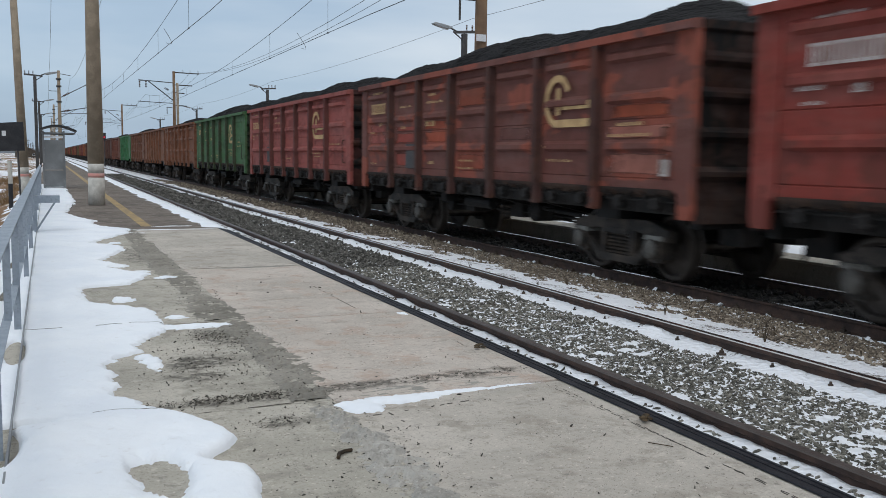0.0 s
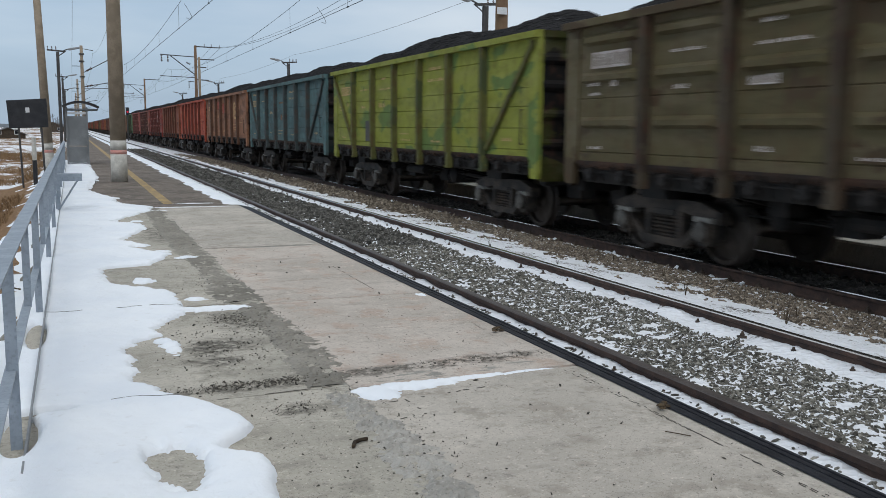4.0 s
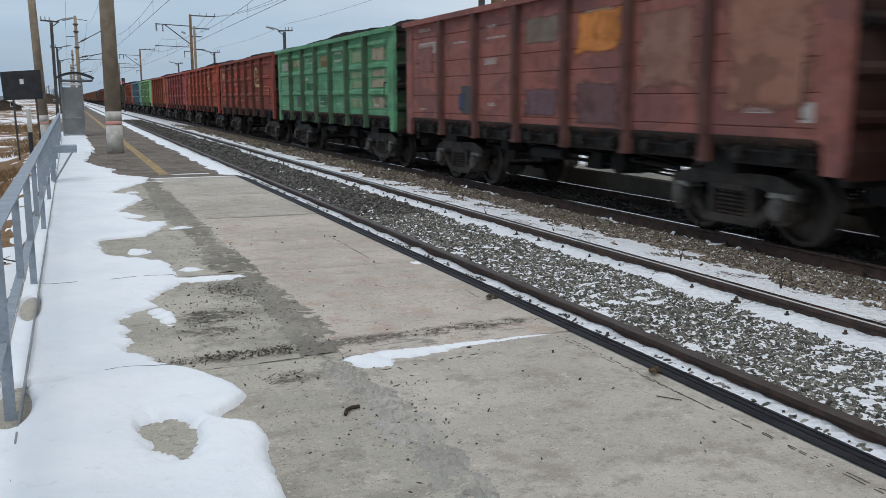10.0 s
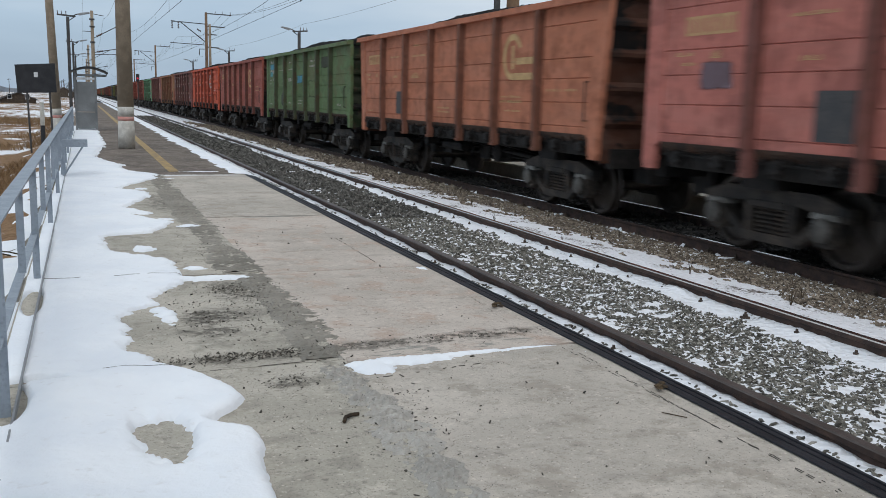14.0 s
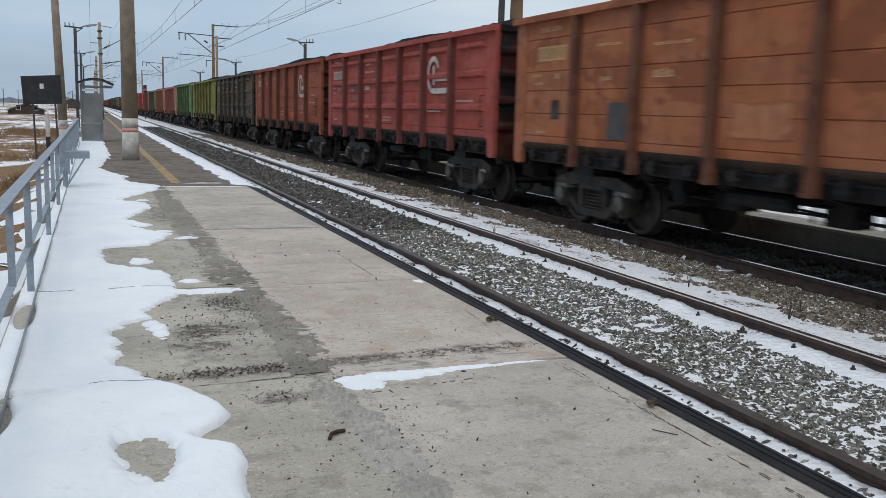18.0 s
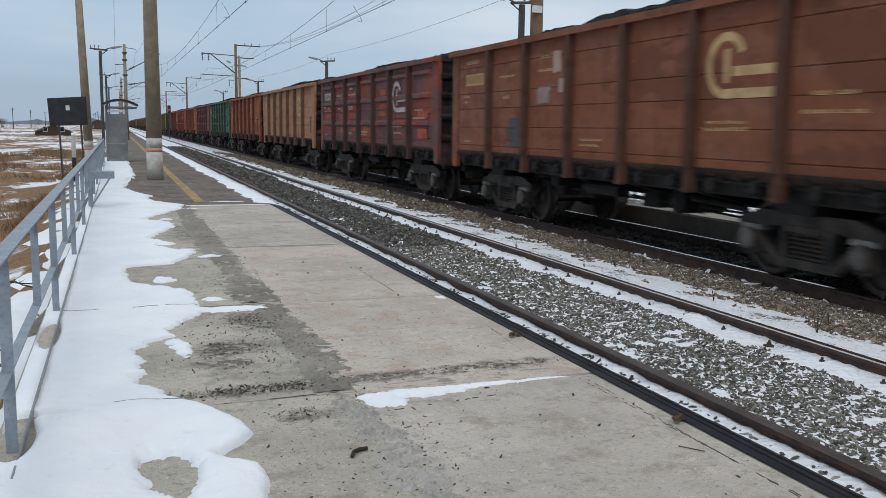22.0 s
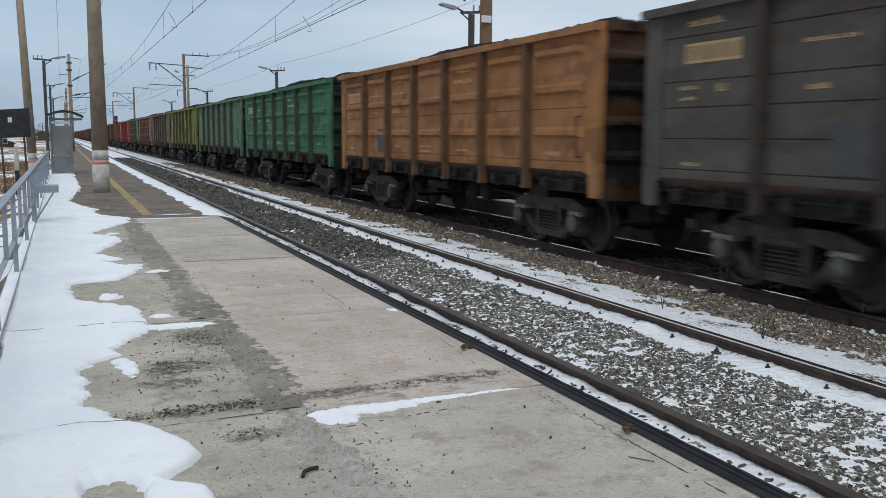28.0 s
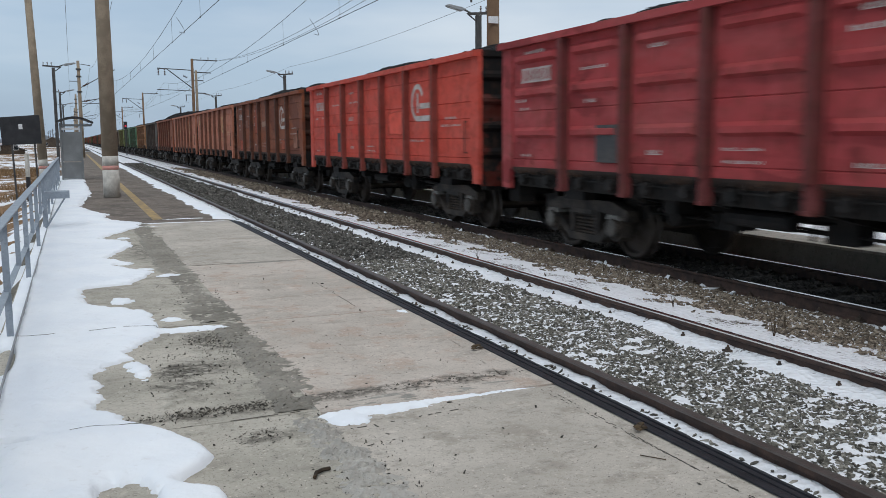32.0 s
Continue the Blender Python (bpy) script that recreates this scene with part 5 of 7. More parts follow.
def shrub(x, y, r, h, seed):
    """A bare bush: many thin branching twigs."""
    rng = random.Random(seed)
    s = group_at("bare_bush", pose(x, y, -0.9), "leafless brown bush at the edge of the field", "bush", "bare bushes")
    bm = bmesh.new()
    for k in range(90):
        a, d = rng.uniform(0, math.tau), rng.uniform(0, r * 0.7)
        p = Vector((d * math.cos(a), d * math.sin(a), 0))
        q = p + Vector((rng.uniform(-0.4, 0.4) * r, rng.uniform(-0.4, 0.4) * r, h * rng.uniform(0.4, 0.75)))
        rod(bm, p, q, 0.05, 0.03, 4)
        for _ in range(4):
            rod(bm, q, q + Vector((rng.uniform(-0.35, 0.35) * r, rng.uniform(-0.35, 0.35) * r, h * rng.uniform(0.1, 0.35))), 0.03, 0.012, 4)
    part("twigs", bm, TWIG, s)


for k, (x, y, r, h) in enumerate(((-62, 480, 7, 6), (-72, 470, 6, 5), (-56, 500, 5, 5), (-80, 520, 8, 6), (-48, 330, 2, 2.5))):
    shrub(x, y, r, h, k)

# ---------- fallen branches behind the railing ----------
for k in range(14):
    r = random.Random(300 + k)
    x, y = -0.85 - 0.75 * r.random(), 3.6 + 8.0 * r.random()
    bm = bmesh.new()
    a = r.uniform(0.2, 1.2)
    p = Vector((0, 0, 0.02))
    for j in range(4):
        q = p + Vector((-0.16 * math.cos(a), 0.16 * math.sin(a), r.uniform(-0.01, 0.03)))
        rod(bm, p, q, 0.010 - 0.0015 * j, 0.0085 - 0.0015 * j, 5)
        rod(bm, q, q + Vector((r.uniform(-0.1, 0.1), r.uniform(-0.05, 0.15), r.uniform(0.01, 0.06))), 0.005, 0.002, 4)
        p, a = q, a + r.uniform(-0.5, 0.5)
    tagged(put("fallen_branch", mesh(bm, "fallen_branch", DEAD), None, pose(x, y, land(x, y) + 0.05)), "thin dark branch lying in the snow behind the railing", "branch", "fallen branches")

# ---------- litter on the platform and between the tracks ----------
rng = np.random.default_rng(21)
spots = []
for cx, cy, rx, ry, n in ((0.75, 5.43, 0.62, 0.09, 900), (1.0, 7.45, 0.22, 0.30, 420), (0.88, 4.84, 0.20, 0.14, 170), (0.7, 6.4, 0.40, 0.6, 420), (1.25, 4.1, 0.22, 0.9, 420), (1.05, 9.4, 0.3, 1.2, 420), (2.1, 5.50, 0.8, 0.10, 260), (2.1, 4.0, 0.8, 1.2, 90), (2.1, 6.7, 0.6, 1.1, 90), (1.24, 6.6, 0.2, 1.2, 420), (1.15, 12.5, 0.3, 2.5, 300), (0.95, 7.1, 0.4, 0.5, 240), (0.75, 4.2, 0.25, 0.5, 60)):
    for _ in range(n):
        spots.append((cx + rx * rng.normal() * 0.6, cy + ry * rng.normal() * 0.6, DECK + 0.001, 0.0032 + 0.0085 * rng.random() ** 3))
stones("platform_grit", np.array(spots), GRIT_STONE, "dark grit and crumbs scattered on the platform", 0.6)
stones("platform_pebbles", np.array([(0.6 + 2.0 * rng.random(), 3.2 + 9 * rng.random(), DECK + 0.002, rng.uniform(0.008, 0.015)) for _ in range(30)]), GRIT_STONE, "small dark pebbles on the platform")


def stick(name, points, r, label):
    bm = bmesh.new()
    for a, b in zip(points, points[1:]):
        rod(bm, a, b, r, None, 6)
    return tagged(put(name, mesh(bm, name, DEAD)), label, "litter")


stick("dead_twig", [(1.00, 4.10, DECK + 0.012), (1.02, 4.15, DECK + 0.016), (1.06, 4.18, DECK + 0.014), (1.10, 4.19, DECK + 0.012)], 0.010, "short curved black twig lying on the concrete")
stick("dry_straw", [(2.63, 3.75, DECK + 0.004), (2.71, 3.64, DECK + 0.005)], 0.0028, "thin dry stem lying on the concrete")
leaf = group_at("dry_leaf_litter", pose(2.87, 4.10, DECK), "small clump of dry leaves by the rubber strip", "litter")
for k in range(6):
    bm = bmesh.new()
    lathe(bm, [(0.004, 0.002), (0.022, 0.006), (0.018, 0.014), (0.004, 0.018)], "z", 7, (0.03 * math.sin(k * 2.1), 0.03 * math.cos(k * 1.7), 0.004 * k))
    part("leaf", bm, DEAD, leaf)
leaf2 = group_at("dry_leaf_litter", pose(2.84, 6.25, DECK), "small clump of dry leaves by the rubber strip", "litter")
for k in range(5):
    bm = bmesh.new()
    lathe(bm, [(0.004, 0.002), (0.026, 0.006), (0.02, 0.014), (0.004, 0.018)], "z", 7, (0.04 * math.sin(k * 2.4), 0.05 * math.cos(k * 1.9), 0.004 * k))
    part("leaf", bm, DEAD, leaf2)


def weed(x, y, h, n, seed):
    r = random.Random(seed)
    w = group_at("dry_weed", pose(x, y, bed(x, y) - 0.01), "dry brown weed standing in the snow between the tracks", "weed", "dry weeds")
    for k in range(n):
        bm = bmesh.new()
        a, out = r.uniform(0, math.tau), r.uniform(0.05, 0.5) * h
        tip = Vector((out * math.cos(a), out * math.sin(a), h * r.uniform(0.6, 1.0)))
        rod(bm, (0, 0, 0), tip * 0.5 + Vector((0, 0, 0.1 * h)), 0.004, 0.003, 5)
        rod(bm, tip * 0.5 + Vector((0, 0, 0.1 * h)), tip, 0.003, 0.0015, 5)
        part("stem", bm, DEAD, w)


weed(5.50, 5.92, 0.26, 5, 1)
for k in range(16):
    weed(XN + 1.0 + 2.3 * rng.random() ** 1.5, 6.2 + 13 * rng.random(), 0.06 + 0.1 * rng.random(), 5, 10 + k)

# ---------- the coal train ----------
SPEED, PITCH, LEAD = 22.03, 13.92, 21.91     # m/s, wagon length over couplers, place of wagon 0's front at t = 0
SIDE, TOP, SHEET, LOW = 1.48, 3.48, 1.33, 1.02
HALF_LEN = 6.47
STAKES = [-4.30, -2.58, -0.86, 0.86, 2.58, 4.30]
SW = 0.085                                    # half the width of a stake


def ribbed(bm, y0, y1, style, lean0=0.0, lean1=0.0):
    """A side panel in the plane x = 0 facing -x: pressed ribs (style 0) or lapped plates (style 1)."""
    h = TOP - 0.12 - SHEET
    if style == 0:
        mids, laps = [0.60, 1.27, 1.84], [0.14, 0.95]
        zs = sorted([0.0, h] + [m + d for m in mids for d in (-0.10, -0.055, 0.02, 0.075)] + [c + d for c in laps for d in (-0.014, 0.0, 0.014)])
        fs = [0.0, 0.05, 0.13, 0.87, 0.95, 1.0]
    else:
        cuts = [0.12, 0.50, 0.88, 1.20, 1.74]
        zs = [0.0] + [c + d for c in cuts for d in (-0.012, 0.0, 0.012, 0.03)] + [h]
        fs = [0.0, 0.5, 1.0]
    grid = []
    for z in zs:
        g = 1 - z / h
        a, b = y0 + lean0 * g, y1 - lean1 * g
        row = []
        for f in fs:
            x = -0.004
            if style == 0:
                if any(-0.06 < z - m < 0.03 for m in mids) and 0.1 < f < 0.9:
                    x = -0.080
                elif any(abs(z - c) < 0.004 for c in laps):
                    x = 0.010
            else:
                k = min(range(5), key=lambda i: abs(z - cuts[i]))
                d = z - cuts[k]
                x = -0.004 - 0.010 * (0.5 + 0.5 * math.cos(math.pi * min(1.0, abs(z - cuts[k]) / 0.25)))
                if abs(d) < 0.006:
                    x = 0.003
            row.append(bm.verts.new((x, a + (b - a) * f, SHEET + z)))
        grid.append(row)
    for a, b in zip(grid, grid[1:]):
        for i in range(len(fs) - 1):
            bm.faces.new((a[i], b[i], b[i + 1], a[i + 1]))
    rim = [v for v in grid[0]] + [r[-1] for r in grid[1:]] + grid[-1][-2::-1] + [r[0] for r in grid[-2:0:-1]]
    back = [bm.verts.new((0.03, v.co.y, v.co.z)) for v in rim]
    for k in range(len(rim)):
        bm.faces.new((rim[k], rim[(k + 1) % len(rim)], back[(k + 1) % len(rim)], back[k]))
    bm.faces.new(back[::-1])


BLANK = wagon_paint("wagon_paint", lin(130, 75, 60), lin(90, 60, 50), 0.0)


def piece(build, name, material=BLANK, bevel=0.0, smooth=False):
    bm = bmesh.new()
    build(bm)
    return mesh(bm, name, material, bevel, smooth)


PANEL = [piece(lambda bm, s=s: ribbed(bm, -0.86 + SW, 0.86 - SW, s), "side_panel") for s in (0, 1)]
FRONT_PANEL = [[piece(lambda bm, s=s, l=l: ribbed(bm, 4.30 + SW, HALF_LEN - 0.36, s, 0, l), "end_bay_panel") for l in (0, 0.20)] for s in (0, 1)]
REAR_PANEL = [[piece(lambda bm, s=s, l=l: ribbed(bm, -HALF_LEN + 0.36, -4.30 - SW, s, l, 0), "end_bay_panel") for l in (0, 0.20)] for s in (0, 1)]


def stake(bm):
    for z0, z1, d in ((LOW, SHEET, 0.10), (SHEET, TOP - 0.12, 0.135)):
        v = [bm.verts.new(c) for z in (z0, z1) for c in ((0.01, -SW, z), (-d, -SW + 0.02, z), (-d, SW - 0.02, z), (0.01, SW, z))]
        for f in ((3, 2, 1, 0), (4, 5, 6, 7), (0, 1, 5, 4), (1, 2, 6, 5), (2, 3, 7, 6), (3, 0, 4, 7)):
            bm.faces.new([v[i] for i in f])
    box(bm, -0.115, 0.0, -SW + 0.006, SW - 0.006, LOW - 0.02, LOW + 0.03)


def corner_plate(bm, lean, side):
    """A broad corner plate with a narrower foot; side is 1 at the front and -1 at the rear, and x = 0 is the side sheet."""
    y1 = HALF_LEN
    out = [(y1 - 0.26 - lean, LOW - 0.06), (y1 - 0.03 - lean, LOW - 0.06), (y1 - lean, LOW + 0.04), (y1 - lean, SHEET), (y1, TOP - 0.12), (y1 - 0.38, TOP - 0.12), (y1 - 0.38 - lean, SHEET), (y1 - 0.29 - lean, SHEET - 0.05)]
    prism(bm, [(side * a, b) for a, b in out], "x", -0.03, 0.06)


def end_wall(bm, lean):
    y1 = HALF_LEN - 0.02

    def face(z):
        return y1 - lean * max(0.0, 1 - (z - SHEET) / (TOP - SHEET)) if z > SHEET else y1 - lean
    outline = [(face(0.92) - 0.05, 0.92), (face(0.92) + 0.05, 0.92), (face(1.2) + 0.05, 1.22)]
    for z in (1.55, 2.05, 2.55, 3.0):
        outline += [(face(z), z - 0.10), (face(z) + 0.075, z - 0.03), (face(z) + 0.075, z + 0.03), (face(z), z + 0.10)]
    outline += [(face(3.34), 3.32), (y1 + 0.06, 3.36), (y1 + 0.06, TOP - 0.01), (y1 - 0.06, TOP - 0.01)]
    prism(bm, outline, "x", -1.43, 1.43)


STAKE = piece(stake, "side_stake")
CORNER = [piece(lambda bm, l=l: corner_plate(bm, l, 1), "corner_post", bevel=0.008) for l in (0, 0.20)]
END_WALL = [piece(lambda bm, l=l: end_wall(bm, l), "end_wall") for l in (0, 0.20)]


def top_rail(bm):
    prism(bm, [(-0.138, TOP - 0.125), (-0.138, TOP - 0.02), (-0.06, TOP), (0.05, TOP), (0.05, TOP - 0.125)], "y", -HALF_LEN, HALF_LEN)


def sill(bm):
    """Lower chord of the side with hinge lugs and caked dirt hanging under it."""
    prism(bm, [(-0.022, SHEET - 0.035), (-0.022, SHEET + 0.006), (0.05, SHEET + 0.006), (0.05, SHEET - 0.14)], "y", -HALF_LEN + 0.40, HALF_LEN - 0.40)
    r = random.Random(77)
    y = -HALF_LEN + 0.42
    while y < HALF_LEN - 0.55:
        w, d = r.uniform(0.02, 0.12), r.uniform(0.01, 0.07)
        prism(bm, [(-0.03, SHEET - 0.02), (-0.024, SHEET - 0.036 - d), (0.02, SHEET - 0.05 - d), (0.04, SHEET - 0.02)], "y", y, y + w)
        y += w + r.uniform(0.0, 0.14)


TOP_RAIL, SILL = piece(top_rail, "top_rail"), piece(sill, "lower_edge", bevel=0.004)


def hatch(bm):
    """Edge of a discharge flap with its two locks, seen below the side."""
    prism(bm, [(0.03, 1.14), (0.10, 0.93), (0.16, 0.95), (0.09, 1.16)], "y", -0.72, 0.72)
    for y in (-0.62, -0.2, 0.2, 0.62):
        prism(bm, [(0.0, 1.16), (0.06, 0.96), (0.10, 0.97), (0.05, 1.17)], "y", y - 0.02, y + 0.02)
        rod(bm, (-0.03, y, 1.10), (-0.03, y, 1.19), 0.02, None, 6)
    for y in (-0.42, 0.42):
        prism(bm, [(0.02, 1.17), (-0.05, 1.12), (-0.055, 1.0), (0.0, 0.95), (0.06, 1.0), (0.05, 1.15)], "y", y - 0.07, y + 0.07)
        rod(bm, (-0.02, y - 0.11, 1.03), (-0.02, y + 0.11, 1.03), 0.022, None, 6)
    rod(bm, (0.03, -0.78, 1.10), (0.03, 0.78, 1.10), 0.018, None, 6)


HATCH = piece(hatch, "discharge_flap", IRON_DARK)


def floor_frame(bm):
    box(bm, -1.40, 1.40, -HALF_LEN + 0.42, HALF_LEN - 0.42, 1.16, 1.24)
    box(bm, -0.20, 0.20, -HALF_LEN, HALF_LEN, 0.74, 1.16)
    for y in (-4.325, 4.325):
        box(bm, -1.30, 1.30, y - 0.30, y + 0.30, 0.86, 1.16)
        box(bm, -0.95, 0.95, y - 1.25, y + 1.25, 0.96, 1.10)
    for y in (-2.58, -0.86, 0.86, 2.58):
        prism(bm, [(-1.38, 1.16), (-1.38, 1.0), (-0.3, 0.76), (0.3, 0.76), (1.38, 1.0), (1.38, 1.16)], "y", y - 0.07, y + 0.07)
    for y in (-1.7, 0.0, 1.7):
        box(bm, -0.9, -0.5, y - 0.05, y + 0.05, 0.95, 1.16)


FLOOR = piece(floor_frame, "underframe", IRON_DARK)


def brake(bm):
    """Air tank, brake cylinder, levers and pull rods hung under the floor."""
    lathe(bm, [(0.05, -0.52), (0.19, -0.45), (0.19, 0.35), (0.05, 0.42)], "x", 12, (-0.55, -1.6, 0.80))
    rod(bm, (-0.75, -3.0, 0.72), (-0.75, 3.0, 0.72), 0.018, None, 6)
    rod(bm, (-0.45, 0.6, 0.70), (-0.45, 3.2, 0.76), 0.016, None, 6)
    box(bm, -0.95, -0.60, 0.95, 1.40, 0.64, 0.98)
    box(bm, -0.8, -0.5, -0.8, -0.35, 0.62, 0.98)
    lathe(bm, [(0.05, -0.30), (0.16, -0.26), (0.16, 0.26), (0.05, 0.30)], "x", 12, (-0.6, 2.35, 0.74))
    rod(bm, (-1.1, -0.2, 0.84), (-1.1, 0.9, 0.84), 0.10, None, 10)
    rod(bm, (-0.95, -3.1, 0.80), (-0.95, -1.9, 0.86), 0.04, None, 8)
    rod(bm, (-0.6, -2.9, 0.62), (-0.6, 0.3, 0.74), 0.018, None, 6)
    box(bm, -1.15, -0.85, 1.9, 2.2, 0.80, 1.06)
    for y in (-2.3, -0.5, 1.2, 2.7):
        bar(bm, (-1.0, y, 1.06), (-1.0, y + 0.12, 0.66), 0.04, 0.03)
        rod(bm, (-1.2, y, 0.88), (-0.3, y + 0.1, 0.82), 0.018, None, 6)


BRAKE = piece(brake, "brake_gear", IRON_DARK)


def coupler(bm):
    box(bm, -0.09, 0.09, 6.35, 6.75, 0.96, 1.12)
    prism(bm, [(-0.20, 6.66), (0.10, 6.64), (0.20, 6.78), (0.13, 6.94), (0.0, 6.86), (-0.06, 6.94), (-0.20, 6.92)], "z", 0.88, 1.20)
    for x in (-0.62, 0.30):
        box(bm, x, x + 0.32, 6.0, 6.45, 0.60, 1.0)
    box(bm, -1.30, 1.30, 6.22, 6.40, 0.84, 1.14)
    rod(bm, (-0.5, 6.5, 0.95), (-0.35, 6.75, 0.5), 0.025, None, 6)
    rod(bm, (-0.35, 6.75, 0.5), (-0.1, 6.92, 0.55), 0.025, None, 6)


COUPLER = piece(coupler, "coupler", IRON_DARK)


def ladder(bm):
    """Rungs and grab irons on the end of the wagon."""
    y = HALF_LEN + 0.12
    for x in (-1.36, -1.02):
        rod(bm, (x, y, 1.0), (x, y, 3.35), 0.012, None, 6)
        rod(bm, (x, y, 3.3), (x, y - 0.14, 3.3), 0.012, None, 6)
        rod(bm, (x, y, 1.1), (x, y - 0.14, 1.1), 0.012, None, 6)
    for k in range(7):
        rod(bm, (-1.36, y, 1.15 + 0.34 * k), (-1.02, y, 1.15 + 0.34 * k), 0.012, None, 6)


LADDER = piece(ladder, "end_ladder", AXLE_CAP)


def grab(bm):
    rod(bm, (-0.07, 0, 1.55), (-0.07, 0, 2.15), 0.012, None, 6)
    for z in (1.55, 2.15):
        rod(bm, (-0.07, 0, z), (0.0, 0, z), 0.012, None, 6)


GRAB = piece(grab, "grab_handle", IRON)


def heap(bm, seed, high):
    """A long heap of coal with a lumpy ridge."""
    nx, ny = 20, 96
    grid = []
    for j in range(ny + 1):
        y = -6.36 + 12.72 * j / ny
        row = []
        for i in range(nx + 1):
            x = -1.42 + 2.84 * i / nx
            f = (1 - (x / 1.42) ** 2)
            g = min(1.0, (6.36 - abs(y)) / 1.5)
            z = TOP - 0.14 + (high + 0.08 * math.sin(y * 0.9 + seed)) * (f ** 0.75) * (0.25 + 0.75 * g ** 0.8)
            z += 0.11 * wobble(x, y, 0.9, seed) + 0.06 * wobble(x, y, 2.6, seed + 5) + 0.045 * wobble(x, y, 7.0, seed + 9)
            row.append(bm.verts.new((x, y, z)))
        grid.append(row)
    for a, b in zip(grid, grid[1:]):
        for i in range(nx):
            bm.faces.new((a[i], a[i + 1], b[i + 1], b[i]))


HEAPS = [piece(lambda bm, q=q, h=h: heap(bm, q, h), "coal_load", COAL) for q, h in ((1.0, 0.66), (17.0, 0.60), (33.0, 0.42), (52.0, 0.46))]


# bogies
def side_frame(bm):
    """Cast side frame with an open window for the springs; axle boxes at both ends."""
    def slab(outline):
        prism(bm, outline, "x", -0.09, 0.09)
    slab([(-1.20, 0.58), (-1.20, 0.74), (-0.78, 0.86), (0.78, 0.86), (1.20, 0.74), (1.20, 0.58), (0.80, 0.64), (0.42, 0.70), (-0.42, 0.70), (-0.80, 0.64)])
    slab([(-0.43, 0.70), (-0.31, 0.70), (-0.33, 0.28), (-0.41, 0.28)])
    slab([(0.43, 0.70), (0.41, 0.28), (0.33, 0.28), (0.31, 0.70)])
    slab([(-0.50, 0.20), (-0.50, 0.31), (0.50, 0.31), (0.50, 0.20)])
    box(bm, -0.11, 0.11, -0.30, 0.30, 0.63, 0.705)
    slab([(-0.92, 0.52), (-0.84, 0.60), (-0.44, 0.33), (-0.48, 0.22)])
    slab([(0.92, 0.52), (0.48, 0.22), (0.44, 0.33), (0.84, 0.60)])
    for y in (-0.925, 0.925):
        prism(bm, [(y - 0.17, 0.34), (y - 0.17, 0.62), (y + 0.17, 0.62), (y + 0.17, 0.34), (y + 0.08, 0.28), (y - 0.08, 0.28)], "x", -0.12, 0.10)
        lathe(bm, [(0.13, -0.19), (0.145, -0.16), (0.145, -0.05)], "x", 12, (0, y, 0.4785))


def springs(bm):
    lathe(bm, [p for k in range(6) for p in ((0.055, 0.31 + 0.055 * k), (0.092, 0.324 + 0.055 * k), (0.092, 0.344 + 0.055 * k), (0.055, 0.358 + 0.055 * k))], "z", 10)


def wheelset(bm):
    for s in (-1, 1):
        prof = [(0.10, 0.80), (0.13, 0.79), (0.15, 0.765), (0.38, 0.745), (0.405, 0.80), (0.455, 0.80), (0.472, 0.79), (0.4785, 0.72), (0.482, 0.685), (0.508, 0.672), (0.500, 0.655), (0.405, 0.655), (0.39, 0.69), (0.15, 0.70), (0.13, 0.66), (0.10, 0.65)]
        lathe(bm, [(r, s * (x - 0.004)) for r, x in prof], "x", 28)
        for a in (0.4, 2.9):
            c, d = math.cos(a), math.sin(a)
            box(bm, s * 0.806 - 0.004, s * 0.806 + 0.004, 0.43 * c - 0.05, 0.43 * c + 0.05, 0.43 * d - 0.02, 0.43 * d + 0.02)
    rod(bm, (-0.98, 0, 0), (0.98, 0, 0), 0.085, None, 12)


def bolster(bm):
    prism(bm, [(-1.10, 0.62), (-1.10, 0.78), (-0.4, 0.86), (0.4, 0.86), (1.10, 0.78), (1.10, 0.62), (0.4, 0.42), (-0.4, 0.42)], "y", -0.20, 0.20)
    for y in (-0.44, 0.44):
        bar(bm, (-0.9, y, 0.40), (0.9, y, 0.40), 0.09, 0.12)


SIDE_FRAME, SPRINGS = piece(side_frame, "side_frame", BOGIE_IRON, 0.008), piece(springs, "coil_spring", IRON)
WHEELSET, BOLSTER = piece(wheelset, "wheelset", [WHEEL_RIM], 0, False), piece(bolster, "bolster", IRON_DARK, 0.01)

AXLE_BOX_CAP = piece(lambda bm: lathe(bm, [(0.05, -0.225), (0.085, -0.22), (0.135, -0.20), (0.14, -0.185)], "x", 12), "axle_cap", AXLE_CAP)
BOX_CROWN = piece(lambda bm: prism(bm, [(-0.19, 0.60), (-0.16, 0.665), (0.16, 0.665), (0.19, 0.60)], "x", -0.15, 0.10), "axle_box_crown", CROWN_IRON, 0.01)

WHEELS = []


def bogie(wagon, y):
    b = put("bogie", BOLSTER, wagon, pose(0, y, 0), "dark greasy cast bogie")
    for s in (-1, 1):
        put("side_frame", SIDE_FRAME, b, pose(s * 1.02, 0, 0, 0, 0, 0 if s < 0 else 180))
        for o in (-0.19, 0.0, 0.19):
            put("coil_spring", SPRINGS, b, pose(s * 1.02, o, 0))
    for o in (-0.925, 0.925):
        put("axle_cap", AXLE_BOX_CAP, b, pose(-1.02, o, 0.4785))
        put("axle_box_crown", BOX_CROWN, b, pose(-1.02, o, 0))
    for o in (-0.925, 0.925):
        WHEELS.append((put("wheelset", WHEELSET, b, pose(0, o, 0.4785)), wagon))


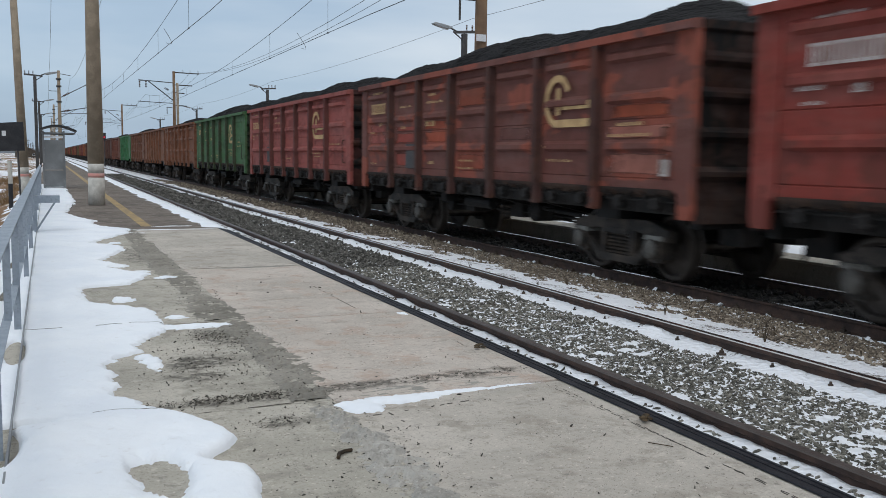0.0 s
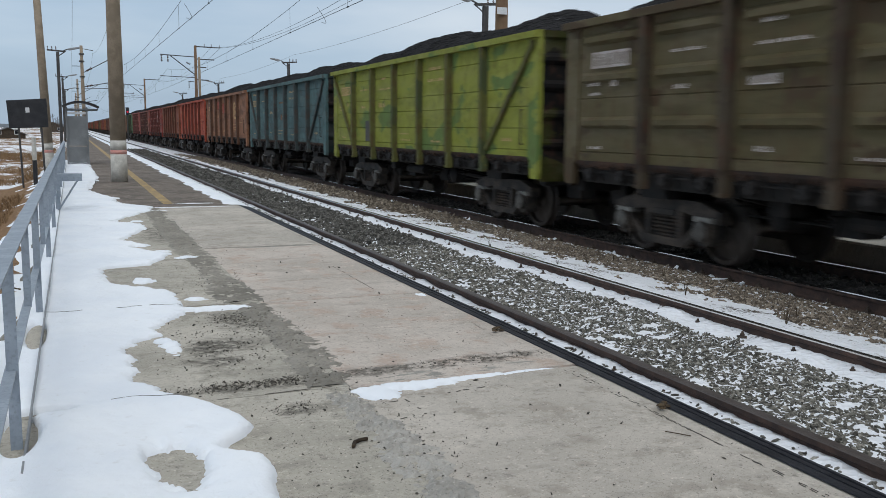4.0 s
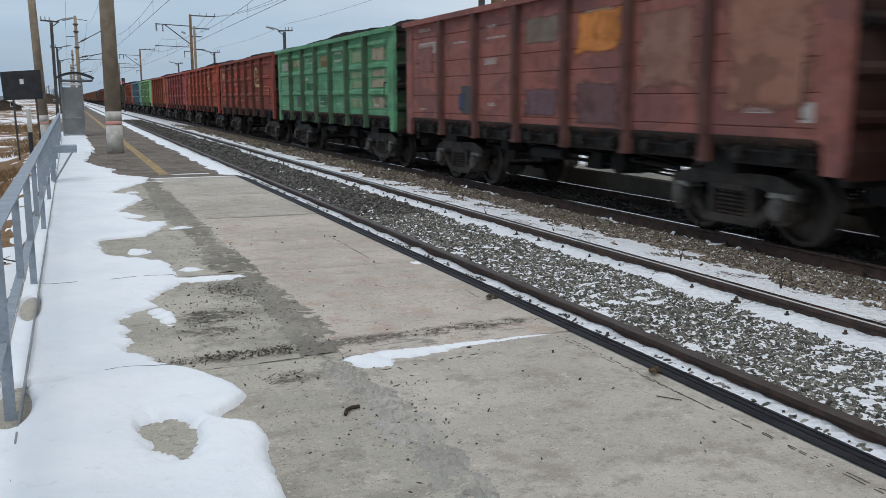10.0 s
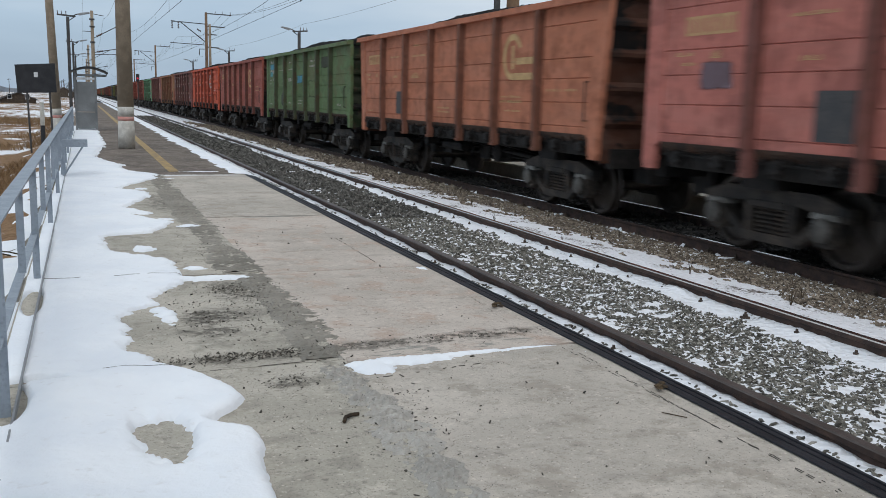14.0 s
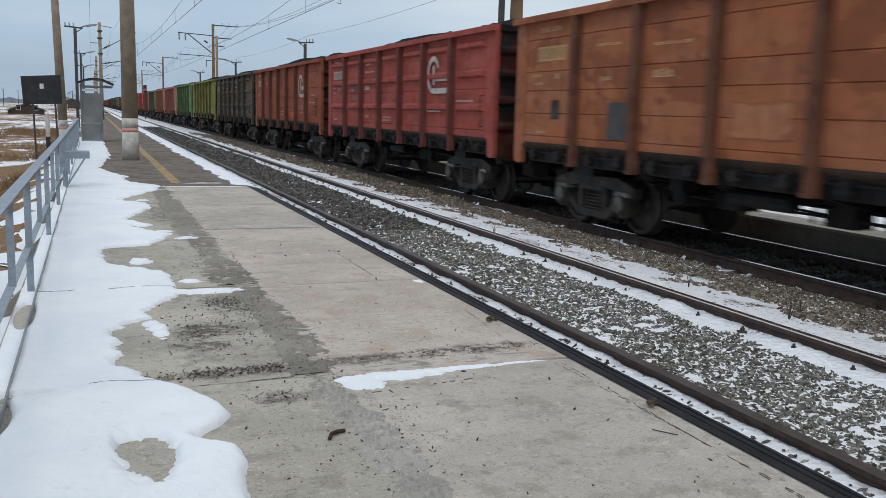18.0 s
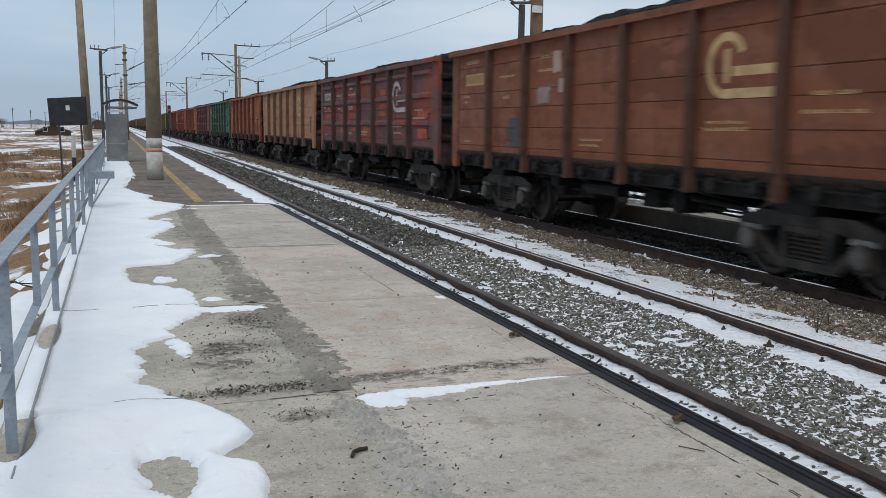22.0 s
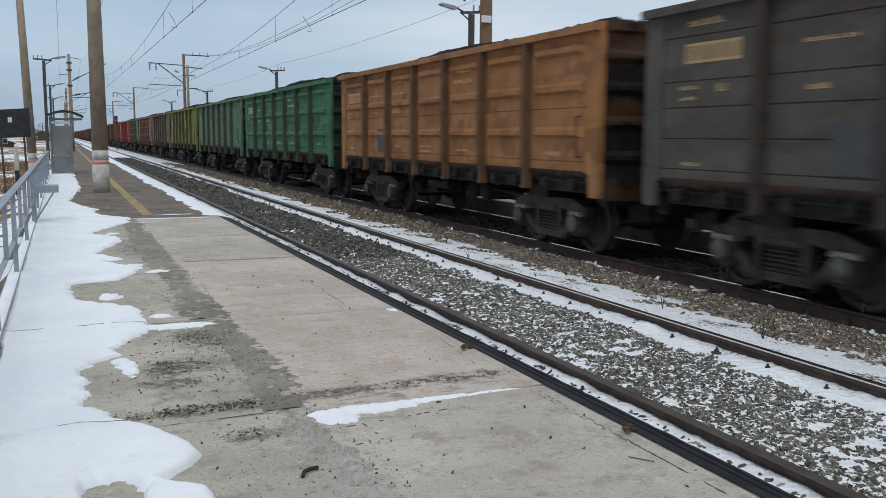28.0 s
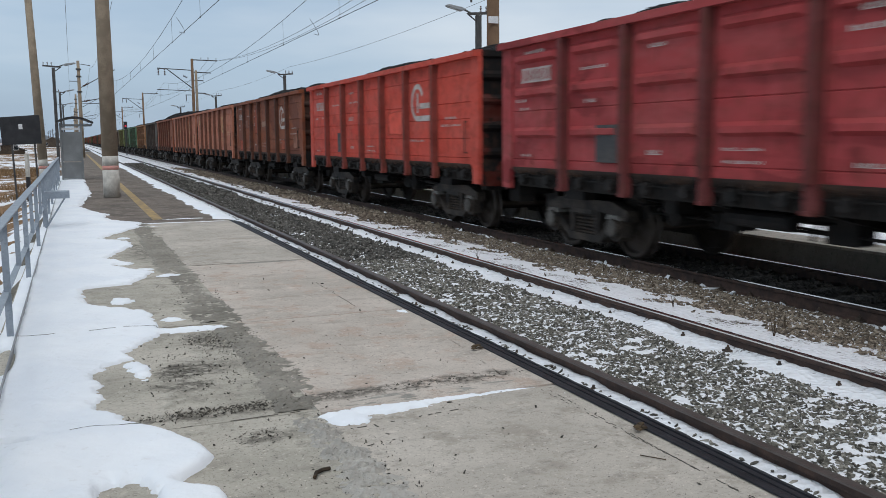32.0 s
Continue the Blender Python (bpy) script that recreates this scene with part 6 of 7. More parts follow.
# painted marks, all a few millimetres proud of the side
def emblem(bm):
    """A round mark: an open ring with two bars."""
    n = 22
    inner, outer = [], []
    for k in range(n + 1):
        a = radians(25 + 245 * k / n)
        for lst, r in ((inner, 0.30), (outer, 0.41)):
            lst.append(bm.verts.new((-0.002, -0.95 * r * math.cos(a), 1.0 * r * math.sin(a))))
    for k in range(n):
        bm.faces.new((inner[k], inner[k + 1], outer[k + 1], outer[k]))
    for y0, y1, z0, z1 in ((-0.07, 0.03, -0.22, 0.20), (-0.92, -0.14, -0.14, -0.02), (-0.92, 0.0, -0.41, -0.29)):
        v = [bm.verts.new((-0.002, a, b)) for a, b in ((y0, z0), (y1, z0), (y1, z1), (y0, z1))]
        bm.faces.new(v)


def flat(bm, rects):
    for y, z, w, h in rects:
        bm.faces.new([bm.verts.new((-0.002, y + a * w / 2, z + b * h / 2)) for a, b in ((-1, -1), (1, -1), (1, 1), (-1, 1))])


def number_bar(bm):
    """One upright bar with a hollow, in place of a digit."""
    ring = [[bm.verts.new((-0.002, a * w, b * h)) for a, b in ((-1, -1), (1, -1), (1, 1), (-1, 1))] for w, h in ((0.05, 0.12), (0.02, 0.085))]
    for i in range(4):
        j = (i + 1) % 4
        bm.faces.new((ring[0][i], ring[0][j], ring[1][j], ring[1][i]))


def small_bars(bm, seed):
    """A line of unreadable lettering, one unit long and high: uneven strokes standing on one thin line."""
    r = random.Random(seed)
    cuts = [-0.5]
    while cuts[-1] < 0.46:
        cuts.append(min(0.5, cuts[-1] + r.uniform(0.018, 0.06)))
    low = [[bm.verts.new((-0.002, y, z)) for z in (-0.5, -0.38)] for y in cuts]
    for i, (a, b) in enumerate(zip(low, low[1:])):
        bm.faces.new((a[0], b[0], b[1], a[1]))
        if i % 2 == 0 and r.random() > 0.12:
            h = r.choice((0.5, 0.5, 0.4, 0.3))
            bm.faces.new((a[1], b[1], bm.verts.new((-0.002, cuts[i + 1], h)), bm.verts.new((-0.002, cuts[i], h))))


def white_square(bm):
    flat(bm, [(0.0, 0.0, 0.20, 0.22)])


def plate(bm):
    prism(bm, [(-0.28, -0.27), (0.28, -0.27), (0.28, 0.27), (-0.28, 0.27)], "x", -0.006, 0.0)


MARK_YELLOW = plain("faded_yellow_marking", (0.58, 0.39, 0.19, 1), (0.42, 0.27, 0.13, 1), 6.0, 40.0, 0.8)
MARK_WHITE = plain("faded_white_marking", (0.54, 0.49, 0.46, 1), (0.38, 0.32, 0.29, 1), 6.0, 40.0, 0.8)
PLATE_DARK = plain("dark_stencil_panel", (0.055, 0.055, 0.058, 1), (0.08, 0.075, 0.072, 1), 4.0, 40.0, 0.7)
EMBLEM, NUMBER, SMALL, PLATE = piece(emblem, "emblem", MARK_YELLOW), piece(number_bar, "number_bar", MARK_WHITE), [piece(lambda bm, q=q: small_bars(bm, q), "stencil_bars", MARK_WHITE) for q in range(6)], piece(plate, "stencil_panel", PLATE_DARK)
WHITE_SQUARE = piece(white_square, "white_panel", MARK_WHITE)


def ragged_patch(w, h, seed):
    """A patch of paint with torn edges, lying in the plane x = 0."""
    rng = random.Random(seed)
    ring = []
    for (a0, b0), (a1, b1) in (((-1, -1), (1, -1)), ((1, -1), (1, 1)), ((1, 1), (-1, 1)), ((-1, 1), (-1, -1))):
        for j in range(6):
            f = j / 6
            ring.append(((a0 + (a1 - a0) * f) * w / 2 + rng.uniform(-0.05, 0.05) * min(1, w), (b0 + (b1 - b0) * f) * h / 2 + rng.uniform(-0.06, 0.06) * min(1, h)))
    bm = bmesh.new()
    bm.faces.new([bm.verts.new((-0.002, a, b)) for a, b in ring])
    return bm


FIELDS = [(SHEET + 0.01, SHEET + 0.12), (SHEET + 0.16, SHEET + 0.49), (SHEET + 0.69, SHEET + 0.93), (SHEET + 0.97, SHEET + 1.16), (SHEET + 1.36, SHEET + 1.73)]


def paint_patches(w, k, style, rows):
    """Patches of other paint: (y, z, width, height, colour); on ribbed sides they lie between the ribs."""
    for n, (y, z, wide, high, c) in enumerate(rows):
        m = patch_paint(c)
        if style:
            spans = [(z - high / 2, z + high / 2, -SIDE - 0.018)]
        else:
            spans = [(max(a, z - high / 2), min(b, z + high / 2), -SIDE - 0.006) for a, b in FIELDS]
        for j, (a, b, x) in enumerate(spans):
            if b - a > 0.08:
                bm = ragged_patch(wide, b - a, 100 * k + 10 * n + j)
                part("paint_patch", bm, m, w, "patch of another paint", m=pose(x - 0.0015 * n, y, (a + b) / 2))


PATCH_PAINTS = {}


def patch_paint(c):
    if c not in PATCH_PAINTS:
        PATCH_PAINTS[c] = wagon_paint("patch_paint", coat(c), coat(tuple(0.85 * v for v in c)), 0.35, 0.3, 0.2, flaking=True)
    return PATCH_PAINTS[c]


PINK, RED, TURQ, PALE = (146, 84, 78), (196, 80, 66), (98, 172, 164), (170, 150, 140)
PATCHES = {}
PATCHES[0] = [(5.3, 2.3, 1.2, 0.7, PINK), (3.44, 1.95, 1.4, 0.9, (140, 70, 62)), (1.72, 2.2, 1.3, 0.7, (150, 76, 56)), (0, 1.6, 1.3, 0.4, (138, 72, 56)), (-1.72, 2.1, 1.2, 0.35, (100, 66, 62)), (-5.3, 1.85, 1.6, 0.7, (150, 100, 90)), (-5.3, 2.5, 1.5, 0.5, (140, 72, 52)), (0, 2.75, 1.4, 0.6, (124, 66, 50))]
PATCHES[2] = [(1.72, 1.75, 0.5, 0.3, (150, 96, 72)), (-1.72, 1.6, 0.5, 0.25, (96, 80, 74))]
PATCHES[3] = [(-3.44, 2.5, 1.45, 1.4, (182, 92, 74)), (5.3, 1.7, 0.4, 0.4, (96, 80, 80))]
PATCHES[4] = [(1.72, 2.95, 1.5, 0.5, (150, 76, 62)), (0, 2.8, 1.5, 0.6, (150, 78, 66)), (3.44, 1.75, 1.2, 0.25, (120, 90, 76))]
PATCHES[5] = [(0, 2.75, 0.8, 0.08, (140, 100, 62)), (0, 2.2, 0.3, 0.25, (118, 84, 58)), (-1.72, 2.0, 1.1, 0.5, (76, 110, 114))]
PATCHES[8] = [(3.44, 1.9, 1.2, 0.5, (186, 92, 66)), (-1.72, 2.6, 1.3, 0.6, (150, 74, 60))]
PATCHES[9] = [(1.72, 2.4, 1.2, 0.6, (128, 160, 168)), (-1.72, 1.8, 1.2, 0.5, (96, 120, 128))]
PATCHES[10] = [(3.44, 2.2, 1.3, 1.8, (146, 162, 186)), (1.72, 2.1, 1.0, 1.0, (150, 186, 110)), (0, 2.9, 1.3, 0.7, (150, 168, 186)), (0, 1.8, 1.4, 0.6, (150, 172, 176)), (-1.72, 2.5, 1.2, 1.6, (148, 170, 180)), (-3.44, 1.9, 1.2, 1.0, (160, 190, 120)), (3.3, 1.62, 0.36, 0.5, (70, 60, 52))]
PATCHES[11] = [(-5.2, 2.0, 0.9, 0.35, (84, 72, 76)), (3.44, 2.6, 0.8, 0.5, (128, 100, 96)), (5.3, 1.7, 0.9, 0.25, (124, 104, 100))]
PATCHES[13] = [(3.3, 1.75, 0.5, 0.4, (86, 92, 84)), (0, 2.3, 1.1, 0.8, (160, 92, 80))]
PATCHES[14] = [(5.3, 2.3, 0.7, 1.4, RED), (3.44, 2.2, 1.2, 1.3, (170, 76, 64)), (1.72, 2.3, 0.9, 1.4, (206, 86, 78)), (-1.72, 2.4, 1.2, 1.4, (142, 66, 52))]
PATCHES[15] = [(3.44, 3.05, 1.3, 0.5, (150, 150, 120)), (0, 3.05, 1.3, 0.4, (132, 128, 90)), (0, 2.8, 0.8, 0.2, (120, 92, 56)), (3.3, 1.75, 0.6, 0.65, (52, 62, 66)), (1.72, 2.2, 1.3, 0.35, (52, 104, 80)), (0, 1.7, 1.1, 0.3, (56, 100, 78)), (-3.44, 2.3, 1.2, 1.6, (126, 150, 118)), (-5.3, 2.3, 1.3, 1.7, (152, 146, 126)), (4.9, 2.95, 1.0, 0.25, (140, 150, 116))]
PATCHES[16] = [(5.3, 2.6, 1.0, 0.6, (130, 88, 86)), (0, 2.9, 1.4, 0.5, (118, 108, 100)), (-1.72, 2.75, 1.4, 0.7, (196, 128, 70)), (0, 1.7, 1.3, 0.5, (104, 84, 92)), (-3.44, 2.4, 1.4, 1.2, (138, 104, 94)), (-5.3, 2.3, 1.6, 1.6, (146, 108, 94)), (-1.72, 1.7, 1.4, 0.7, (100, 76, 80)), (3.3, 1.7, 0.3, 0.35, (60, 70, 100))]
PATCHES[17] = [(5.3, 2.0, 1.0, 0.8, (150, 92, 66)), (3.44, 2.4, 0.4, 0.5, PALE), (-5.3, 1.7, 1.5, 0.5, (120, 96, 66))]
PATCHES[18] = [(1.72, 2.95, 1.4, 0.25, (150, 116, 112)), (3.44, 2.4, 1.2, 0.6, (140, 62, 62)), (1.72, 2.3, 1.2, 0.5, (136, 70, 66)), (1.3, 1.7, 0.6, 0.35, (70, 84, 124)), (0, 1.7, 1.2, 0.45, (150, 80, 58)), (0, 2.4, 1.3, 0.6, (122, 70, 68)), (-1.72, 2.6, 1.3, 0.9, (110, 74, 74)), (5.3, 1.6, 1.2, 0.4, (126, 74, 66))]
PATCHES[19] = [(0, 1.7, 1.3, 0.4, (216, 108, 78)), (-3.44, 2.2, 1.2, 0.7, (190, 88, 66))]
PATCHES[21] = [(5.2, 3.0, 1.0, 0.25, (76, 146, 170)), (5.4, 2.7, 0.6, 0.2, (80, 150, 160)), (0.2, 2.45, 0.9, 0.3, (78, 150, 176)), (3.3, 1.7, 0.35, 0.4, (60, 70, 66)), (-3.44, 2.95, 1.2, 0.4, (52, 62, 50)), (-1.72, 2.1, 1.2, 0.6, (96, 118, 80))]
PATCHES[23] = [(5.0, 2.2, 0.7, 0.4, (124, 110, 122)), (1.72, 2.5, 1.3, 0.7, (166, 112, 104))]
PATCHES[24] = [(3.44, 2.3, 1.2, 0.8, (126, 132, 76)), (-1.72, 2.6, 1.2, 0.6, (86, 136, 96))]
PATCHES[27] = [(-5.3, 1.75, 1.2, 0.35, (138, 78, 56)), (-1.72, 1.55, 0.8, 0.3, (190, 84, 50))]
PATCHES[28] = [(3.44, 2.2, 0.9, 0.6, (132, 84, 80))]
PATCHES[29] = [(5.0, 1.9, 0.35, 0.35, (60, 58, 58)), (-3.44, 2.95, 1.4, 0.5, (156, 76, 60)), (0, 1.8, 1.2, 0.5, (166, 112, 84))]
PATCHES[30] = [(0, 2.4, 0.9, 1.1, (118, 84, 84)), (-1.6, 2.6, 0.25, 1.2, (160, 112, 108)), (-1.9, 2.1, 1.0, 0.25, (164, 120, 116)), (-1.3, 1.75, 0.5, 0.3, (170, 110, 120)), (-3.3, 2.75, 1.0, 0.22, PALE), (-3.5, 2.3, 1.1, 0.2, (150, 120, 110)), (-3.44, 1.8, 1.2, 0.25, (128, 92, 86)), (-2.1, 1.7, 0.4, 0.3, (70, 110, 90)), (5.6, 1.7, 0.25, 0.5, (190, 110, 170))]
PATCHES[34] = [(5.2, 2.85, 1.2, 0.35, (123, 99, 94)), (3.44, 2.75, 1.2, 0.35, (121, 96, 90)), (5.2, 2.1, 1.1, 0.8, (142, 81, 68)), (4.4, 1.85, 0.4, 0.4, (154, 116, 105)), (3.2, 2.0, 0.9, 0.9, (160, 83, 66)), (1.72, 2.3, 1.2, 1.3, (142, 80, 65)), (0, 1.7, 1.3, 0.6, (158, 87, 66)), (-1.72, 2.5, 0.8, 0.8, (148, 80, 64)), (-3.44, 2.0, 1.2, 0.7, (117, 78, 69)), (-5.3, 1.9, 1.0, 0.9, (163, 82, 65))]
PATCHES[35] = [(1.4, 2.95, 0.35, 0.45, PALE), (1.9, 2.4, 0.6, 0.35, (150, 132, 126)), (1.2, 2.55, 0.3, 0.3, (160, 142, 136)), (3.3, 1.7, 0.4, 0.3, (74, 70, 66))]
PATCHES[38] = [(5.3, 2.4, 1.0, 1.5, TURQ), (3.44, 2.9, 1.2, 0.7, TURQ), (1.72, 2.9, 1.1, 0.8, (90, 160, 150)), (0, 2.8, 1.3, 1.0, TURQ), (3.44, 2.0, 1.2, 0.4, (96, 140, 120)), (-3.44, 1.8, 1.4, 0.8, (102, 180, 160)), (-5.3, 1.7, 1.4, 0.7, (110, 170, 146)), (-1.72, 1.8, 1.3, 0.6, (86, 108, 74)), (-3.44, 2.9, 1.3, 0.5, (120, 116, 66))]
PATCHES[39] = [(3.44, 2.8, 1.1, 0.2, (160, 130, 100)), (0, 2.5, 1.2, 0.6, (148, 114, 106))]
PATCHES[40] = [(3.0, 1.75, 0.7, 0.3, (140, 128, 98)), (-1.72, 2.4, 1.4, 0.4, (112, 96, 82))]
PATCHES[41] = [(5.2, 2.5, 1.0, 0.7, (150, 176, 130)), (3.7, 3.08, 0.9, 0.3, (106, 182, 192)), (1.72, 2.9, 1.1, 0.7, (96, 124, 120)), (1.6, 2.6, 0.5, 0.4, (80, 150, 160)), (-1.75, 2.75, 1.0, 1.2, (196, 130, 74)), (-1.75, 2.75, 0.8, 1.0, (204, 186, 160)), (-0.45, 2.7, 0.4, 1.0, (176, 132, 62)), (-3.3, 2.3, 1.0, 0.5, (128, 112, 58)), (5.0, 1.65, 0.5, 0.4, (84, 96, 62))]
PATCHES[42] = [(5.6, 2.3, 0.9, 1.9, (112, 132, 110)), (1.72, 2.4, 1.3, 0.8, (84, 140, 106)), (-1.72, 2.8, 1.1, 0.5, (70, 130, 100))]
PATCHES[43] = [(1.72, 2.3, 1.2, 1.0, (80, 128, 98))]
PATCHES[46] = [(1.7, 2.85, 0.5, 0.35, (178, 66, 56)), (3.3, 1.75, 0.4, 0.3, (80, 76, 76))]
PATCHES[49] = [(3.0, 1.95, 0.5, 0.5, (90, 116, 138)), (3.9, 2.5, 0.7, 0.4, (150, 110, 98)), (1.72, 2.6, 0.5, 1.2, (150, 76, 58)), (0, 2.45, 1.3, 0.25, (152, 124, 110)), (-5.4, 1.75, 0.8, 0.5, (150, 104, 86)), (5.3, 1.6, 0.7, 0.5, (160, 74, 52)), (-3.44, 1.65, 0.8, 0.4, (156, 84, 62))]
PATCHES[50] = [(-1.72, 2.2, 1.2, 0.6, (216, 92, 78))]


def joined(name, parts, material):
    bm = bmesh.new()
    for me, m in parts:
        before = len(bm.verts)
        bm.from_mesh(me)
        bm.verts.ensure_lookup_table()
        bmesh.ops.transform(bm, matrix=m, verts=bm.verts[before:])
    return mesh(bm, name, material)


RIGHT = pose(0, 0, 0, 0, 0, 180)


def side_parts(style, lean):
    out = [("side_panel", PANEL[style], pose(-SIDE, y + 0.86, 0)) for y in STAKES[:-1]]
    out += [("side_panel", FRONT_PANEL[style][lean], pose(-SIDE, 0, 0)), ("side_panel", REAR_PANEL[style][lean], pose(-SIDE, 0, 0))]
    out += [("side_stake", STAKE, pose(-SIDE, y, 0)) for y in STAKES]
    out += [("corner_post", CORNER[lean], pose(-SIDE, 0, 0)), ("top_rail", TOP_RAIL, pose(-SIDE, 0, 0)), ("lower_edge", SILL, pose(-SIDE, 0, 0))]
    return out


BACK_POST = [piece(lambda bm, l=l: corner_plate(bm, l, -1), "corner_post", bevel=0.008) for l in (0, 0.20)]
FAR_SIDE = [[joined("far_side", [(me, RIGHT @ m) for _, me, m in side_parts(s, l)] + [(BACK_POST[l], RIGHT @ pose(-SIDE, 0, 0))], BLANK) for l in (0, 1)] for s in (0, 1)]
WHOLE_BODY = [joined("body", [(me, m) for _, me, m in side_parts(s, 0)] + [(FAR_SIDE[s][0], pose(0, 0, 0)), (END_WALL[0], pose(0, 0, 0)), (END_WALL[0], RIGHT), (BACK_POST[0], pose(-SIDE, 0, 0))], BLANK) for s in (0, 1)]
WHOLE_BOGIE = joined("bogie", [(BOLSTER, pose(0, 0, 0))] + [(SIDE_FRAME, pose(s * 1.02, 0, 0, 0, 0, 0 if s < 0 else 180)) for s in (-1, 1)] + [(WHEELSET, pose(0, o, 0.4785)) for o in (-0.925, 0.925)], IRON)

# colour word, main coat, second coat, its share, style, leaning ends, emblem (0 none, 1 yellow, 2 white), extra patch colour
COATS = []
COATS += [
    ("dark brown and red", (106, 68, 63), (138, 80, 68), 0.42, 0, 0, 1, None),
    ("maroon", (128, 60, 54), (110, 60, 55), 0.2, 0, 0, 2, None),
    ("orange-brown", (126, 72, 52), (110, 64, 50), 0.25, 1, 0, 1, None),
    ("orange-red", (158, 74, 56), (176, 92, 70), 0.35, 1, 0, 1, None),
    ("tan-brown", (140, 102, 80), (112, 84, 68), 0.35, 1, 0, 1, None),
    ("dark teal", (76, 106, 110), (66, 90, 94), 0.3, 1, 0, 0, None),
    ("yellow-green", (128, 138, 60), (92, 116, 66), 0.35, 1, 0, 0, None),
    ("dark olive", (84, 80, 58), (70, 62, 48), 0.4, 0, 0, 0, None),
    ("orange-red", (166, 78, 54), (130, 66, 50), 0.25, 0, 0, 1, None),
]
COATS += [
    ("light blue", (106, 150, 166), (92, 130, 144), 0.3, 0, 0, 0, None),
    ("light green", (138, 196, 140), (140, 188, 130), 0.3, 0, 0, 1, None),
    ("orange-brown", (158, 80, 50), (120, 66, 48), 0.2, 1, 0, 2, None),
    ("purple-maroon", (162, 80, 79), (118, 62, 64), 0.2, 0, 0, 0, None),
    ("red-brown", (166, 76, 56), (140, 66, 52), 0.25, 0, 0, 1, None),
    ("red-brown and bright red", (130, 66, 54), (150, 72, 60), 0.3, 0, 0, 1, None),
    ("sea green", (94, 154, 118), (82, 136, 102), 0.3, 0, 0, 0, None),
    ("purple-brown", (140, 92, 86), (122, 84, 82), 0.35, 1, 0, 0, None),
    ("tan and red", (148, 108, 76), (146, 92, 68), 0.45, 1, 0, 1, None),
]
COATS += [
    ("dark maroon", (124, 78, 74), (112, 88, 84), 0.45, 0, 0, 0, None),
    ("orange", (200, 94, 68), (180, 84, 62), 0.2, 0, 0, 2, None),
    ("salmon-brown", (156, 92, 82), (140, 84, 74), 0.2, 1, 1, 1, None),
    ("green", (92, 118, 82), (96, 108, 78), 0.35, 1, 0, 0, None),
    ("tan-salmon", (178, 118, 94), (160, 106, 84), 0.2, 1, 1, 1, None),
    ("pinkish brown", (178, 114, 106), (158, 102, 96), 0.3, 1, 0, 0, None),
    ("green and yellow", (70, 122, 80), (150, 140, 70), 0.3, 1, 0, 0, None),
    ("yellow-green", (128, 132, 58), (96, 104, 56), 0.3, 1, 0, 0, None),
    ("blackish green", (64, 68, 60), (92, 74, 56), 0.35, 0, 0, 0, None),
]
COATS += [
    ("orange-brown", (140, 74, 50), (122, 66, 46), 0.2, 1, 0, 2, None),
    ("faded red", (156, 76, 68), (146, 72, 64), 0.2, 0, 0, 2, None),
    ("rusty orange-brown", (156, 98, 68), (132, 82, 58), 0.35, 1, 0, 1, None),
    ("dark red and grey", (112, 64, 61), (108, 88, 88), 0.4, 0, 0, 0, None),
    ("dark green", (54, 100, 84), (48, 90, 76), 0.2, 0, 0, 0, None),
    ("brown-orange", (142, 82, 54), (124, 72, 50), 0.25, 1, 0, 1, None),
    ("tan", (164, 124, 98), (148, 110, 86), 0.2, 1, 1, 1, None),
    ("black-brown and red", (104, 76, 76), (130, 72, 62), 0.45, 0, 0, 1, None),
    ("brown", (126, 80, 60), (108, 70, 54), 0.25, 1, 0, 1, None),
]
COATS += [
    ("salmon-brown", (162, 102, 80), (146, 92, 74), 0.2, 1, 1, 1, None),
    ("red", (166, 68, 68), (150, 62, 62), 0.2, 1, 1, 1, None),
    ("dark green and turquoise", (92, 110, 82), (100, 120, 92), 0.4, 0, 0, 0, None),
    ("dusty pink-brown", (140, 104, 98), (118, 86, 80), 0.3, 0, 0, 1, None),
    ("dark brown", (106, 98, 86), (98, 90, 78), 0.25, 1, 0, 0, None),
    ("yellow-green", (110, 124, 64), (98, 104, 54), 0.3, 1, 0, 0, None),
    ("slate green", (80, 120, 94), (92, 110, 88), 0.4, 1, 0, 0, None),
    ("teal green", (60, 112, 84), (54, 96, 74), 0.3, 0, 0, 0, None),
    ("tan-brown", (150, 108, 70), (128, 92, 62), 0.25, 0, 0, 0, None),
]
COATS += [
    ("dark grey", (76, 76, 73), (66, 66, 64), 0.25, 1, 0, 0, None),
    ("orange-brown", (132, 78, 58), (142, 76, 58), 0.25, 1, 0, 1, None),
    ("salmon", (172, 114, 94), (156, 102, 84), 0.2, 1, 1, 1, None),
    ("salmon", (174, 116, 96), (158, 104, 86), 0.2, 1, 1, 1, None),
    ("brown", (130, 76, 54), (110, 66, 52), 0.35, 1, 0, 2, None),
    ("bright red", (194, 80, 68), (190, 72, 62), 0.15, 1, 0, 2, None),
    ("crimson", (160, 68, 72), (134, 56, 60), 0.2, 0, 0, 0, None),
    ("brown", (126, 74, 60), (110, 66, 54), 0.2, 0, 0, 0, None),
    ("brown", (136, 80, 60), (116, 70, 54), 0.2, 0, 0, 0, None),
]
AHEAD = [("maroon", (146, 82, 78)), ("green", (64, 104, 70)), ("brown", (118, 80, 62)), ("brown", (116, 80, 62)), ("brown", (108, 76, 62)), ("green", (62, 116, 82)), ("brown", (108, 70, 60)), ("dark brown", (88, 64, 58))]
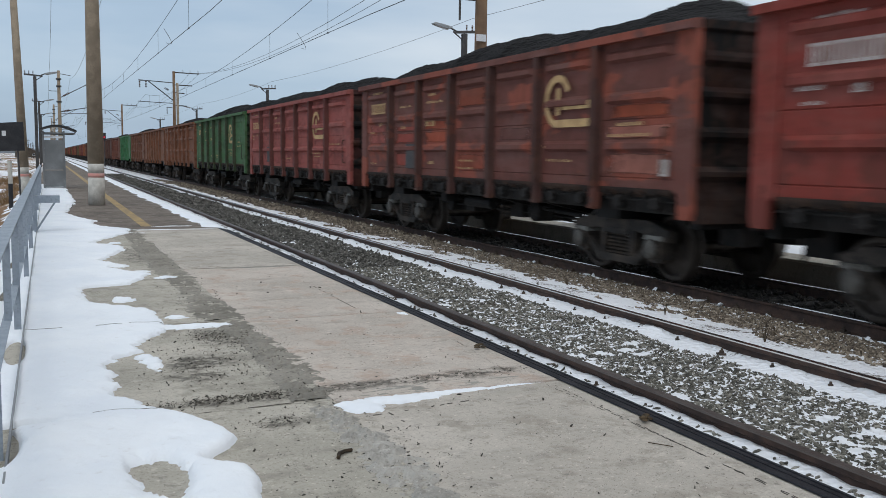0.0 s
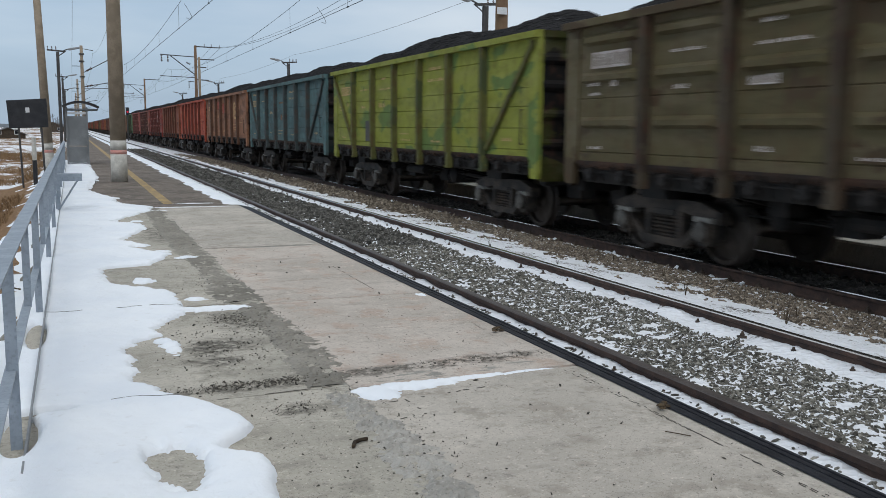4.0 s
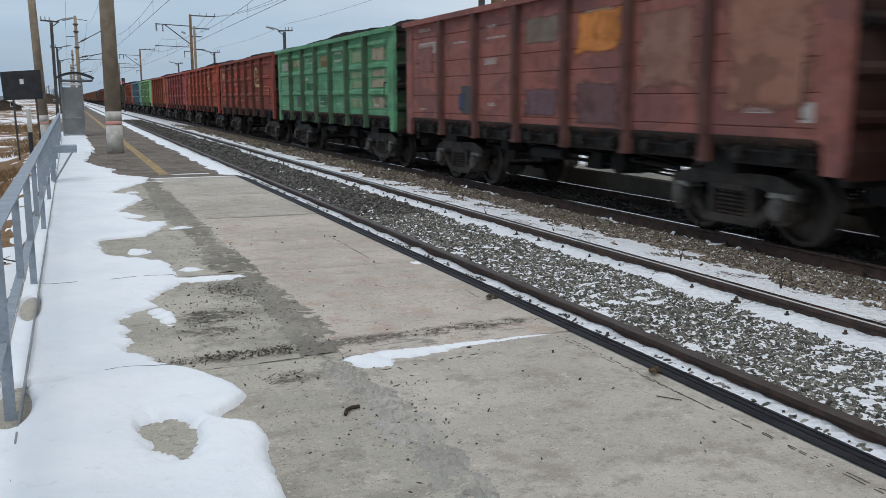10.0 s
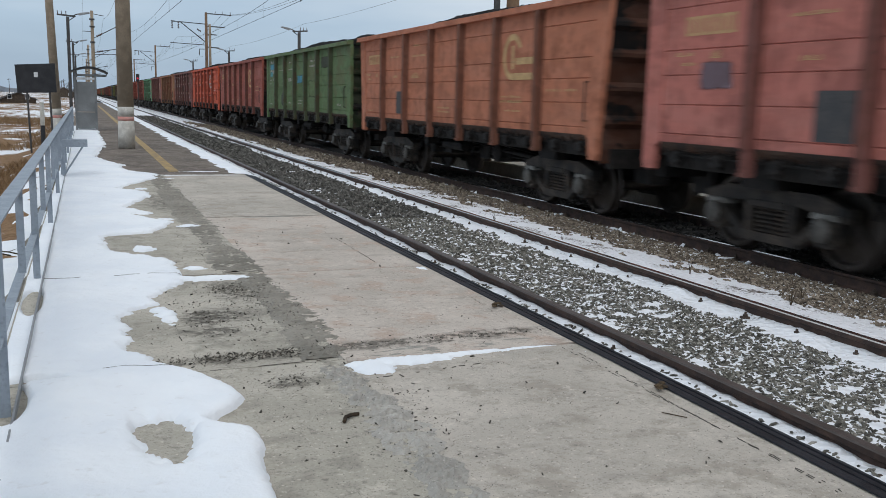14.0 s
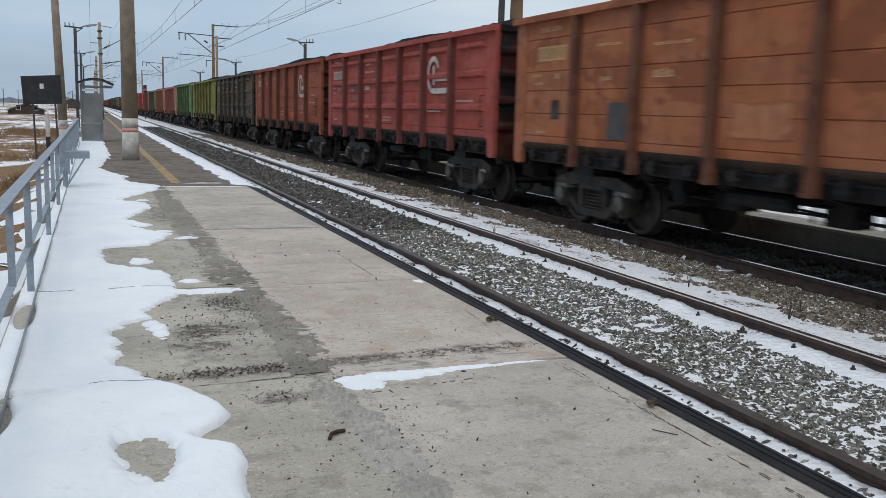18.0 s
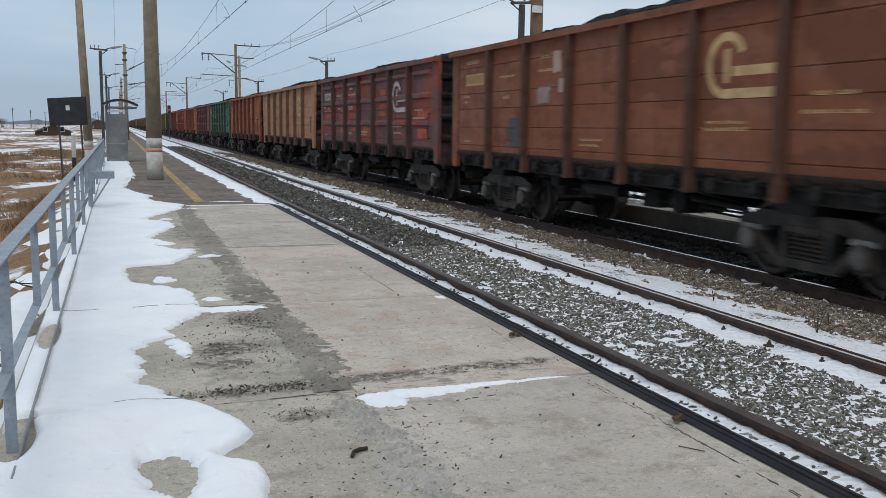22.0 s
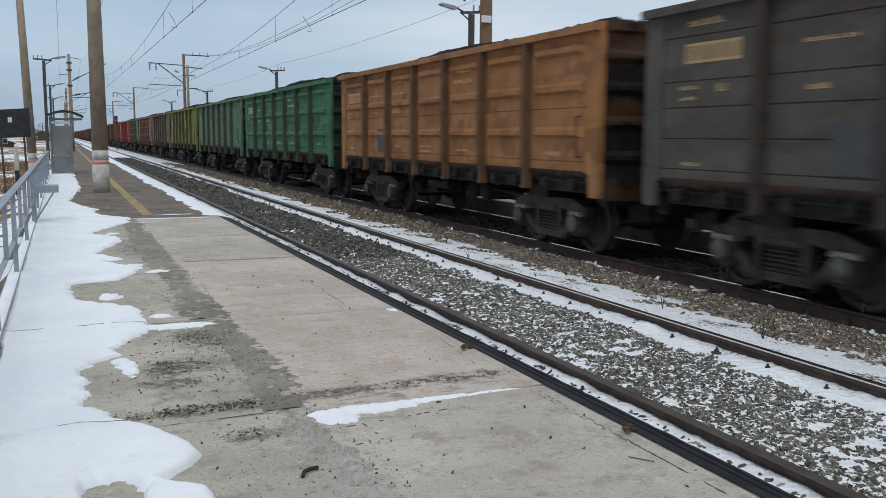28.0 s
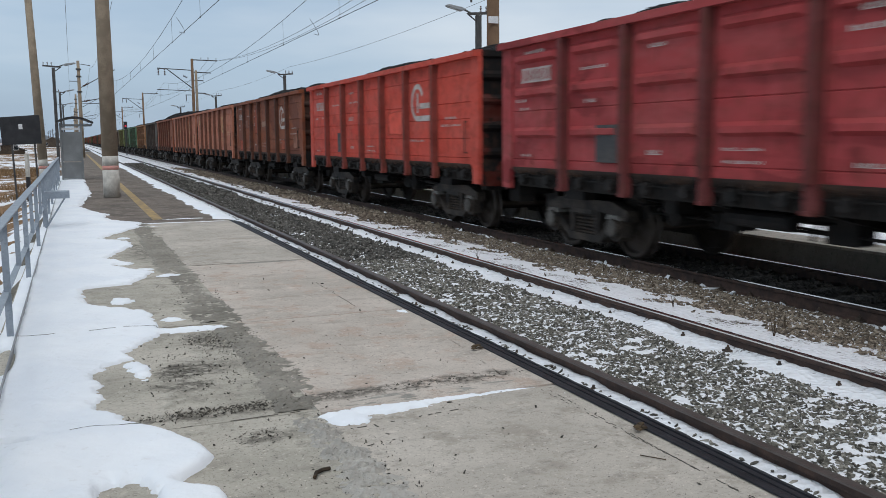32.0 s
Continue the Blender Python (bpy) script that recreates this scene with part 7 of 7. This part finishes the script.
# how far single wagons stand before or behind the even spacing, in metres
SLACK = [0, -.05, -.1, -.12, -.1, -.02, 0, .05, .12, .15, .2, .2, .2, .2, .24, .28, .32, .4, .44, .54, .62, .58, .54, .5, .4, .2, .05, .03, 0, .04, .12, .16, .16, 0, -.2, -.22, -.1, -.1, -.38, -1.3, -1.6, -1.85, -1.95, -2.1, -2.25, -2.35, -2.3, -2.22, -2.15, -2.3, -2.4, -2.45, -2.5, -2.5]
ALBEDO = 0.97


def coat(c, f=ALBEDO):
    r, g, b = lin(*c)[:3]
    return (min(0.9, 1.08 * f * r), min(0.9, f * g), min(0.9, 0.93 * f * b), 1.0)


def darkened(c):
    """The same coat made darker and browner, as on the stakes."""
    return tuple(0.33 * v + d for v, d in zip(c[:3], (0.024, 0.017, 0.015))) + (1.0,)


TRAIN = []
WHITE_MARKS = (7, 10, 12, 15, 16, 21, 24, 42, 18, 31, 34, 43, 51, 52)
# lines of unreadable lettering on a wagon's side: y, z, length, height
STENCILS = [(5.3, 3.20, 0.75, 0.11), (5.65, 2.46, 0.40, 0.07), (5.62, 2.33, 0.36, 0.06), (5.0, 2.46, 0.20, 0.13), (3.44, 2.84, 0.80, 0.06), (3.5, 2.40, 0.34, 0.08), (1.9, 3.05, 0.42, 0.07), (1.75, 2.84, 1.0, 0.06), (1.95, 2.42, 0.55, 0.16), (5.5, 1.52, 0.40, 0.06), (1.95, 1.62, 0.34, 0.09), (0.2, 1.66, 0.75, 0.05), (0.2, 1.56, 0.75, 0.05)]
EMBLEM_TEXT = [(-3.2, 1.92, 0.95, 0.05), (-3.2, 1.80, 1.0, 0.06), (-3.3, 1.68, 0.8, 0.05), (-5.1, 2.24, 0.7, 0.07), (-5.1, 2.06, 1.1, 0.06)]
REAR_TEXT = [(-1.72, 3.08, 0.75, 0.09), (-1.72, 2.86, 1.0, 0.09), (-1.72, 1.58, 0.6, 0.07), (-5.2, 1.60, 0.5, 0.09)]
LOWER_RUST = wagon_paint("rusted_lower_edge", (0.048, 0.030, 0.022, 1), (0.024, 0.018, 0.015, 1), 0.6, 0.6, 0.0)


def wagon(k, word, c1, c2, share, style, lean, mark, extra, full):
    w = group_at("coal_wagon", pose(XF, 0, 0), f"{word} open railway wagon heaped with black coal", "railway wagon", "wagons of the coal train")
    slack = SLACK[k] if 0 <= k < len(SLACK) else (-2.5 if k > 0 else 0.0)
    TRAIN.append((w, LEAD + slack - PITCH * k - HALF_LEN))
    heap_mesh = HEAPS[(k % 2) + (0 if -3 < k < 8 or k == 46 else 2)]
    paint = wagon_paint(f"paint_{word.replace(' ', '_').replace('-', '_')}", coat(c1), coat(c2), share, mark=coat(extra) if extra else None)
    # end walls: soot plus the shade of the gap, both put into the colour
    soot_shade = wagon_paint(f"sooty_{word.replace(' ', '_').replace('-', '_')}", coat(c1, 0.13), (0.010, 0.009, 0.009, 1), 0.5)
    dark_rusted = wagon_paint(f"rusted_{word.replace(' ', '_').replace('-', '_')}", darkened(coat(c1)), darkened(coat(c2)), share, 0.5, 0.1)
    if not full:
        put("body", WHOLE_BODY[style], w, None, "", paint)
        put("coal_load", heap_mesh, w, None, "heap of black coal")
        for y in (-4.325, 4.325):
            put("bogie", WHOLE_BOGIE, w, pose(0, y, 0), "dark greasy cast bogie")
        put("underframe", FLOOR, w)
        return
    for name, me, m in side_parts(style, lean):
        put(name, me, w, m, "", dark_rusted if name == "side_stake" else LOWER_RUST if name == "lower_edge" else paint)
    put("corner_post", BACK_POST[lean], w, pose(-SIDE, 0, 0), "", paint)
    put("far_side", FAR_SIDE[style][lean], w, None, "", paint)
    put("end_wall", END_WALL[lean], w, None, "ribbed end wall with soot and the gap's shade in its colour", soot_shade)
    put("end_wall", END_WALL[lean], w, RIGHT, "ribbed end wall with soot and the gap's shade in its colour", soot_shade)
    put("coal_load", heap_mesh, w, RIGHT if k % 2 else None, "heap of black coal")
    put("underframe", FLOOR, w)
    put("brake_gear", BRAKE, w)
    for m in (None, RIGHT):
        put("coupler", COUPLER, w, m)
        put("end_ladder", LADDER, w, m)
    put("grab_handle", GRAB, w, pose(-SIDE, -5.9, 0))
    for y in (-5.3, -3.44, -1.72, 0.0, 1.72, 3.44, 5.3):
        put("discharge_flap", HATCH, w, pose(-SIDE, y, 0.07))
    for y in (-4.325, 4.325):
        bogie(w, y)
    tone = MARK_WHITE if mark == 2 or k in WHITE_MARKS else MARK_YELLOW
    x = -SIDE - (0.016 if style else 0.008)
    if style == 0:
        x -= 0.045
    r = random.Random(900 + k)
    for n in range(8):
        put("number_bar", NUMBER, w, pose(x, 5.62 - 0.125 * n, 2.86 - 0.02 * (k % 3)), "", tone)
    lines_of = STENCILS + (EMBLEM_TEXT if mark else REAR_TEXT)
    for y, z, wide, high in lines_of:
        if r.random() < 0.15:
            continue
        y, z = y + r.uniform(-0.06, 0.06), z + r.uniform(-0.04, 0.04)
        put("stencil_bar", SMALL[r.randrange(6)], w, pose(x, y, z) @ Matrix.Diagonal((1, 0.9 * wide, 0.72 * high, 1)), "", tone)
    if k in (0, 11, 16, 31):
        put("white_panel", WHITE_SQUARE, w, pose(x, -5.93, 1.62), "white stencilled square")
    if mark:
        put("emblem", EMBLEM, w, pose(x, -3.2, 2.62), "faded round painted emblem", tone)
    paint_patches(w, k, style, PATCHES.get(k, ()))
    if k in (5, 6):
        for s in (-1, 1):
            bm = bmesh.new()
            bar(bm, (-SIDE - 0.05, s * 4.45, SHEET + 0.1), (-SIDE - 0.05, s * 6.3, TOP - 0.2), 0.07, 0.10)
            part("diagonal_brace", bm, dark_rusted, w)
    if k == 38:
        bm = bmesh.new()
        box(bm, -1.42, 1.42, -HALF_LEN - 0.95, -HALF_LEN - 0.1, 1.0, 1.08)
        part("end_platform", bm, IRON_DARK, w, "brake platform at the wagon's end")
        for x in (-1.40, -0.5, 0.5, 1.40):
            bm = bmesh.new()
            bar(bm, (x, -HALF_LEN - 0.92, 1.0), (x, -HALF_LEN - 0.92, 2.2), 0.06, 0.06)
            part("railing_post", bm, paint, w)
        for z in (1.6, 2.2):
            bm = bmesh.new()
            bar(bm, (-1.43, -HALF_LEN - 0.92, z), (1.43, -HALF_LEN - 0.92, z), 0.05, 0.06)
            bar(bm, (-1.40, -HALF_LEN - 0.92, z), (-1.40, -HALF_LEN - 0.05, z), 0.05, 0.06)
            part("railing_bar", bm, paint, w)
    if style or k % 3 != 1:
        put("stencil_panel", PLATE, w, pose(x, 3.05, 1.74), "dark square stencil panel")


for k in range(len(AHEAD) + 30):
    word, c = AHEAD[k] if k < len(AHEAD) else [("brown", (120, 74, 58)), ("dark brown", (88, 62, 54)), ("maroon", (116, 66, 62)), ("olive", (88, 86, 60)), ("brown", (134, 84, 60))][k * 3 % 5]
    wagon(-1 - k, word, c, tuple(int(0.85 * v) for v in c), 0.25, k % 2, 0, 1, None, k < 2)
for k, row in enumerate(COATS):
    wagon(k, *row, True)

def motions():
    """The train rolls by at a steady speed; wheelsets turn while they pass the platform."""
    start = {}
    for w, y in TRAIN:
        start[w] = y
        walk(w, [(t, pose(XF, y + SPEED * t, 0)) for t in (0.0, 16.0, 32.0)])
    turn = SPEED / 0.4785
    for wheel, w in WHEELS:
        away = wheel.location.y + wheel.parent.location.y + start[w]
        t0, t1 = max(0.0, (2.0 - away) / SPEED), min(32.0, (26.0 - away) / SPEED)
        if t1 <= 0 or t0 >= 32:
            continue
        steps = [t0 + 0.0333 * k for k in range(int((t1 - t0) / 0.0333) + 1)]
        rows = [(t, pose(0, wheel.location.y, 0.4785, -math.degrees(turn * (t - t0)))) for t in steps]
        if t0 > 0.02:
            rows.insert(0, (0.0, rows[0][1]))
        if rows[-1][0] < 31.98:
            rows.append((32.0, rows[-1][1]))
        walk(wheel, rows)


motions()
